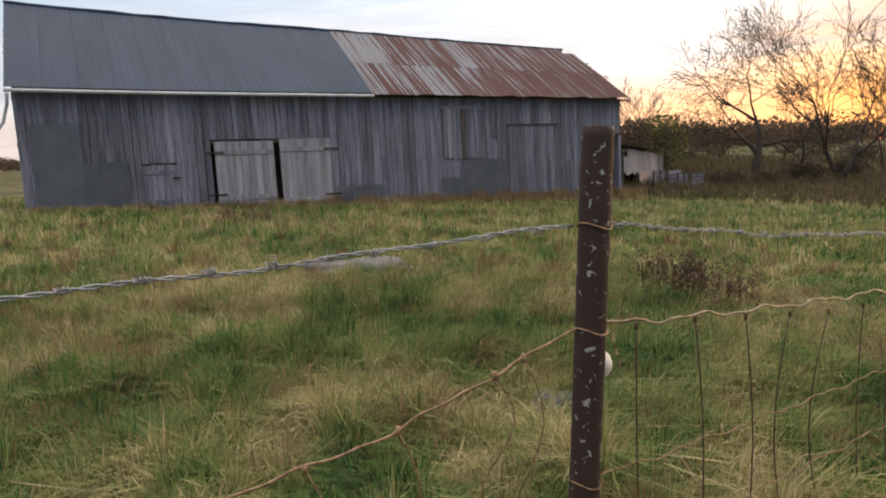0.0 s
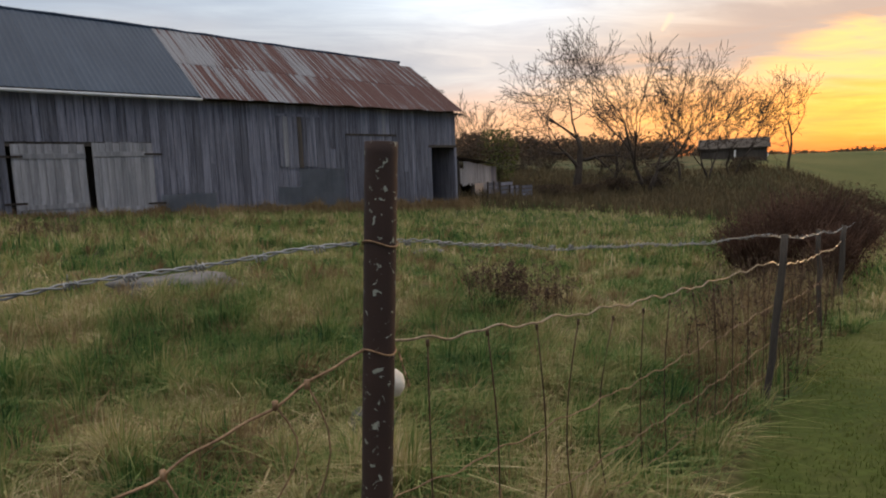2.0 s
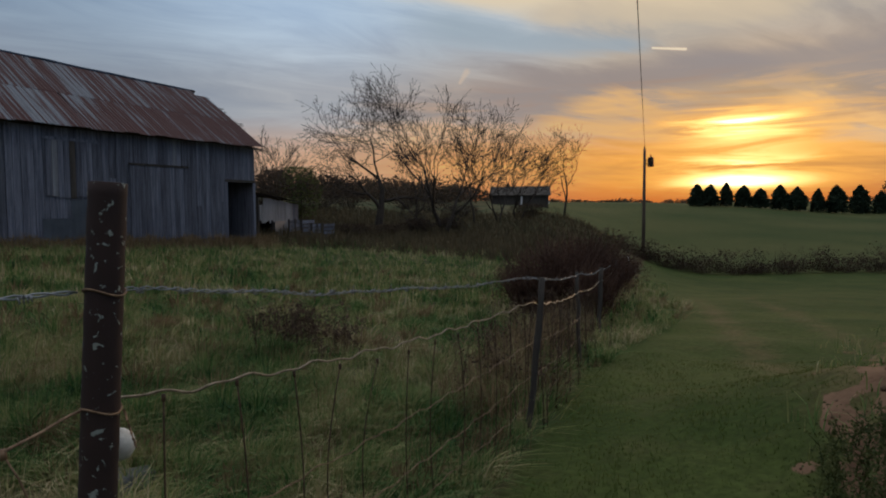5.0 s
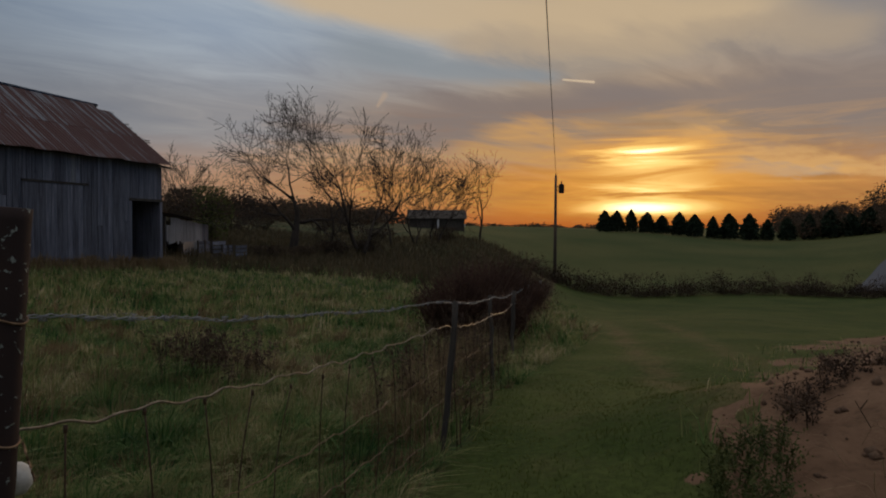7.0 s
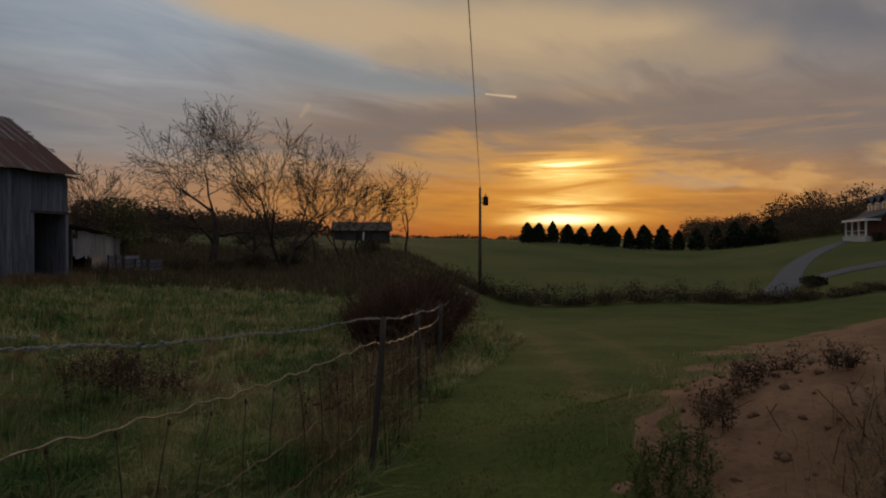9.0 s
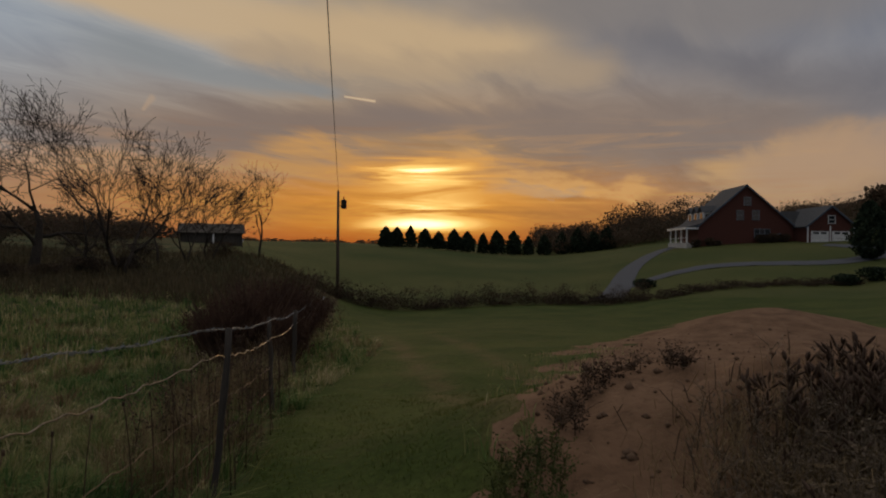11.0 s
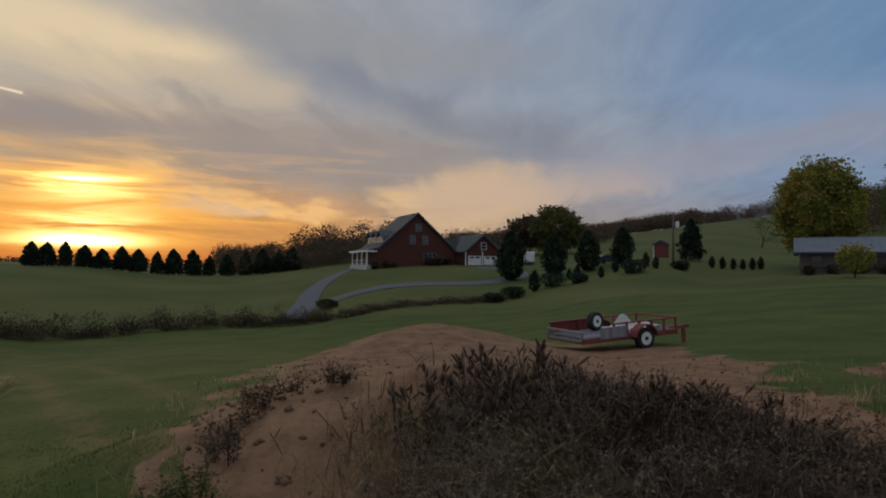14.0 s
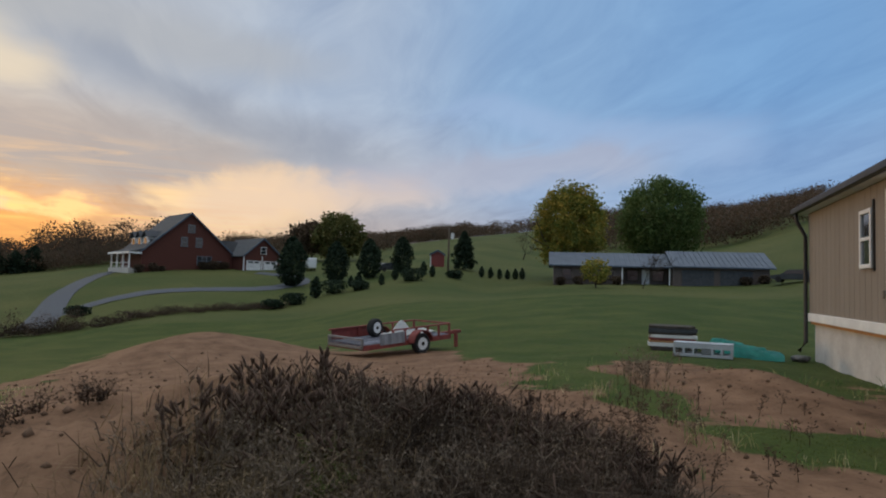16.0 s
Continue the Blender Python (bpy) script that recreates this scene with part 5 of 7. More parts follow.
def build_ranch():
    a, b = Vector((74.8, -29.8)), Vector((65.8, -52.9))
    m = frame_on(a.x, a.y, 2.05, b.x - a.x, b.y - a.y)
    h = empty("ranch_house", m, "long low grey brick house with a grey-blue metal roof", "house")
    L = (b - a).length
    part("wall", boxes(((0, 0, -1), (8.0, 7.5, 2.35)), ((8.0, 1.5, -1), (14.0, 7.5, 2.35)), ((14.0, -0.6, -1), (L, 7.5, 2.45)), bevel=0.0), grey_brick, h)

    def long_roof(x0, x1, y0, y1, eave, peak):
        ym = (y0 + y1) / 2
        out = [(y0 - 0.5, eave - 0.12), (ym, peak), (y1 + 0.5, eave - 0.12), (y1 + 0.5, eave + 0.03), (ym, peak + 0.16), (y0 - 0.5, eave + 0.03)]
        bm = prism(out, x0, x1)
        bmesh.ops.transform(bm, verts=bm.verts, matrix=Matrix(((0, 1, 0, 0), (1, 0, 0, 0), (0, 0, 1, 0), (0, 0, 0, 1))))
        bmesh.ops.recalc_face_normals(bm, faces=bm.faces)
        r = part("roof", bm, roof_light, h)
        n = int((x1 - x0) / 0.6)
        k = (peak - eave) / (ym - y0)
        bm = bmesh.new()
        for i in range(n):
            x = x0 + 0.3 + i * (x1 - x0 - 0.5) / n
            vs = [bm.verts.new(p) for p in ((x, y0 - 0.5, eave + 0.03), (x + 0.05, y0 - 0.5, eave + 0.03), (x + 0.05, ym, peak + 0.16), (x, ym, peak + 0.16))]
            top = [bm.verts.new(v.co + Vector((0, 0, 0.06))) for v in vs]
            bm.faces.new(top)
            for i2 in range(4):
                bm.faces.new((vs[i2], vs[(i2 + 1) % 4], top[(i2 + 1) % 4], top[i2]))
        part("roof_ribs", bm, roof_light, r)

    long_roof(-0.6, 14.2, 0, 7.5, 2.35, 4.0)
    long_roof(13.8, L + 0.6, -0.6, 7.5, 2.45, 4.35)
    part("gable", boxes(((L - 0.08, 1.2, 2.4), (L - 0.02, 5.6, 3.2))), grey_brick, h)
    for x in (1.6, 4.2, 6.6):
        window(h, x, 0.7, 1.0, 1.2, trim=wood_dark)
    for x in (9.6, 12.6):
        window(h, x, 0.7, 1.2, 1.2, 1.48, trim=wood_dark)
    d = part("front_door", boxes(((10.7, 1.42, 0.0), (11.6, 1.47, 2.05)), bevel=0.01), white_paint, h)
    part("knob", boxes(((11.45, 1.36, 1.0), (11.52, 1.42, 1.07)), bevel=0.01), iron, d)
    for x in (15.0, 19.3):
        part("garage_door", boxes(*[((x, -0.66, k * 0.52), (x + 3.6, -0.615, k * 0.52 + 0.505)) for k in range(4)], bevel=0.01), shingle, h, "grey panelled garage door")
    part("porch_post", boxes(((8.1, -0.3, -0.5), (8.25, -0.15, 2.3))), white_paint, h)
    part("porch_post", boxes(((13.6, -0.3, -0.5), (13.75, -0.15, 2.3))), white_paint, h)
    for i, x in enumerate((0.8, 3.0, 5.4, 7.4, 22.0, 24.0)):
        p = m @ Vector((x, -1.3, 0))
        bush(p.x, p.y, 0.7, 1.0, hedge_m, 140 + i, "small dark shrub before the low house", 400, 0.15, 8, "shrubs by the low house")


plain_part = part


def build_new_house():
    """The tan house at the yard's edge; its long eave wall faces the camera."""
    L, band, top = 11.0, 1.14, 3.46
    m = frame_on(13.1 - 0.871 * L, -11.25 + 0.491 * L, 0.0, 0.871, -0.491)

    def part(name, body, mat, parent, label=""):
        """As the common part(), with x counted from the far corner."""
        ob = plain_part(name, body, mat, parent, label)
        ob.data.transform(Matrix.Translation((L, 0, 0)) @ Matrix.Diagonal((-1, 1, 1, 1)))
        ob.data.flip_normals()
        return ob

    h = empty("tan_house", m, "new tan panel-sided house on a pale block foundation", "house")
    part("foundation", boxes(((0.10, -7.9, -0.8), (L, -0.10, band - 0.22))), concrete, h, "pale parged foundation wall")
    part("sill_plate", boxes(((0.03, -8.0, band - 0.22), (L, -0.03, band - 0.16))), raw_wood, h, "bare orange sill board")
    part("trim_band", boxes(((-0.02, -8.02, band - 0.16), (L, 0.03, band + 0.02)), bevel=0.008), white_paint, h, "white skirting band")
    x = 0.0
    bm = bmesh.new()
    prof = []
    while x < L:
        prof += [(x, 0.0), (min(x + 0.285, L), 0.0), (min(x + 0.287, L), -0.005), (min(x + 0.30, L), -0.005)]
        x += 0.30
    a = [bm.verts.new((px, py, band + 0.02)) for px, py in prof]
    b = [bm.verts.new((px, py, top)) for px, py in prof]
    for k in range(len(prof) - 1):
        bm.faces.new((a[k + 1], a[k], b[k], b[k + 1]))
    part("siding", bm, siding_tan, h, "tan grooved siding")
    part("end_wall", boxes(((0.0, -8.0, band), (0.05, -0.01, top))), siding_tan, h)
    part("core_wall", boxes(((0.05, -8.0, band), (L, -0.03, top))), siding_tan, h)
    part("soffit", boxes(((-0.35, -0.1, top - 0.02), (L, 0.20, top + 0.03))), white_paint, h)
    part("roof", roof_along(L, top), shingle, h)
    part("gutter", boxes(((-0.36, 0.20, top - 0.02), (L, 0.31, top + 0.12)), bevel=0.02), metal_dark, h, "dark brown gutter")
    part("downspout", tube_mesh("downspout", [[((-0.05, 0.25, top), 0.045), ((-0.05, 0.24, top - 0.18), 0.045), ((0.02, 0.07, top - 0.55), 0.045), ((0.02, 0.07, 0.5), 0.045), ((-0.02, 0.2, 0.28), 0.045)]], metal_dark, 8), metal_dark, h, "dark brown downspout")
    x, z, w, hh, t = 3.80, 2.12, 0.46, 0.86, 0.07
    win = part("window", boxes(((x - t, 0.0, z - t), (x, 0.05, z + hh + t)), ((x + w, 0.0, z - t), (x + w + t, 0.05, z + hh + t)), ((x, 0.0, z - t), (x + w, 0.05, z)), ((x, 0.0, z + hh), (x + w, 0.05, z + hh + t)), ((x, 0.005, z + hh / 2 - 0.03), (x + w, 0.045, z + hh / 2 + 0.03)), bevel=0.004), white_paint, h)
    for a0, a1 in ((z, z + hh / 2 - 0.03), (z + hh / 2 + 0.03, z + hh)):
        part("pane", boxes(((x, 0.008, a0), (x + w, 0.018, a1))), pane_m, win)
    part("shutter_strip", boxes(((x + w + t + 0.01, 0.0, z - 0.12), (x + w + t + 0.07, 0.03, z + hh + 0.2))), metal_dark, h)
    part("outlet_cover", boxes(((4.75, 0.0, 1.55), (4.83, 0.035, 1.68)), bevel=0.008), siding_tan, h)
    part("door_trim", boxes(((5.0, 0.0, 1.16), (5.15, 0.04, 3.25)), ((5.15, 0.0, 3.15), (6.10, 0.04, 3.25)), ((6.10, 0.0, 1.16), (6.25, 0.04, 3.25))), white_paint, h)
    d = part("door", boxes(((5.16, 0.002, 1.18), (6.09, 0.03, 3.14)), bevel=0.01), white_paint, h)
    part("handle", boxes(((5.23, 0.03, 2.1), (5.27, 0.08, 2.2)), bevel=0.006), iron, d)


def roof_along(L, top):
    bm = prism([(0.20, top + 0.03), (-4.0, top + 1.5), (-8.4, top + 0.03), (-8.4, top + 0.16), (-4.0, top + 1.64), (0.22, top + 0.12)], -0.35, L)
    bmesh.ops.transform(bm, verts=bm.verts, matrix=Matrix(((0, 1, 0, 0), (1, 0, 0, 0), (0, 0, 1, 0), (0, 0, 0, 1))))
    bmesh.ops.recalc_face_normals(bm, faces=bm.faces)
    return bm


def build_far_barn():
    m = frame_on(51.5, 80.2, 1.9, 6.9, -4.8)
    h = empty("far_barn", m, "long dark metal-roofed farm building on the rise", "barn")
    part("wall", boxes(((0, 0, -1.5), (8.2, 6, 1.7))), wood_dark, h)
    bm = prism([(-0.4, 1.65), (3.0, 3.0), (6.4, 1.65), (6.4, 1.78), (3.0, 3.14), (-0.4, 1.78)], -0.4, 8.6)
    bmesh.ops.transform(bm, verts=bm.verts, matrix=Matrix(((0, 1, 0, 0), (1, 0, 0, 0), (0, 0, 1, 0), (0, 0, 0, 1))))
    bmesh.ops.recalc_face_normals(bm, faces=bm.faces)
    part("roof", bm, wood_dark, h)
    # Flat dark panels on the wall stand in for shaded open bays.
    for x in (1.5, 5.5):
        part("bay_opening", boxes(((x, -0.04, -0.2), (x + 1.6, -0.01, 1.4))), wood_dark, h)
    part("post", boxes(((4.2, -0.4, -0.8), (4.4, -0.2, 1.6))), white_paint, h)


def build_car(x, y, turn, paint, label, tall=False):
    car = empty("van" if tall else "car", pose(x, y, zat(x, y), 0, 0, turn), label, "vehicle", "parked vehicles")
    if tall:
        out = [(-2.6, 0.4), (2.6, 0.4), (2.65, 1.0), (1.9, 1.25), (1.3, 2.1), (-2.5, 2.15), (-2.6, 1.9)]
    else:
        out = [(-2.2, 0.35), (2.2, 0.35), (2.25, 0.75), (1.2, 0.92), (0.5, 1.42), (-1.2, 1.45), (-2.0, 0.98), (-2.25, 0.9)]
    bm = prism(out, -0.9, 0.9)
    bmesh.ops.bevel(bm, geom=bm.edges[:], offset=0.07, segments=2, affect="EDGES")
    part("body", bm, paint, car)
    glass = [(-1.1, 0.98), (0.95, 0.98), (0.45, 1.36), (-1.1, 1.38)] if not tall else [(0.2, 1.35), (1.7, 1.35), (1.2, 1.95), (0.2, 1.95)]
    for y0, y1 in ((-0.915, -0.905), (0.905, 0.915)):
        part("side_window", prism(glass, y0, y1), pane_m, car)
    for wx in (-1.4, 1.4):
        for wy in (-0.92, 0.72):
            w = part("wheel", lathe([(0.20, 0.0), (0.33, 0.0), (0.34, 0.1), (0.33, 0.2), (0.20, 0.2)], 16, "Y"), rubber, car, m=Matrix.Translation((wx, wy, 0.34)))
            part("rim", lathe([(0.19, 0.01), (0.2, 0.1), (0.19, 0.19)], 12, "Y"), galvanised, w)


def build_red_shed():
    m = Matrix.Translation((104.4, -21.1, zat(104.4, -21.1))) @ Matrix.Rotation(radians(-101), 4, "Z")
    s = empty("garden_shed", m, "small red garden shed with white trim", "shed")
    part("wall", prism([(-1.15, -0.6), (1.15, -0.6), (1.15, 2.0), (0, 2.6), (-1.15, 2.0)], 0, 3.0), red_paint, s)
    gable_roof(s, -1.15, 1.15, 0, 3.0, 2.0, 2.65, 0.2, roof_light, 0.08)
    rake(s, -1.15, 1.15, 2.0, 2.65, 0, 0.2)
    part("door", boxes(((-0.5, -0.04, 0), (0.5, -0.005, 1.8)), bevel=0.01), red_paint, s)
    part("corner_trim", boxes(((-1.17, -0.03, -0.3), (-1.03, 0.02, 2.0))), white_paint, s)


def build_pole(az, d, h, label, can, side, lean=0.0):
    x, y, z = at(az, d)
    p = empty("utility_pole", pose(x, y, z, 0, lean, 90 - az - 90), label, "utility pole")
    part("pole", tube_mesh("pole", [[((0, 0, -0.5), 0.16), ((0, 0, h * 0.5), 0.14), ((0, 0, h), 0.11)]], pole_wood, 10), pole_wood, p)
    t = part("transformer", lathe([(0.10, 0.0), (0.24, 0.02), (0.25, 0.06), (0.25, 0.72), (0.24, 0.78), (0.12, 0.84)], 16), can, p, m=Matrix.Translation((side * 0.50, 0, h - 1.55)))
    part("bushing", lathe([(0.035, 0.82), (0.06, 0.88), (0.035, 0.94), (0.055, 1.0), (0.02, 1.1)], 8), rubber, t)
    part("bracket", boxes(((0.0 if side > 0 else -0.3, -0.05, h - 1.3), (0.3 if side > 0 else 0.0, 0.05, h - 1.22)), ((0.0 if side > 0 else -0.3, -0.05, h - 1.0), (0.3 if side > 0 else 0.0, 0.05, h - 0.92))), iron, p)
    part("insulator", lathe([(0.03, 0.0), (0.07, 0.05), (0.04, 0.10), (0.065, 0.15), (0.02, 0.22)], 10), stone_grey, p, m=Matrix.Translation((0, 0, h)))
    return Matrix.Translation((x, y, z + h + 0.15)).translation


build_brick_house()
build_ranch()
build_new_house()
build_far_barn()
build_red_shed()
top = build_pole(45.8, 58.0, 6.66 - at(45.8, 58.0)[2], "brown wooden utility pole with a transformer can", iron, 1)
build_pole(102.4, 92.0, 9.7 - at(102.4, 92.0)[2], "pale utility pole with a white transformer", white_paint, 1)
far_end = Vector((-45.0, -43.0, 13.0))
wire = []
for k in range(41):
    f = k / 40
    q = top.lerp(far_end, f)
    wire.append((q - Vector((0, 0, 1.5 * f * (1 - f))), 0.017))
tagged(new("power_line", tube_mesh("power_line", [wire], rubber, 5)), "thin black power line running to the pole", "cable")
build_car(*at(90.1, 116)[:2], 10, car_white, "white van parked beside the garage", True)
build_car(*at(97.2, 104)[:2], -70, car_dark, "dark car parked behind the cypresses")
build_car(*at(130.6, 80)[:2], 40, car_dark, "dark vehicle parked beside the low house")
build_car(*at(36.4, 100)[:2], -30, car_white, "white car parked by the far farm building")


def road_strip(name, pts, half, label):
    """A gravel drive laid on the land."""
    verts, faces = [], []
    dense = []
    for a, b in zip(pts, pts[1:]):
        dense += [(a[0] + (b[0] - a[0]) * k / 12, a[1] + (b[1] - a[1]) * k / 12) for k in range(12)]
    dense.append(pts[-1])
    for _ in range(25):
        dense = [dense[0]] + [((a[0] + b[0] * 2 + c[0]) / 4, (a[1] + b[1] * 2 + c[1]) / 4) for a, b, c in zip(dense, dense[1:], dense[2:])] + [dense[-1]]
    for i, (x, y) in enumerate(dense):
        a, b = dense[max(i - 1, 0)], dense[min(i + 1, len(dense) - 1)]
        d = math.hypot(b[0] - a[0], b[1] - a[1])
        nx, ny = -(b[1] - a[1]) / d, (b[0] - a[0]) / d
        for k in range(5):
            o = (k - 2) / 2 * half
            px, py = x + nx * o, y + ny * o
            verts.append((px, py, zat(px, py) + 0.16 - 0.05 * abs(k - 2)))
    for i in range(len(dense) - 1):
        for k in range(4):
            a = i * 5 + k
            faces.append((a, a + 1, a + 6, a + 5))
    ob = new(name, mesh_of(name, verts, faces, gravel))
    return tagged(ob, label, "driveway", kind="structure")


road_strip("road_1", [at(69.6, 66)[:2], at(70.4, 78)[:2], at(71.2, 92)[:2], at(72.8, 104)[:2], at(74.5, 116)[:2]], 1.5, "grey gravel drive climbing to the brick house")
road_strip("road_2", [at(86, 107)[:2], at(89.3, 103)[:2], at(89.6, 95)[:2], at(86.5, 89)[:2], at(81, 85)[:2], at(74, 80)[:2], at(70.6, 77)[:2]], 1.5, "pale gravel drive curving to the garage")


# Fence, stones and the yard's loose things
def steel_post():
    x, y = 0.235, 1.76
    z = zat(x, y)
    post = empty("fence_post", pose(x, y, z, 0, 3.5, 0), "rusty steel pipe post with pale lichen patches", "fence post")
    top = 1.60 - z
    bm = bmesh.new()
    n, rows = 28, 60
    rng = random.Random(2)
    grid = []
    for i in range(rows + 1):
        h = -0.25 + (top + 0.25) * i / rows
        r = 0.0435 + 0.0006 * math.sin(i * 1.7) + rng.uniform(-0.0004, 0.0004)
        grid.append([bm.verts.new((r * math.cos(k * math.tau / n), r * math.sin(k * math.tau / n), h)) for k in range(n)])
    for a, b in zip(grid, grid[1:]):
        for k in range(n):
            bm.faces.new((a[k], a[(k + 1) % n], b[(k + 1) % n], b[k]))
    rim = [bm.verts.new((v.co.x * 0.86, v.co.y * 0.86, v.co.z + 0.001)) for v in grid[-1]]
    inn = [bm.verts.new((v.co.x * 0.86, v.co.y * 0.86, v.co.z - 0.02)) for v in grid[-1]]
    for k in range(n):
        j = (k + 1) % n
        bm.faces.new((grid[-1][k], grid[-1][j], rim[j], rim[k]))
        bm.faces.new((rim[k], rim[j], inn[j], inn[k]))
    bm.faces.new(inn)
    part("pipe", bm, post_m, post, smooth=True)
    for h, r in ((1.335 - z, 0.047), (1.045 - z, 0.046), (0.60 - z, 0.046)):
        loop = [((r * math.cos(a), r * math.sin(a), h + 0.008 * math.sin(a * 2)), 0.0028) for a in np.linspace(0, math.tau, 25)]
        part("tie_wire", tube_mesh("tie_wire", [loop], rust_wire, 5), rust_wire, post)
    knob = lathe([(0.008, -0.042), (0.028, -0.034), (0.039, -0.015), (0.041, 0.004), (0.034, 0.026), (0.018, 0.039), (0.006, 0.043)], 20)
    k = part("knob", knob, ball_white, post, "scuffed white round insulator knob", True, Matrix.Translation((0.046, 0.105, 0.915 - z)))
    part("knob_pin", tube_mesh("knob_pin", [[((-0.03, -0.10, 0), 0.005), ((0, 0, 0), 0.005)]], iron, 6), iron, k)
    twist = [((0.05 + 0.03 * k / 8, -0.03 + 0.012 * math.sin(k * 2), 1.045 - z - 0.012 * k), 0.003) for k in range(9)]
    part("wire_end", tube_mesh("wire_end", [twist], rust_wire, 5), rust_wire, post)


FENCE_AT = [(0.31, 1.76), (2.95, 3.66), (5.05, 5.58), (7.5, 8.0), (10.2, 10.6), (13.2, 13.6), (16.6, 16.9), (20.0, 20.3), (23.6, 23.8)]


def wooden_post(i, x, y, lean, h, r, tip):
    p = empty("fence_post", pose(x, y, zat(x, y), 0, lean, 0), "thin weathered wooden fence post" if not tip else "fence post with a white tip at the lawn's end", "fence post", "wooden fence posts")
    rng = random.Random(i)
    line = [((rng.gauss(0, 0.006), rng.gauss(0, 0.006), -0.3 + (h + 0.3) * k / 7), r * rng.uniform(0.88, 1.1)) for k in range(8)]
    part("stake", tube_mesh("stake", [line], wood_dark, 8), wood_dark, p)
    if tip:
        part("cap", lathe([(0.06, h - 0.16), (0.065, h), (0.03, h + 0.02)], 10), white_paint, p)


def strand(points, radius, mat, name, label, barbs=0.0, kink=0.006, seed=1, turns=0.05):
    """Two twisted wires along a run of points, with barbs; or one kinked wire."""
    rng = random.Random(seed)
    dense = []
    for a, b in zip(points, points[1:]):
        a, b = Vector(a), Vector(b)
        n = max(4, int((b - a).length / (0.02 if a.length < 4 else 0.12)))
        dense += [a.lerp(b, k / n) for k in range(n)]
    dense.append(Vector(points[-1]))
    w = empty(name, Matrix(), label, "wire", "fence wires")
    if barbs:
        lines, run = [[], []], 0.0
        for i, p in enumerate(dense):
            run += (p - dense[i - 1]).length if i else 0
            o = Vector((0.004 * math.cos(run / turns * math.tau * 0.5), 0.0, 0.0045 * math.sin(run / turns * math.tau * 0.5)))
            dip = Vector((0, 0, 0.006 * math.sin(run * 5.1) + 0.004 * math.sin(run * 13)))
            lines[0].append((p + o + dip, radius))
            lines[1].append((p - o + dip, radius))
        part("twisted_wire", tube_mesh("twisted_wire", lines, mat, 6), mat, w)
        run, nxt = 0.0, 0.12
        for a, b in zip(dense, dense[1:]):
            run += (b - a).length
            if run > nxt and a.length < 14:
                nxt += barbs
                d = (b - a).normalized()
                u = d.orthogonal().normalized()
                v = d.cross(u)
                coil = [(a + d * (0.028 * k / 16 - 0.014) + (u * math.cos(k * 1.3) + v * math.sin(k * 1.3)) * radius * 2.9, radius * 0.85) for k in range(17)]
                spikes = [coil]
                for s, e in ((-0.010, 1), (0.004, -1)):
                    t = (u * rng.uniform(-1, 1) + v * rng.uniform(-1, 1)).normalized()
                    spikes.append([(a + d * s - t * 0.012, radius * 0.8), (a + d * s + t * 0.020 * e + v * 0.006, radius * 0.3)])
                part("barb", tube_mesh("barb", spikes, mat, 5), mat, w)
    else:
        line, run = [], 0.0
        for i, p in enumerate(dense):
            run += (p - dense[i - 1]).length if i else 0
            line.append((p + Vector((0, 0, kink * math.sin(run * 17) + kink * 0.6 * math.sin(run * 39 + 1))), radius))
        part("strand", tube_mesh("strand", [line], mat, 5), mat, w)
    return w


def run(h0, sag=0.04, upto=9, lift=()):
    out = []
    for (x0, y0), (x1, y1), k in zip(FENCE_AT, FENCE_AT[1:upto], range(upto)):
        a = Vector((x0, y0, zat(x0, y0) + h0[min(k, len(h0) - 1)]))
        b = Vector((x1, y1, zat(x1, y1) + h0[min(k + 1, len(h0) - 1)]))
        for j in range(8):
            f = j / 8
            out.append(a.lerp(b, f) - Vector((0, 0, sag * 4 * f * (1 - f))))
    out.append(b)
    return out


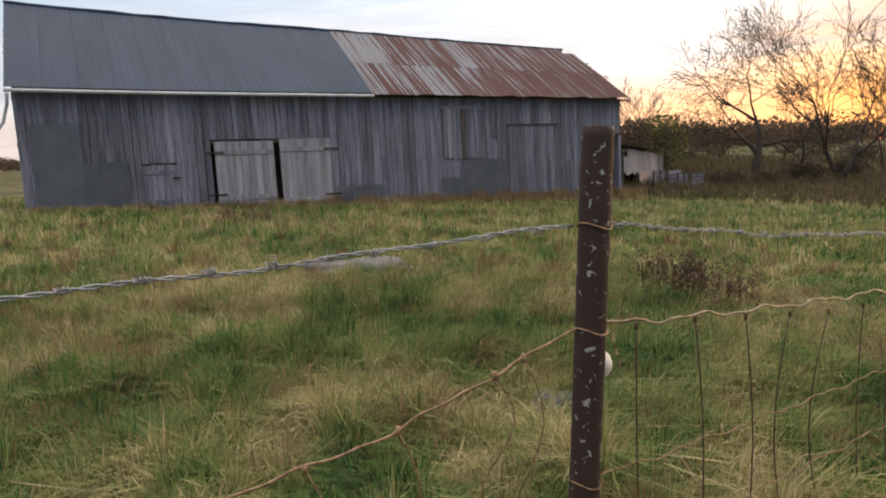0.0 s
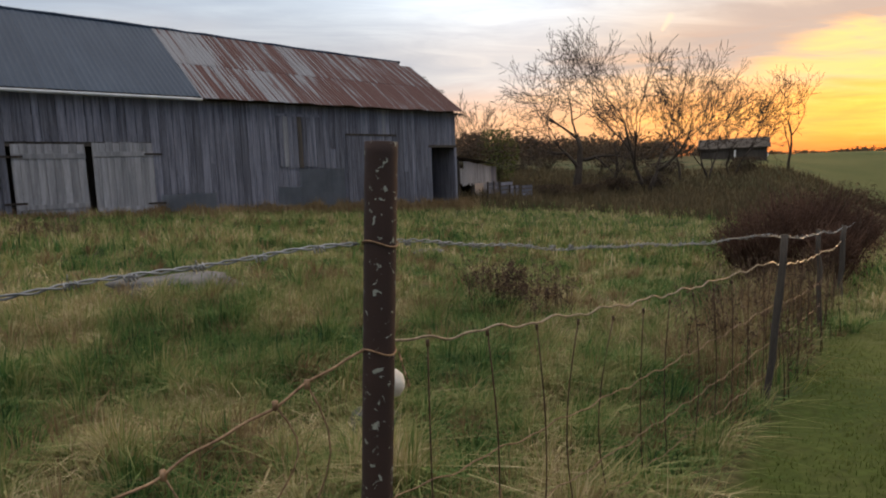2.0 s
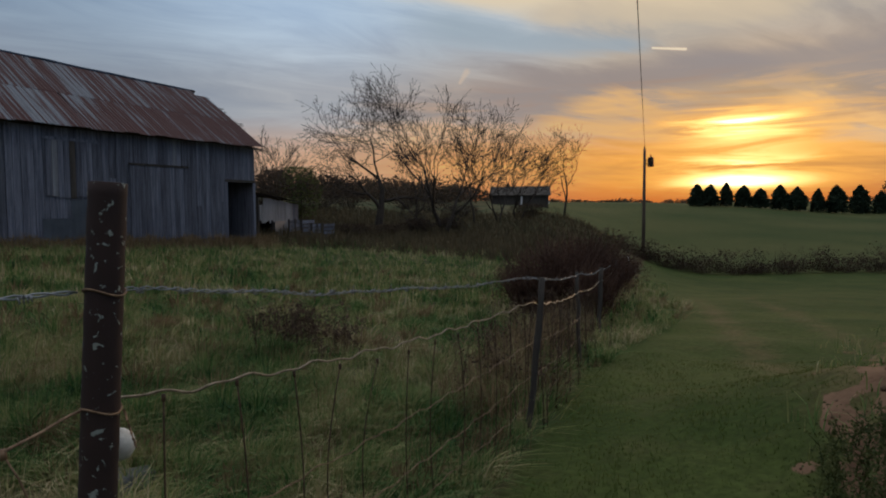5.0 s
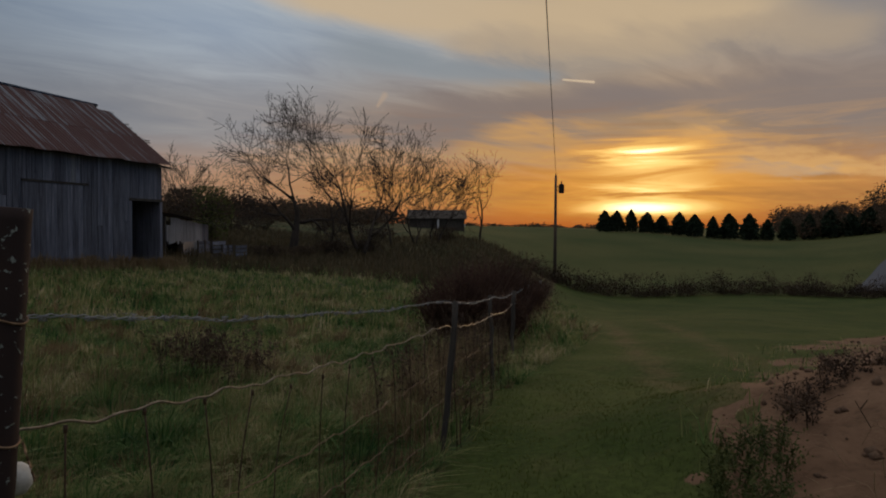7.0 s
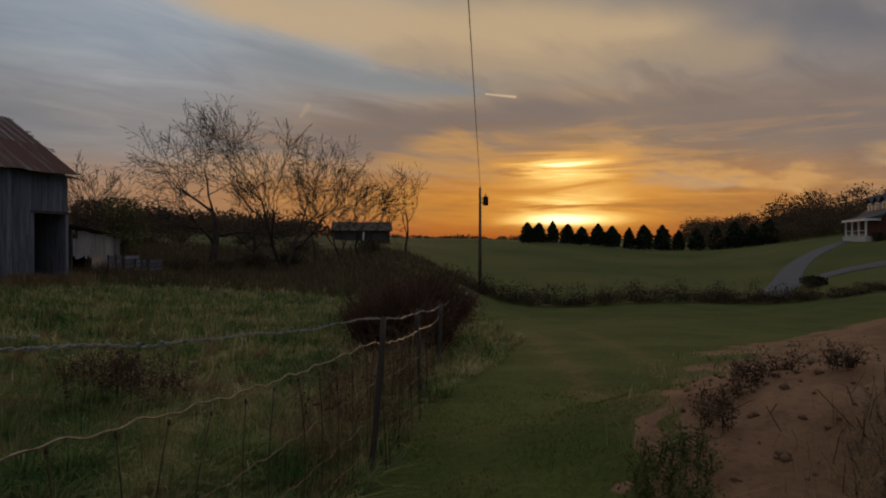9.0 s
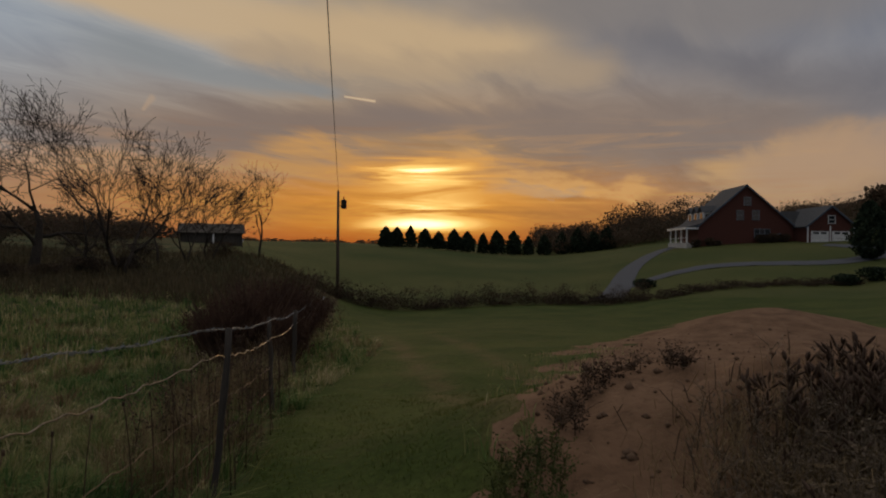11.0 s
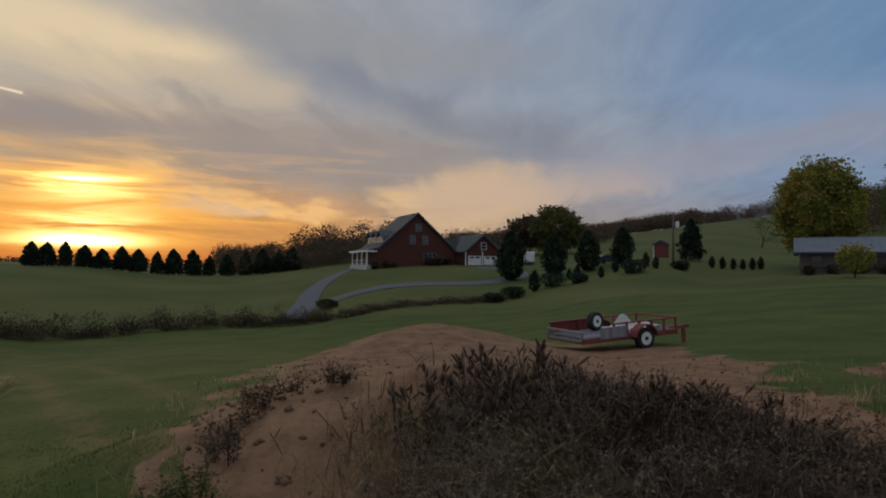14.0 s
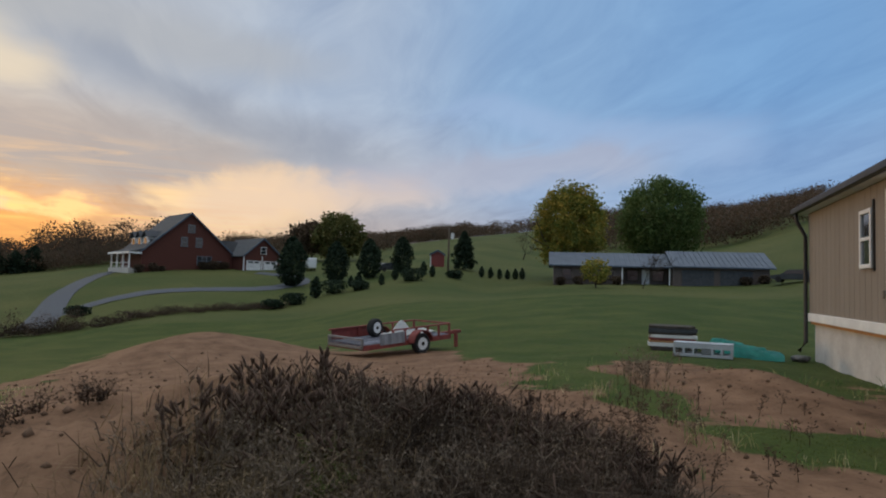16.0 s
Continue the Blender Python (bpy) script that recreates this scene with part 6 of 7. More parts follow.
def build_fence():
    steel_post()
    for i, (x, y) in enumerate(FENCE_AT[1:], 1):
        wooden_post(i, x, y, (6.5, -3, 2, 4, -2, 3, -1, 0)[i - 1], 1.12 if i < 8 else 1.2, 0.023 if i < 3 else 0.034, i == 8)
    z1 = zat(*FENCE_AT[0])
    left = [(0.25, 1.74), (-0.29, 1.60), (-0.60, 1.41), (-0.95, 1.16), (-1.7, 0.62), (-2.9, -0.2)]
    strand(run([1.335 - z1, 1.12, 1.10, 1.08]), 0.0022, galvanised, "barbed_wire", "slack galvanised barbed wire along the fence top", 0.14, seed=3)
    strand([(x, y, z) for (x, y), z in zip(left, (1.335, 1.300, 1.300, 1.298, 1.30, 1.31))], 0.0028, galvanised, "barbed_wire", "twisted galvanised barbed wire above the grass", 0.14, seed=4)
    tops = run([1.055 - z1, 0.94, 0.9], 0.05)
    strand(tops, 0.0042, bright_wire, "woven_wire", "kinked top strand of the woven fence, sunlight in its colour", 0.0, 0.008, 5)
    for h, s in (((0.61 - z1, 0.64, 0.6), 6), ((0.34 - z1, 0.40, 0.38), 7), ((0.10, 0.2, 0.18), 8)):
        strand(run(h, 0.03, 3), 0.0026, rust_wire, "woven_wire", "rusty lower strand of the woven fence", 0.0, 0.007, s)
    low = [(0.25, 1.74, 1.045), (0.10, 1.68, 0.99), (-0.24, 1.60, 0.83), (-0.5, 1.46, 0.78), (-0.95, 1.16, 0.74), (-1.7, 0.62, 0.8), (-2.9, -0.2, 0.9)]
    strand(low, 0.0042, rust_wire, "slack_wire", "slack rusty woven-wire strand hanging from the post", 0.0, 0.006, 9)
    # upright stays, tied at every strand
    stays = empty("woven_wire_stays", Matrix(), "bent rusty upright stays of the woven fence", "wire", "fence wires")
    rng = random.Random(12)
    for k in range(34):
        f = 0.05 + k * 0.0835
        i, g = int(f), f - int(f)
        (x0, y0), (x1, y1) = FENCE_AT[i], FENCE_AT[i + 1]
        x, y = x0 + (x1 - x0) * g, y0 + (y1 - y0) * g
        z = zat(x, y)
        t = (1.045 - z1) + (0.94 - 1.045 + z1) * g if i == 0 else 0.92
        t -= 0.28 * g * (1 - g)
        bow = rng.uniform(-0.10, 0.10)
        line = [((x + bow * math.sin(math.pi * s), y + bow * 0.6 * math.sin(math.pi * s), z + t * (1 - s)), 0.0027) for s in np.linspace(0, 1.02, 9)]
        knot = [((x, y, z + t + 0.008), 0.006), ((x, y, z + t - 0.012), 0.006)]
        part("stay", tube_mesh("stay", [line, knot], stay_m, 5), stay_m, stays)
    for x, y, z, drop in ((0.10, 1.68, 0.99, 0.5), (-0.24, 1.60, 0.83, 0.5), (-0.46, 1.48, 0.785, 0.4), (0.02, 1.66, 0.95, 0.35)):
        line = [((x + 0.05 * math.sin(k * 0.6), y, z - drop * k / 8), 0.0026) for k in range(9)]
        part("stay", tube_mesh("stay", [line, [((x, y, z + 0.012), 0.008), ((x, y, z - 0.012), 0.008)]], rust_wire, 5), rust_wire, stays)


def rock(name, x, y, sx, sy, sz, seed, label, turn=0.0, sink=0.3):
    bm = bmesh.new()
    bmesh.ops.create_icosphere(bm, subdivisions=4, radius=1.0)
    for v in bm.verts:
        n = noise.noise(v.co * 1.3 + Vector((seed, 0, 0))) * 0.35 + noise.noise(v.co * 3.5 + Vector((0, seed, 0))) * 0.14
        v.co *= 1 + n
        v.co.z = max(min(v.co.z, 0.72 + 0.1 * n), -0.8)
        v.co = Vector((v.co.x * sx, v.co.y * sy, v.co.z * sz))
    me = bpy.data.meshes.new(name)
    bm.to_mesh(me)
    bm.free()
    me.materials.append(stone_grey)
    me.polygons.foreach_set("use_smooth", [True] * len(me.polygons))
    ob = new(name, me)
    ob.matrix_world = pose(x, y, zat(x, y) + sz * (0.8 - sink), 0, 0, turn)
    return tagged(ob, label, "stone")


def build_trailer():
    z = zat(16.8, -2.6)
    m = frame_on(15.75, -0.85, z, 0.515, -0.857) @ pose(2.55, 0, 0, 0, -4) @ pose(-1.75, 0.2, 0)
    t = empty("utility_trailer", m, "rusty red flat utility trailer with low side rails", "trailer")
    L, W, deck = 2.95, 1.5, 0.36
    for k in range(9):
        part("deck_board", boxes(((0.05, 0.03 + k * W / 9, deck), (L - 0.05, 0.03 + (k + 1) * W / 9 - 0.012, deck + 0.04)), bevel=0.004), wood_grey, t)
    part("frame", boxes(((0, -0.03, deck - 0.1), (L, 0.03, deck + 0.02)), ((0, W - 0.03, deck - 0.1), (L, W + 0.03, deck + 0.02)), ((0, 0, deck - 0.1), (0.07, W, deck)), ((L - 0.07, 0, deck - 0.1), (L, W, deck)), ((1.5, 0, deck - 0.12), (1.6, W, deck - 0.02))), red_paint, t)
    for yy in (0.0, W):
        part("top_rail", boxes(((0.0 if yy else 0.9, yy - 0.025, deck + 0.30), (L, yy + 0.025, deck + 0.34)), bevel=0.008), red_paint, t)
        for k in range(6):
            x = 0.95 + k * (L - 0.98) / 5
            part("rail_post", boxes(((x - 0.025, yy - 0.022, deck), (x + 0.025, yy + 0.022, deck + 0.31))), red_paint, t)
    part("front_rail", boxes(((L - 0.05, 0, deck + 0.30), (L, W, deck + 0.34))), red_paint, t)
    part("side_panel", boxes(((0.1, W + 0.03, deck), (1.8, W + 0.045, deck + 0.30))), red_paint, t)
    part("ramp_gate", boxes(((-0.04, 0.0, deck - 0.06), (0.02, 0.05, deck + 0.20)), ((-0.04, W - 0.05, deck - 0.06), (0.02, W, deck + 0.20)), ((-0.04, 0, deck + 0.16), (0.02, W, deck + 0.20)), ((-0.04, 0, deck - 0.06), (0.02, W, deck))), galvanised, t, "pale mesh tail ramp")
    for k in range(16):
        part("ramp_bar", boxes(((-0.02, 0.05 + k * W / 16, deck), (-0.005, 0.062 + k * W / 16, deck + 0.17))), galvanised, t)
    part("side_board", boxes(((0.5, -0.05, deck - 0.02), (1.3, -0.03, deck + 0.26)), bevel=0.004), wood_pale, t)
    part("tongue", boxes(((L, W / 2 - 0.6, deck - 0.1), (L + 0.1, W / 2 + 0.6, deck - 0.02)), ((L, W / 2 - 0.05, deck - 0.1), (L + 1.1, W / 2 + 0.05, deck - 0.01)), ((L + 0.9, W / 2 - 0.04, -0.17), (L + 0.98, W / 2 + 0.04, deck))), red_paint, t)
    for yy, s in ((-0.14, -1), (W + 0.14, 1)):
        wheel_at(t, (1.75, yy, 0.27), 0.27)
        arc = [(1.75 + r * math.cos(a), 0.27 + r * math.sin(a)) for r, rev in ((0.36, False), (0.33, True)) for a in (np.linspace(0.15, math.pi - 0.15, 13) if not rev else np.linspace(math.pi - 0.15, 0.15, 13))]
        part("fender", prism(arc, yy - 0.13, yy + 0.13), red_paint, t)
    w = empty("spare_tyre", m @ pose(1.2, 1.1, deck + 0.04 + 0.25, 0, 0, 12), "old tyre standing on the trailer deck", "tyre")
    wheel_at(w, (0, 0, 0), 0.25)
    # white sheet thrown over a load
    bm = bmesh.new()
    n = 26
    vs = [[bm.verts.new((0, 0, 0)) for _ in range(n)] for _ in range(n)]
    for i in range(n):
        for j in range(n):
            u, v = i / (n - 1), j / (n - 1)
            x, y = 1.6 * u, 1.0 * v
            peak = 0.42 * math.exp(-((u - 0.3) / 0.16) ** 2 - ((v - 0.5) / 0.3) ** 2) + 0.17 * math.exp(-((u - 0.72) / 0.2) ** 2 - ((v - 0.45) / 0.35) ** 2)
            crease = 0.035 * noise.noise(Vector((x * 5, y * 5, 0))) + 0.02 * noise.noise(Vector((x * 13, y * 9, 4)))
            vs[i][j].co = (x + crease, y + crease, max(0.008, peak + crease * 0.8 + 0.05))
    for i in range(n - 1):
        for j in range(n - 1):
            bm.faces.new((vs[i][j], vs[i + 1][j], vs[i + 1][j + 1], vs[i][j + 1]))
    bmesh.ops.solidify(bm, geom=bm.faces[:], thickness=-0.012)
    me = bpy.data.meshes.new("white_tarp")
    bm.to_mesh(me)
    bm.free()
    me.materials.append(white_paint)
    ob = new("white_tarp", me)
    ob.matrix_world = m @ pose(1.45, 0.35, deck + 0.045) @ Matrix.Scale(0.85, 4)
    tagged(ob, "crumpled white tarpaulin over a load on the trailer", "tarpaulin")


def wheel_at(parent, place, r):
    w = part("wheel", lathe([(r * 0.62, -0.085), (r * 0.9, -0.095), (r, -0.06), (r, 0.06), (r * 0.9, 0.095), (r * 0.62, 0.085)], 28, "Y"), rubber, parent, m=Matrix.Translation(place))
    part("rim", lathe([(r * 0.60, -0.088), (r * 0.56, -0.06), (r * 0.25, -0.075), (r * 0.2, 0.0), (r * 0.56, 0.06), (r * 0.60, 0.088)], 24, "Y"), white_paint, w, "white painted steel rim")
    part("hub", lathe([(r * 0.17, -0.11), (r * 0.2, -0.06), (r * 0.2, 0.06)], 12, "Y"), iron, w)


def build_stack():
    z = zat(14.6, -8.6)
    m = frame_on(14.90, -8.30, z, -0.5, -0.86)
    s = empty("lumber_stack", m, "low stack of mixed boards with dark boards on top", "lumber stack")
    rng = random.Random(6)
    for layer, (mat, n, hh) in enumerate(((wood_dark, 3, 0.10), (white_paint, 5, 0.10), (raw_wood, 6, 0.05), (red_paint, 4, 0.06), (white_paint, 5, 0.08), (wood_dark, 6, 0.05), (shingle, 5, 0.10), (wood_dark, 3, 0.07))):
        base = (0, 0.10, 0.20, 0.25, 0.31, 0.39, 0.44, 0.54)[layer]
        for k in range(n):
            a = k * 0.9 / n
            o = rng.uniform(-0.05, 0.06)
            part("board", boxes(((o, a, base), (1.02 + o * 2, a + 0.9 / n - 0.02, base + hh - 0.006)), bevel=0.006), mat, s)
    z = zat(12.9, -8.3)
    m = frame_on(13.28, -7.93, z, -0.62, -0.79)
    c = empty("plastic_crate", m, "white plastic crate frame lying on the grass", "crate")
    w, d, h = 1.2, 0.5, 0.30
    bars = [((0, 0, h - 0.12), (w, 0.03, h)), ((0, d - 0.03, h - 0.12), (w, d, h)), ((0, 0, 0), (w, 0.03, 0.07)), ((0, d - 0.03, 0), (w, d, 0.07)), ((0, 0, h - 0.03), (w, d, h))]
    part("body", boxes(*bars, bevel=0.008), gutter_white, c)
    for k in range(7):
        x = k * (w - 0.05) / 6
        part("web", boxes(((x, -0.004, 0.05), (x + (0.05 if k != 3 else 0.2), d + 0.004, h - 0.1)), bevel=0.004), gutter_white if k != 3 else galvanised, c)
    # teal tarpaulin over a heap
    bm = bmesh.new()
    n, k2 = 40, 18
    grid = [[None] * k2 for _ in range(n)]
    for i in range(n):
        for j in range(k2):
            u, v = i / (n - 1), j / (k2 - 1)
            hump = math.sin(math.pi * v) ** 0.7 * (0.36 * (1 - u) ** 0.8 * min(1, u * 9 + 0.45) + 0.10)
            x, y = 1.65 * u, 0.75 * (v - 0.5) * (1 + 0.3 * u)
            c2 = 0.06 * noise.noise(Vector((x * 3, y * 4, 2))) + 0.03 * noise.noise(Vector((x * 8, y * 9, 7)))
            grid[i][j] = bm.verts.new((x + c2, y + c2 * 0.6, max(0.0, hump + c2 * 0.9)))
    for i in range(n - 1):
        for j in range(k2 - 1):
            bm.faces.new((grid[i][j], grid[i + 1][j], grid[i + 1][j + 1], grid[i][j + 1]))
    bmesh.ops.solidify(bm, geom=bm.faces[:], thickness=-0.008)
    me = bpy.data.meshes.new("tarp")
    bm.to_mesh(me)
    bm.free()
    me.materials.append(teal)
    ob = new("tarp", me)
    ob.matrix_world = frame_on(14.00, -9.30, zat(13.6, -9.9), -0.62, -0.79) @ Matrix.Scale(0.95, 4)
    tagged(ob, "creased teal tarpaulin over a low heap", "tarpaulin")


build_fence()
rock("stone_slab", -1.45, 7.35, 0.66, 0.30, 0.15, 3.0, "flat lichened stone slab in the pasture", 12, 0.25)
rock("stone", 0.36, 3.45, 0.14, 0.11, 0.09, 9.0, "small grey stone in the grass", 30)
rock("stone", 2.1, 12.0, 0.30, 0.18, 0.12, 14.0, "grey stone lying in the pasture", 10)
rock("splash_stone", 12.75, -10.72, 0.30, 0.18, 0.11, 21.0, "pale flat stone under the downspout", -30)
build_trailer()
build_stack()


# Grass, weeds and clods, nearest the camera thickest
def blades(name, mat, xy, length, width, label, category, seed, bend=0.5, out=None):
    """Tapered, bent blades standing at the given places."""
    rng = np.random.RandomState(seed)
    n = len(xy)
    x, y = xy[:, 0], xy[:, 1]
    z = height(x, y) - 0.01
    L = length * rng.uniform(0.5, 1.35, n) * (1.0 + 0.45 * waves(x, y, 1.1, seed + 40) + 0.25 * waves(x, y, 0.4, seed + 50))
    L = np.maximum(L, length * 0.25)
    a = rng.uniform(0, math.tau, n)
    if out is not None:
        a = out
    lean = np.abs(rng.normal(0.25, bend, n)) * L
    dx, dy = np.cos(a), np.sin(a)
    w = width * rng.uniform(0.7, 1.3, n)
    b = a + rng.uniform(-1.2, 1.2, n) + math.pi / 2
    wx, wy = np.cos(b) * w / 2, np.sin(b) * w / 2
    base = np.stack([x, y, z], -1)
    side = np.stack([wx, wy, 0 * wx], -1)
    mid = base + np.stack([dx * lean * 0.3, dy * lean * 0.3, L * 0.55], -1)
    tip = base + np.stack([dx * lean, dy * lean, L * (1 - 0.25 * np.minimum(lean / L, 1.5))], -1)
    v = np.stack([base - side, base + side, mid + side * 0.8, mid - side * 0.8, tip], 1).reshape(-1, 3)
    k = np.arange(n)[:, None] * 5
    faces = (k + [[0, 1, 2, 3]]).tolist() + (k + [[3, 2, 4]]).tolist()
    return tagged(new(name, mesh_of(name, v.tolist(), faces, mat, False)), label, category, kind="stuff")


def sow(n, az0, az1, d0, d1, seed, power=1.0):
    rng = np.random.RandomState(seed)
    d = d0 + (d1 - d0) * rng.uniform(0, 1, n) ** power
    a = np.radians(rng.uniform(az0, az1, n))
    return np.stack([d * np.sin(a), d * np.cos(a)], -1)


def pasture_only(xy, edge=0.45):
    r = side_of(xy[:, 0], xy[:, 1], 0.3, 1.74, 23.5, 23.8)
    r2 = side_of(xy[:, 0], xy[:, 1], -2.9, -0.2, 0.3, 1.74)
    inside = BARN.inverted()
    bx = np.array([inside[0][0] * x + inside[0][1] * y + inside[0][3] for x, y in xy])
    by = np.array([inside[1][0] * x + inside[1][1] * y + inside[1][3] for x, y in xy])
    return xy[(np.minimum(r, r2 + 1.2) < edge) & ~((by > -0.1) & (bx > -0.2) & (bx < 23.2))]


def clumped(xy, seed, amount=0.35):
    keep = waves(xy[:, 0], xy[:, 1], 0.55, seed) + 0.6 * waves(xy[:, 0], xy[:, 1], 1.6, seed + 1)
    return xy[keep > -amount]


blades("pasture_grass_near", grass_m, clumped(pasture_only(sow(95000, -52, 62, 1.3, 5.5, 1, 0.8)), 5, 0.5), 0.13, 0.0062, "tufted green and straw pasture grass", "grass", 1, 1.6)
blades("pasture_grass_mid", grass_m, clumped(pasture_only(sow(90000, -48, 52, 5.0, 13.0, 2, 0.8)), 6, 0.4), 0.14, 0.010, "tufted green and straw pasture grass", "grass", 2, 0.9)
blades("pasture_grass_far", grass_m, clumped(pasture_only(sow(80000, -48, 48, 12.0, 34.0, 3, 0.8)), 7, 0.5), 0.22, 0.026, "rough pasture grass running up to the barn", "grass", 3, 0.5)


def tussocks(n, per, d0, d1, seed, length, width, mat, label, name):
    """Round tufts whose blades fall outwards."""
    c = pasture_only(sow(n, -48, 50, d0, d1, seed, 0.75))
    rng = np.random.RandomState(seed)
    k = np.repeat(np.arange(len(c)), per)
    a = rng.uniform(0, math.tau, len(k))
    r = np.abs(rng.normal(0, 1, len(k))) * rng.uniform(0.03, 0.09, len(c))[k]
    xy = c[k] + np.stack([r * np.cos(a), r * np.sin(a)], -1)
    blades(name, mat, xy, length, width, label, "grass", seed, 0.9, a)


tussocks(760, 80, 1.5, 7.0, 61, 0.23, 0.0066, grass_m, "thick green tufts in the pasture", "grass_tufts")
tussocks(520, 60, 1.6, 8.0, 62, 0.19, 0.006, straw_m, "pale dry tufts in the pasture", "dry_tufts")
tussocks(800, 40, 7.0, 22.0, 63, 0.22, 0.016, grass_m, "thick green tufts farther off", "far_tufts")
tussocks(460, 40, 7.0, 24.0, 64, 0.21, 0.015, straw_m, "dry tufts farther off", "far_dry_tufts")
tall = pasture_only(sow(9000, -48, 48, 2.0, 26.0, 4, 0.9))
tall = tall[waves(tall[:, 0], tall[:, 1], 2.6, 31) > 0.25]
blades("dry_grass", straw_m, tall, 0.30, 0.007, "taller dry straw-coloured grass in patches", "grass", 4, 0.5)
wall_foot = np.array([BARN @ Vector((x, -abs(o) - 0.08, 0)) for x, o in zip(np.random.RandomState(5).uniform(-1, 23.5, 9000), np.random.RandomState(6).normal(0, 0.5, 9000))])[:, :2]
blades("barn_foot_grass", straw_m, wall_foot, 0.42, 0.018, "tall dry grass along the barn's foot", "grass", 5, 0.4)
far_rough = sow(26000, 8, 46, 30, 62, 8, 0.9)
far_rough = far_rough[side_of(far_rough[:, 0], far_rough[:, 1], 0.3, 1.74, 23.5, 23.8) < -1.5]
blades("rough_grass", rank_m, far_rough, 0.5, 0.05, "rank brown grass beyond the pasture", "grass", 6, 0.4)
rng = np.random.RandomState(9)
f = 0.10 + 0.9 * rng.uniform(0.0, 1.0, 16000) ** 1.2
line = np.stack([0.4 + f * 23.0, 1.8 + f * 22.2], -1) + rng.normal(0, 0.22, (16000, 2)) * (0.6 + f[:, None])
blades("fence_grass", straw_m, line, 0.42, 0.008, "rank dry grass along the fence line", "grass", 7, 0.4)
blades("fence_green", grass_m, line[::2] + 0.12, 0.30, 0.008, "green tufts along the fence line", "grass", 8, 0.6)
short = sow(120000, 8, 150, 1.2, 9.0, 10, 0.85)
short = short[(side_of(short[:, 0], short[:, 1], 0.3, 1.74, 23.5, 23.8) > 0.55) & (dirt_at(short[:, 0], short[:, 1]) < 0.35)]
blades("lawn_blades", lawn_m, short, 0.032, 0.005, "short mown lawn grass", "grass", 9, 0.6)
edge = sow(26000, 46, 140, 1.6, 13.0, 11, 0.8)
d = dirt_at(edge[:, 0], edge[:, 1])
edge = edge[(d > 0.1) & (d < 0.8) & (waves(edge[:, 0], edge[:, 1], 0.8, 13) > 0.0)]
blades("dirt_edge_grass", grass_m, edge, 0.14, 0.009, "ragged tufts round the bare soil", "grass", 10, 0.8)


def weeds(name, spots, h0, h1, label, seed, mat, leafs=16, size=0.022):
    """Dead upright weeds: stems with side twigs and shrivelled seed heads."""
    rng = random.Random(seed)
    lines, pts = [], []
    for x, y in spots:
        z, h = zat(x, y) - 0.02, rng.uniform(h0, h1)
        lx, ly = (max(-0.3, min(0.3, rng.gauss(0, 0.16))) * h for _ in range(2))
        stem = [Vector((x + lx * s * s, y + ly * s * s, z + h * s)) for s in (0, 0.35, 0.7, 1.0)]
        lines.append([(p, 0.005 * (1.15 - s)) for p, s in zip(stem, (0, 0.35, 0.7, 1.0))])
        for _ in range(5):
            s = rng.uniform(0.35, 0.95)
            q = Vector((x + lx * s * s, y + ly * s * s, z + h * s))
            t = q + Vector((rng.gauss(0, 0.06), rng.gauss(0, 0.06), rng.uniform(0.02, 0.10)))
            lines.append([(q, 0.0026), (t, 0.0012)])
            pts += [t + Vector((rng.gauss(0, 0.014), rng.gauss(0, 0.014), rng.gauss(0, 0.016))) for _ in range(leafs // 4)]
        for _ in range(leafs):
            s = rng.uniform(0.45, 1.03)
            pts.append(Vector((x + lx * s * s + rng.gauss(0, 0.02), y + ly * s * s + rng.gauss(0, 0.02), z + h * s)))
    ob = tagged(new(name), label, "weeds", kind="stuff")
    part("stems", tube_mesh("stems", lines, mat, 3), mat, ob)
    part("seed_heads", leaves_mesh("seed_heads", pts, size, mat, seed), mat, ob)


rng = random.Random(21)


def around(az0, az1, d0, d1, n):
    """Places seen from the end of the walk between two azimuths and distances."""
    out = []
    for _ in range(n):
        a, d = radians(rng.uniform(az0, az1)), rng.uniform(d0, d1)
        out.append((0.55 + d * math.sin(a), d * math.cos(a)))
    return out


def drift(az, saz, d, sd, n):
    """As around(), thinning out from a middle."""
    out = []
    for _ in range(n):
        a, r = radians(rng.gauss(az, saz)), max(2.5, rng.gauss(d, sd))
        out.append((0.55 + r * math.sin(a), r * math.cos(a)))
    return out


weeds("mound_weeds", drift(95, 4, 3.55, 0.3, 170) + drift(104, 5, 3.7, 0.4, 260) + drift(112, 4, 3.7, 0.4, 220), 0.08, 0.26, "dead brown weeds thick on the dirt mound", 22, weed_m, 10, 0.013)


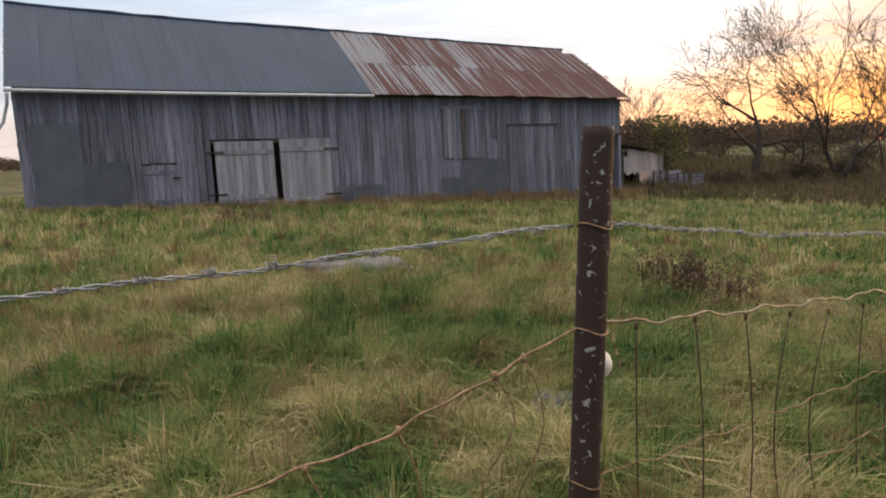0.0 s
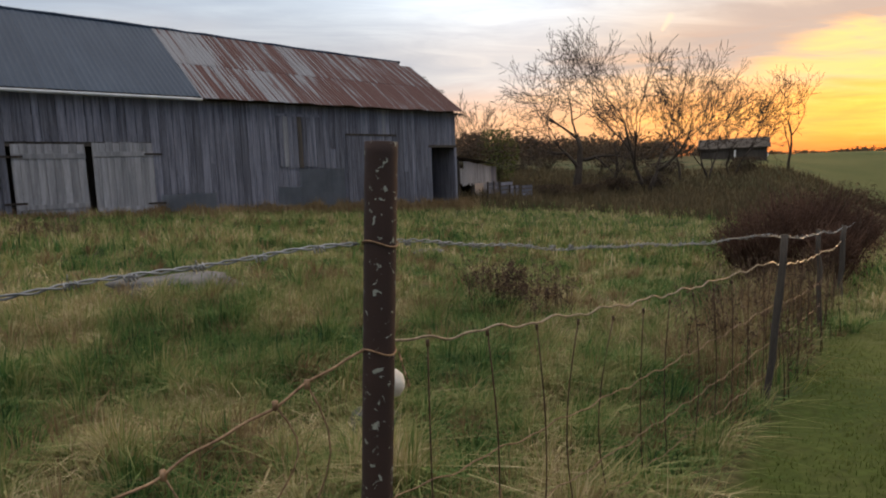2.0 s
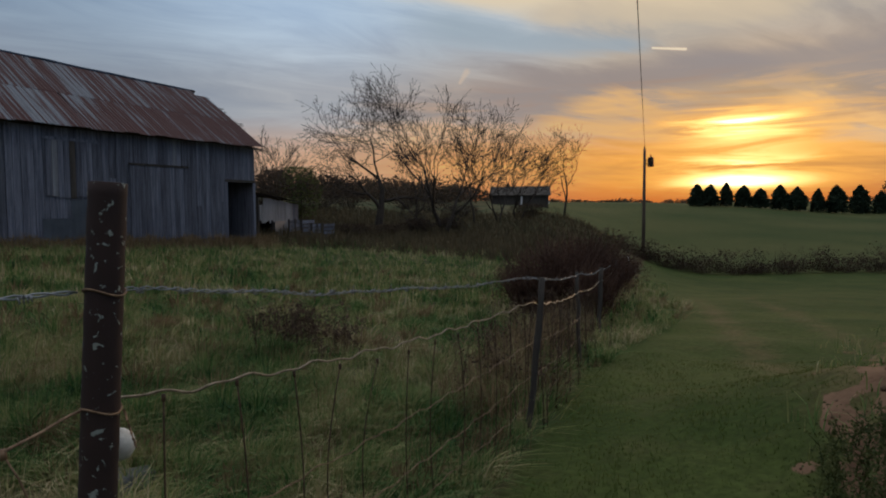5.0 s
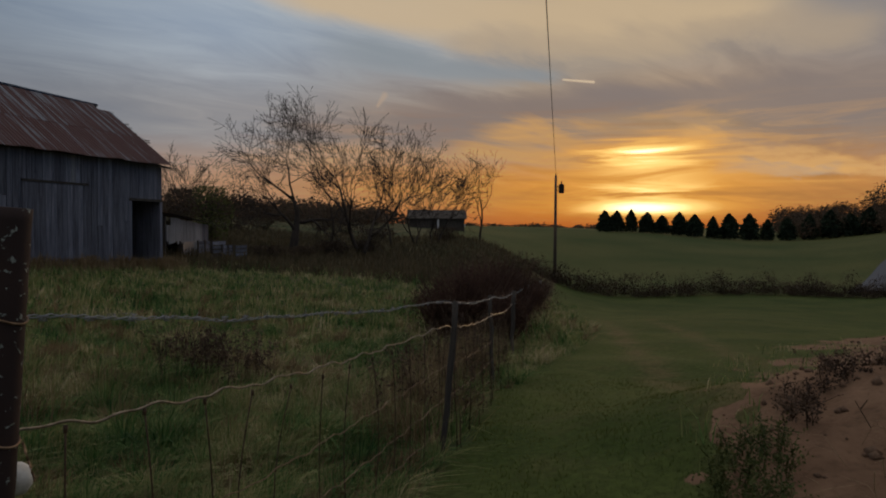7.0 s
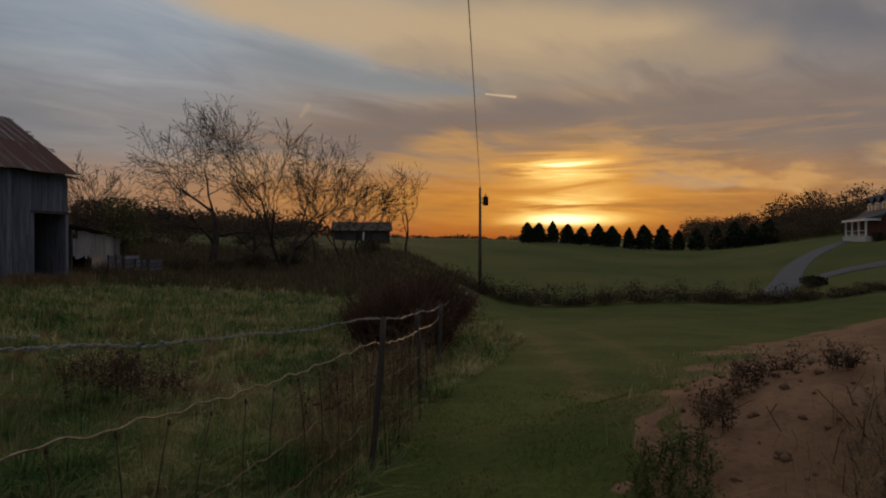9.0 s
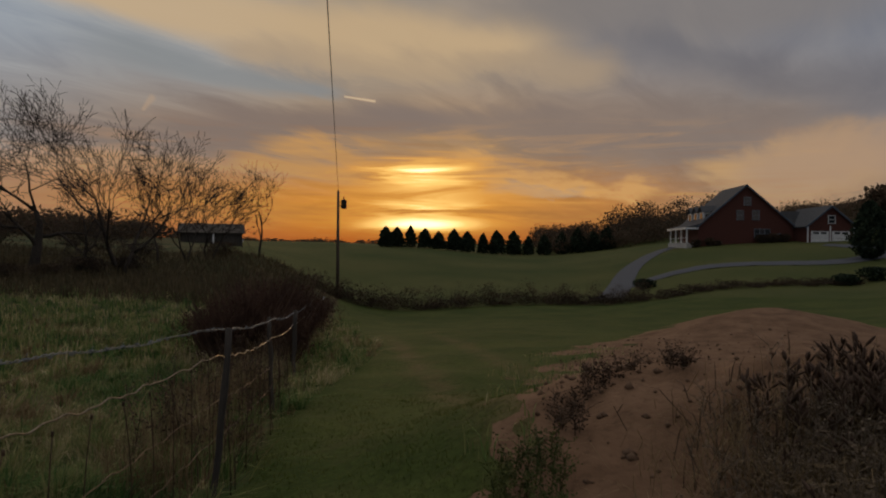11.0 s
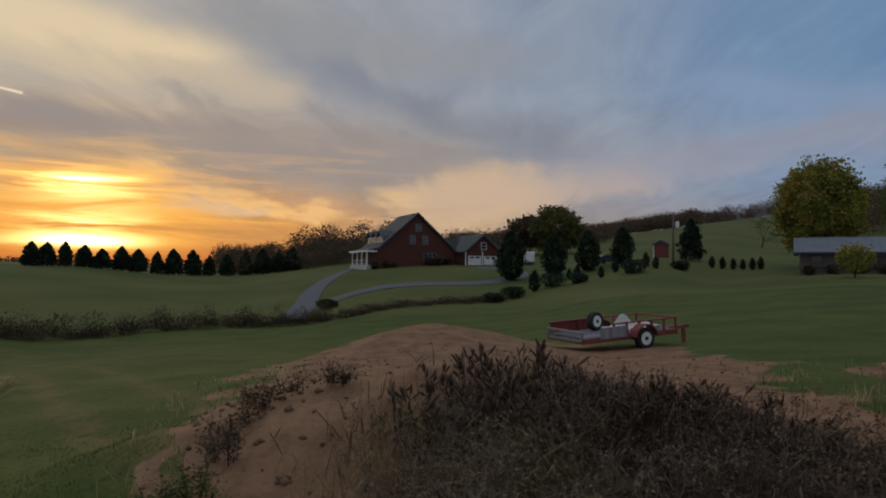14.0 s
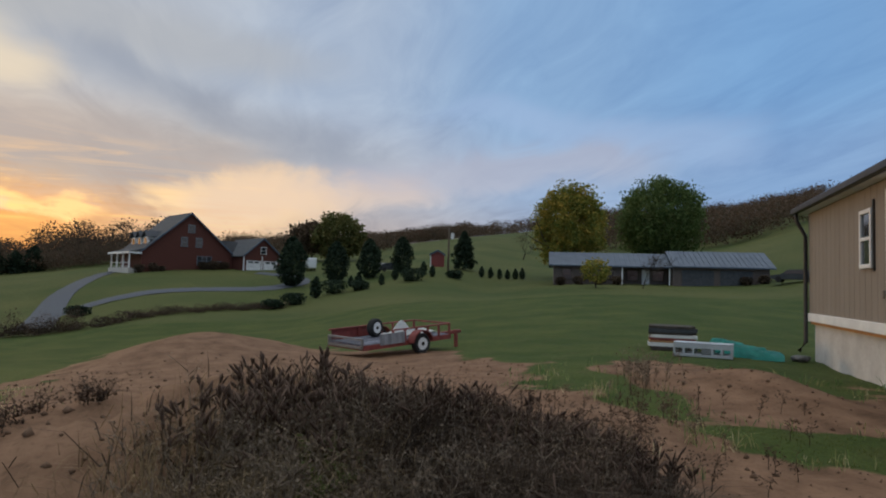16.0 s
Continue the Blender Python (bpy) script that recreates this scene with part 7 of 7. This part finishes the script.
def spikes(name, spots, h0, h1, label, seed):
    """Stiff dead stalks, forked near the top, each fork ending in a plump brown seed spike."""
    rng = random.Random(seed)
    stems, heads = [], []
    for x, y in spots:
        z, h = zat(x, y) - 0.02, rng.uniform(h0, h1)
        a, k = rng.uniform(0, math.tau), rng.uniform(0.0, 0.28) * h
        top = Vector((x + k * math.cos(a), y + k * math.sin(a), z + h))
        foot = Vector((x, y, z))
        stems.append([(foot, 0.005), (foot.lerp(top, 0.5) + Vector((0, 0, 0.03)), 0.004), (top, 0.003)])
        for j in range(rng.randint(3, 6)):
            q = foot.lerp(top, rng.uniform(0.5, 0.95)) if j else foot.lerp(top, 0.85)
            tip = q + Vector((rng.gauss(0, 0.12) * h, rng.gauss(0, 0.12) * h, h * rng.uniform(0.14, 0.30)))
            w = rng.uniform(0.018, 0.034) * h
            stems.append([(q, 0.003), (q.lerp(tip, 0.4), 0.002)])
            heads.append([(q.lerp(tip, 0.25), 0.003), (q.lerp(tip, 0.5), w), (q.lerp(tip, 0.8), w * 0.85), (tip, 0.002)])
    ob = tagged(new(name), label, "weeds", kind="stuff")
    part("stems", tube_mesh("stems", stems, weed_m, 3), weed_m, ob)
    part("seed_heads", tube_mesh("seed_heads", heads, spike_m, 5), spike_m, ob)


spikes("mound_crest_weeds", drift(86.5, 2.2, 3.75, 0.22, 90) + drift(91, 2.4, 3.8, 0.22, 100) + drift(83, 2.5, 3.5, 0.2, 24), 0.14, 0.36, "tall dead weeds with dark seed spikes on the mound's crest", 28)
spikes("mound_back_weeds", drift(98, 3, 3.75, 0.25, 90) + drift(106, 3.5, 4.0, 0.3, 130) + drift(114, 3, 3.9, 0.3, 80) + drift(120, 2.0, 4.0, 0.2, 34) + drift(117, 2.5, 3.5, 0.35, 80), 0.10, 0.31, "dead weeds with dark seed spikes behind the crest", 32)
spikes("mound_rim_spikes", drift(67, 1.2, 4.8, 0.12, 14) + drift(64, 1.1, 4.4, 0.15, 10) + drift(74, 0.5, 5.0, 0.08, 6), 0.05, 0.12, "low dead weeds on the mound's rim", 31)
weeds("pale_weeds", drift(99, 8, 3.4, 0.4, 420) + drift(86, 5, 3.2, 0.35, 220), 0.09, 0.30, "bleached dry stalks among the dead weeds", 29, twig_pale_m, 8, 0.010)
weeds("white_flower_weeds", drift(119.5, 1.2, 10.2, 0.5, 40), 0.2, 0.5, "thin weeds with small white seed heads", 30, twig_pale_m, 14, 0.018)
weeds("yard_weeds", around(112, 121, 3.4, 4.6, 70) + around(103, 122, 5.5, 8.5, 50) + around(118, 135, 5, 9, 30), 0.12, 0.32, "scattered dead brown weeds on bare soil", 23, weed_m, 26, 0.013)
weeds("mound_edge_weeds", around(66, 71, 4.5, 5.2, 22) + around(73, 75, 4.8, 5.1, 14) + around(63, 66, 3.9, 4.5, 16), 0.05, 0.13, "low brown weeds on the mound's rim", 24, weed_m, 22, 0.012)
weeds("green_weeds", around(90, 95, 3.0, 3.5, 26) + around(57, 64, 3.0, 3.8, 60), 0.08, 0.22, "yellow-green weeds among dead ones", 25, weed_green_m, 26, 0.011)
weeds("pasture_weeds", [(rng.gauss(2.2, 0.3), rng.gauss(6.6, 0.35)) for _ in range(70)] + [(rng.gauss(-5.2, 0.5), rng.gauss(14.0, 0.4)) for _ in range(50)], 0.25, 0.6, "clump of tall brown weeds in the pasture", 26, weed_m, 22, 0.016)
f_line = [(rng.gauss(2.9 + 6 * k, 0.3), rng.gauss(4.1 + 6.2 * k, 0.3)) for k in (rng.random() for _ in range(200))]
weeds("fence_weeds", f_line, 0.35, 0.85, "tall dry weeds standing in the fence", 27, weed_m, 14, 0.014)
straw_xy = np.array(drift(86, 6, 3.15, 0.45, 4200) + drift(100, 8, 3.3, 0.45, 2200))
litter_xy = np.array(drift(99, 8, 3.45, 0.45, 10000) + drift(109, 6, 3.4, 0.5, 9000) + drift(117, 3.5, 3.3, 0.45, 5000))
blades("mound_straw", straw_m, straw_xy, 0.22, 0.0045, "matted dry grass on the dirt mound", "grass", 12, 1.3)
blades("mound_litter", litter_m, litter_xy, 0.20, 0.007, "matted dead stalks on the dirt mound", "grass", 13, 1.3)


def clods():
    rng = np.random.RandomState(33)
    n = 2600
    xy = sow(n, 50, 140, 2.2, 15, 34, 0.9)
    xy = xy[dirt_at(xy[:, 0], xy[:, 1]) > 0.6]
    z = height(xy[:, 0], xy[:, 1])
    verts, faces = [], []
    base = np.array([(1, 0, 0), (-1, 0, 0), (0, 1, 0), (0, -1, 0), (0, 0, 1), (0, 0, -1)], float)
    tri = [(0, 2, 4), (2, 1, 4), (1, 3, 4), (3, 0, 4), (2, 0, 5), (1, 2, 5), (3, 1, 5), (0, 3, 5)]
    for (x, y), h in zip(xy, z):
        s = 0.012 + 0.03 * rng.rand() ** 3
        k = len(verts)
        verts += (base * s * rng.uniform(0.6, 1.3, (6, 3)) + [x, y, h + s * 0.2]).tolist()
        faces += [tuple(k + i for i in t) for t in tri]
    tagged(new("clods", mesh_of("clods", verts, faces, soil_m, True)), "small clods of reddish soil", "soil", kind="stuff")


clods()
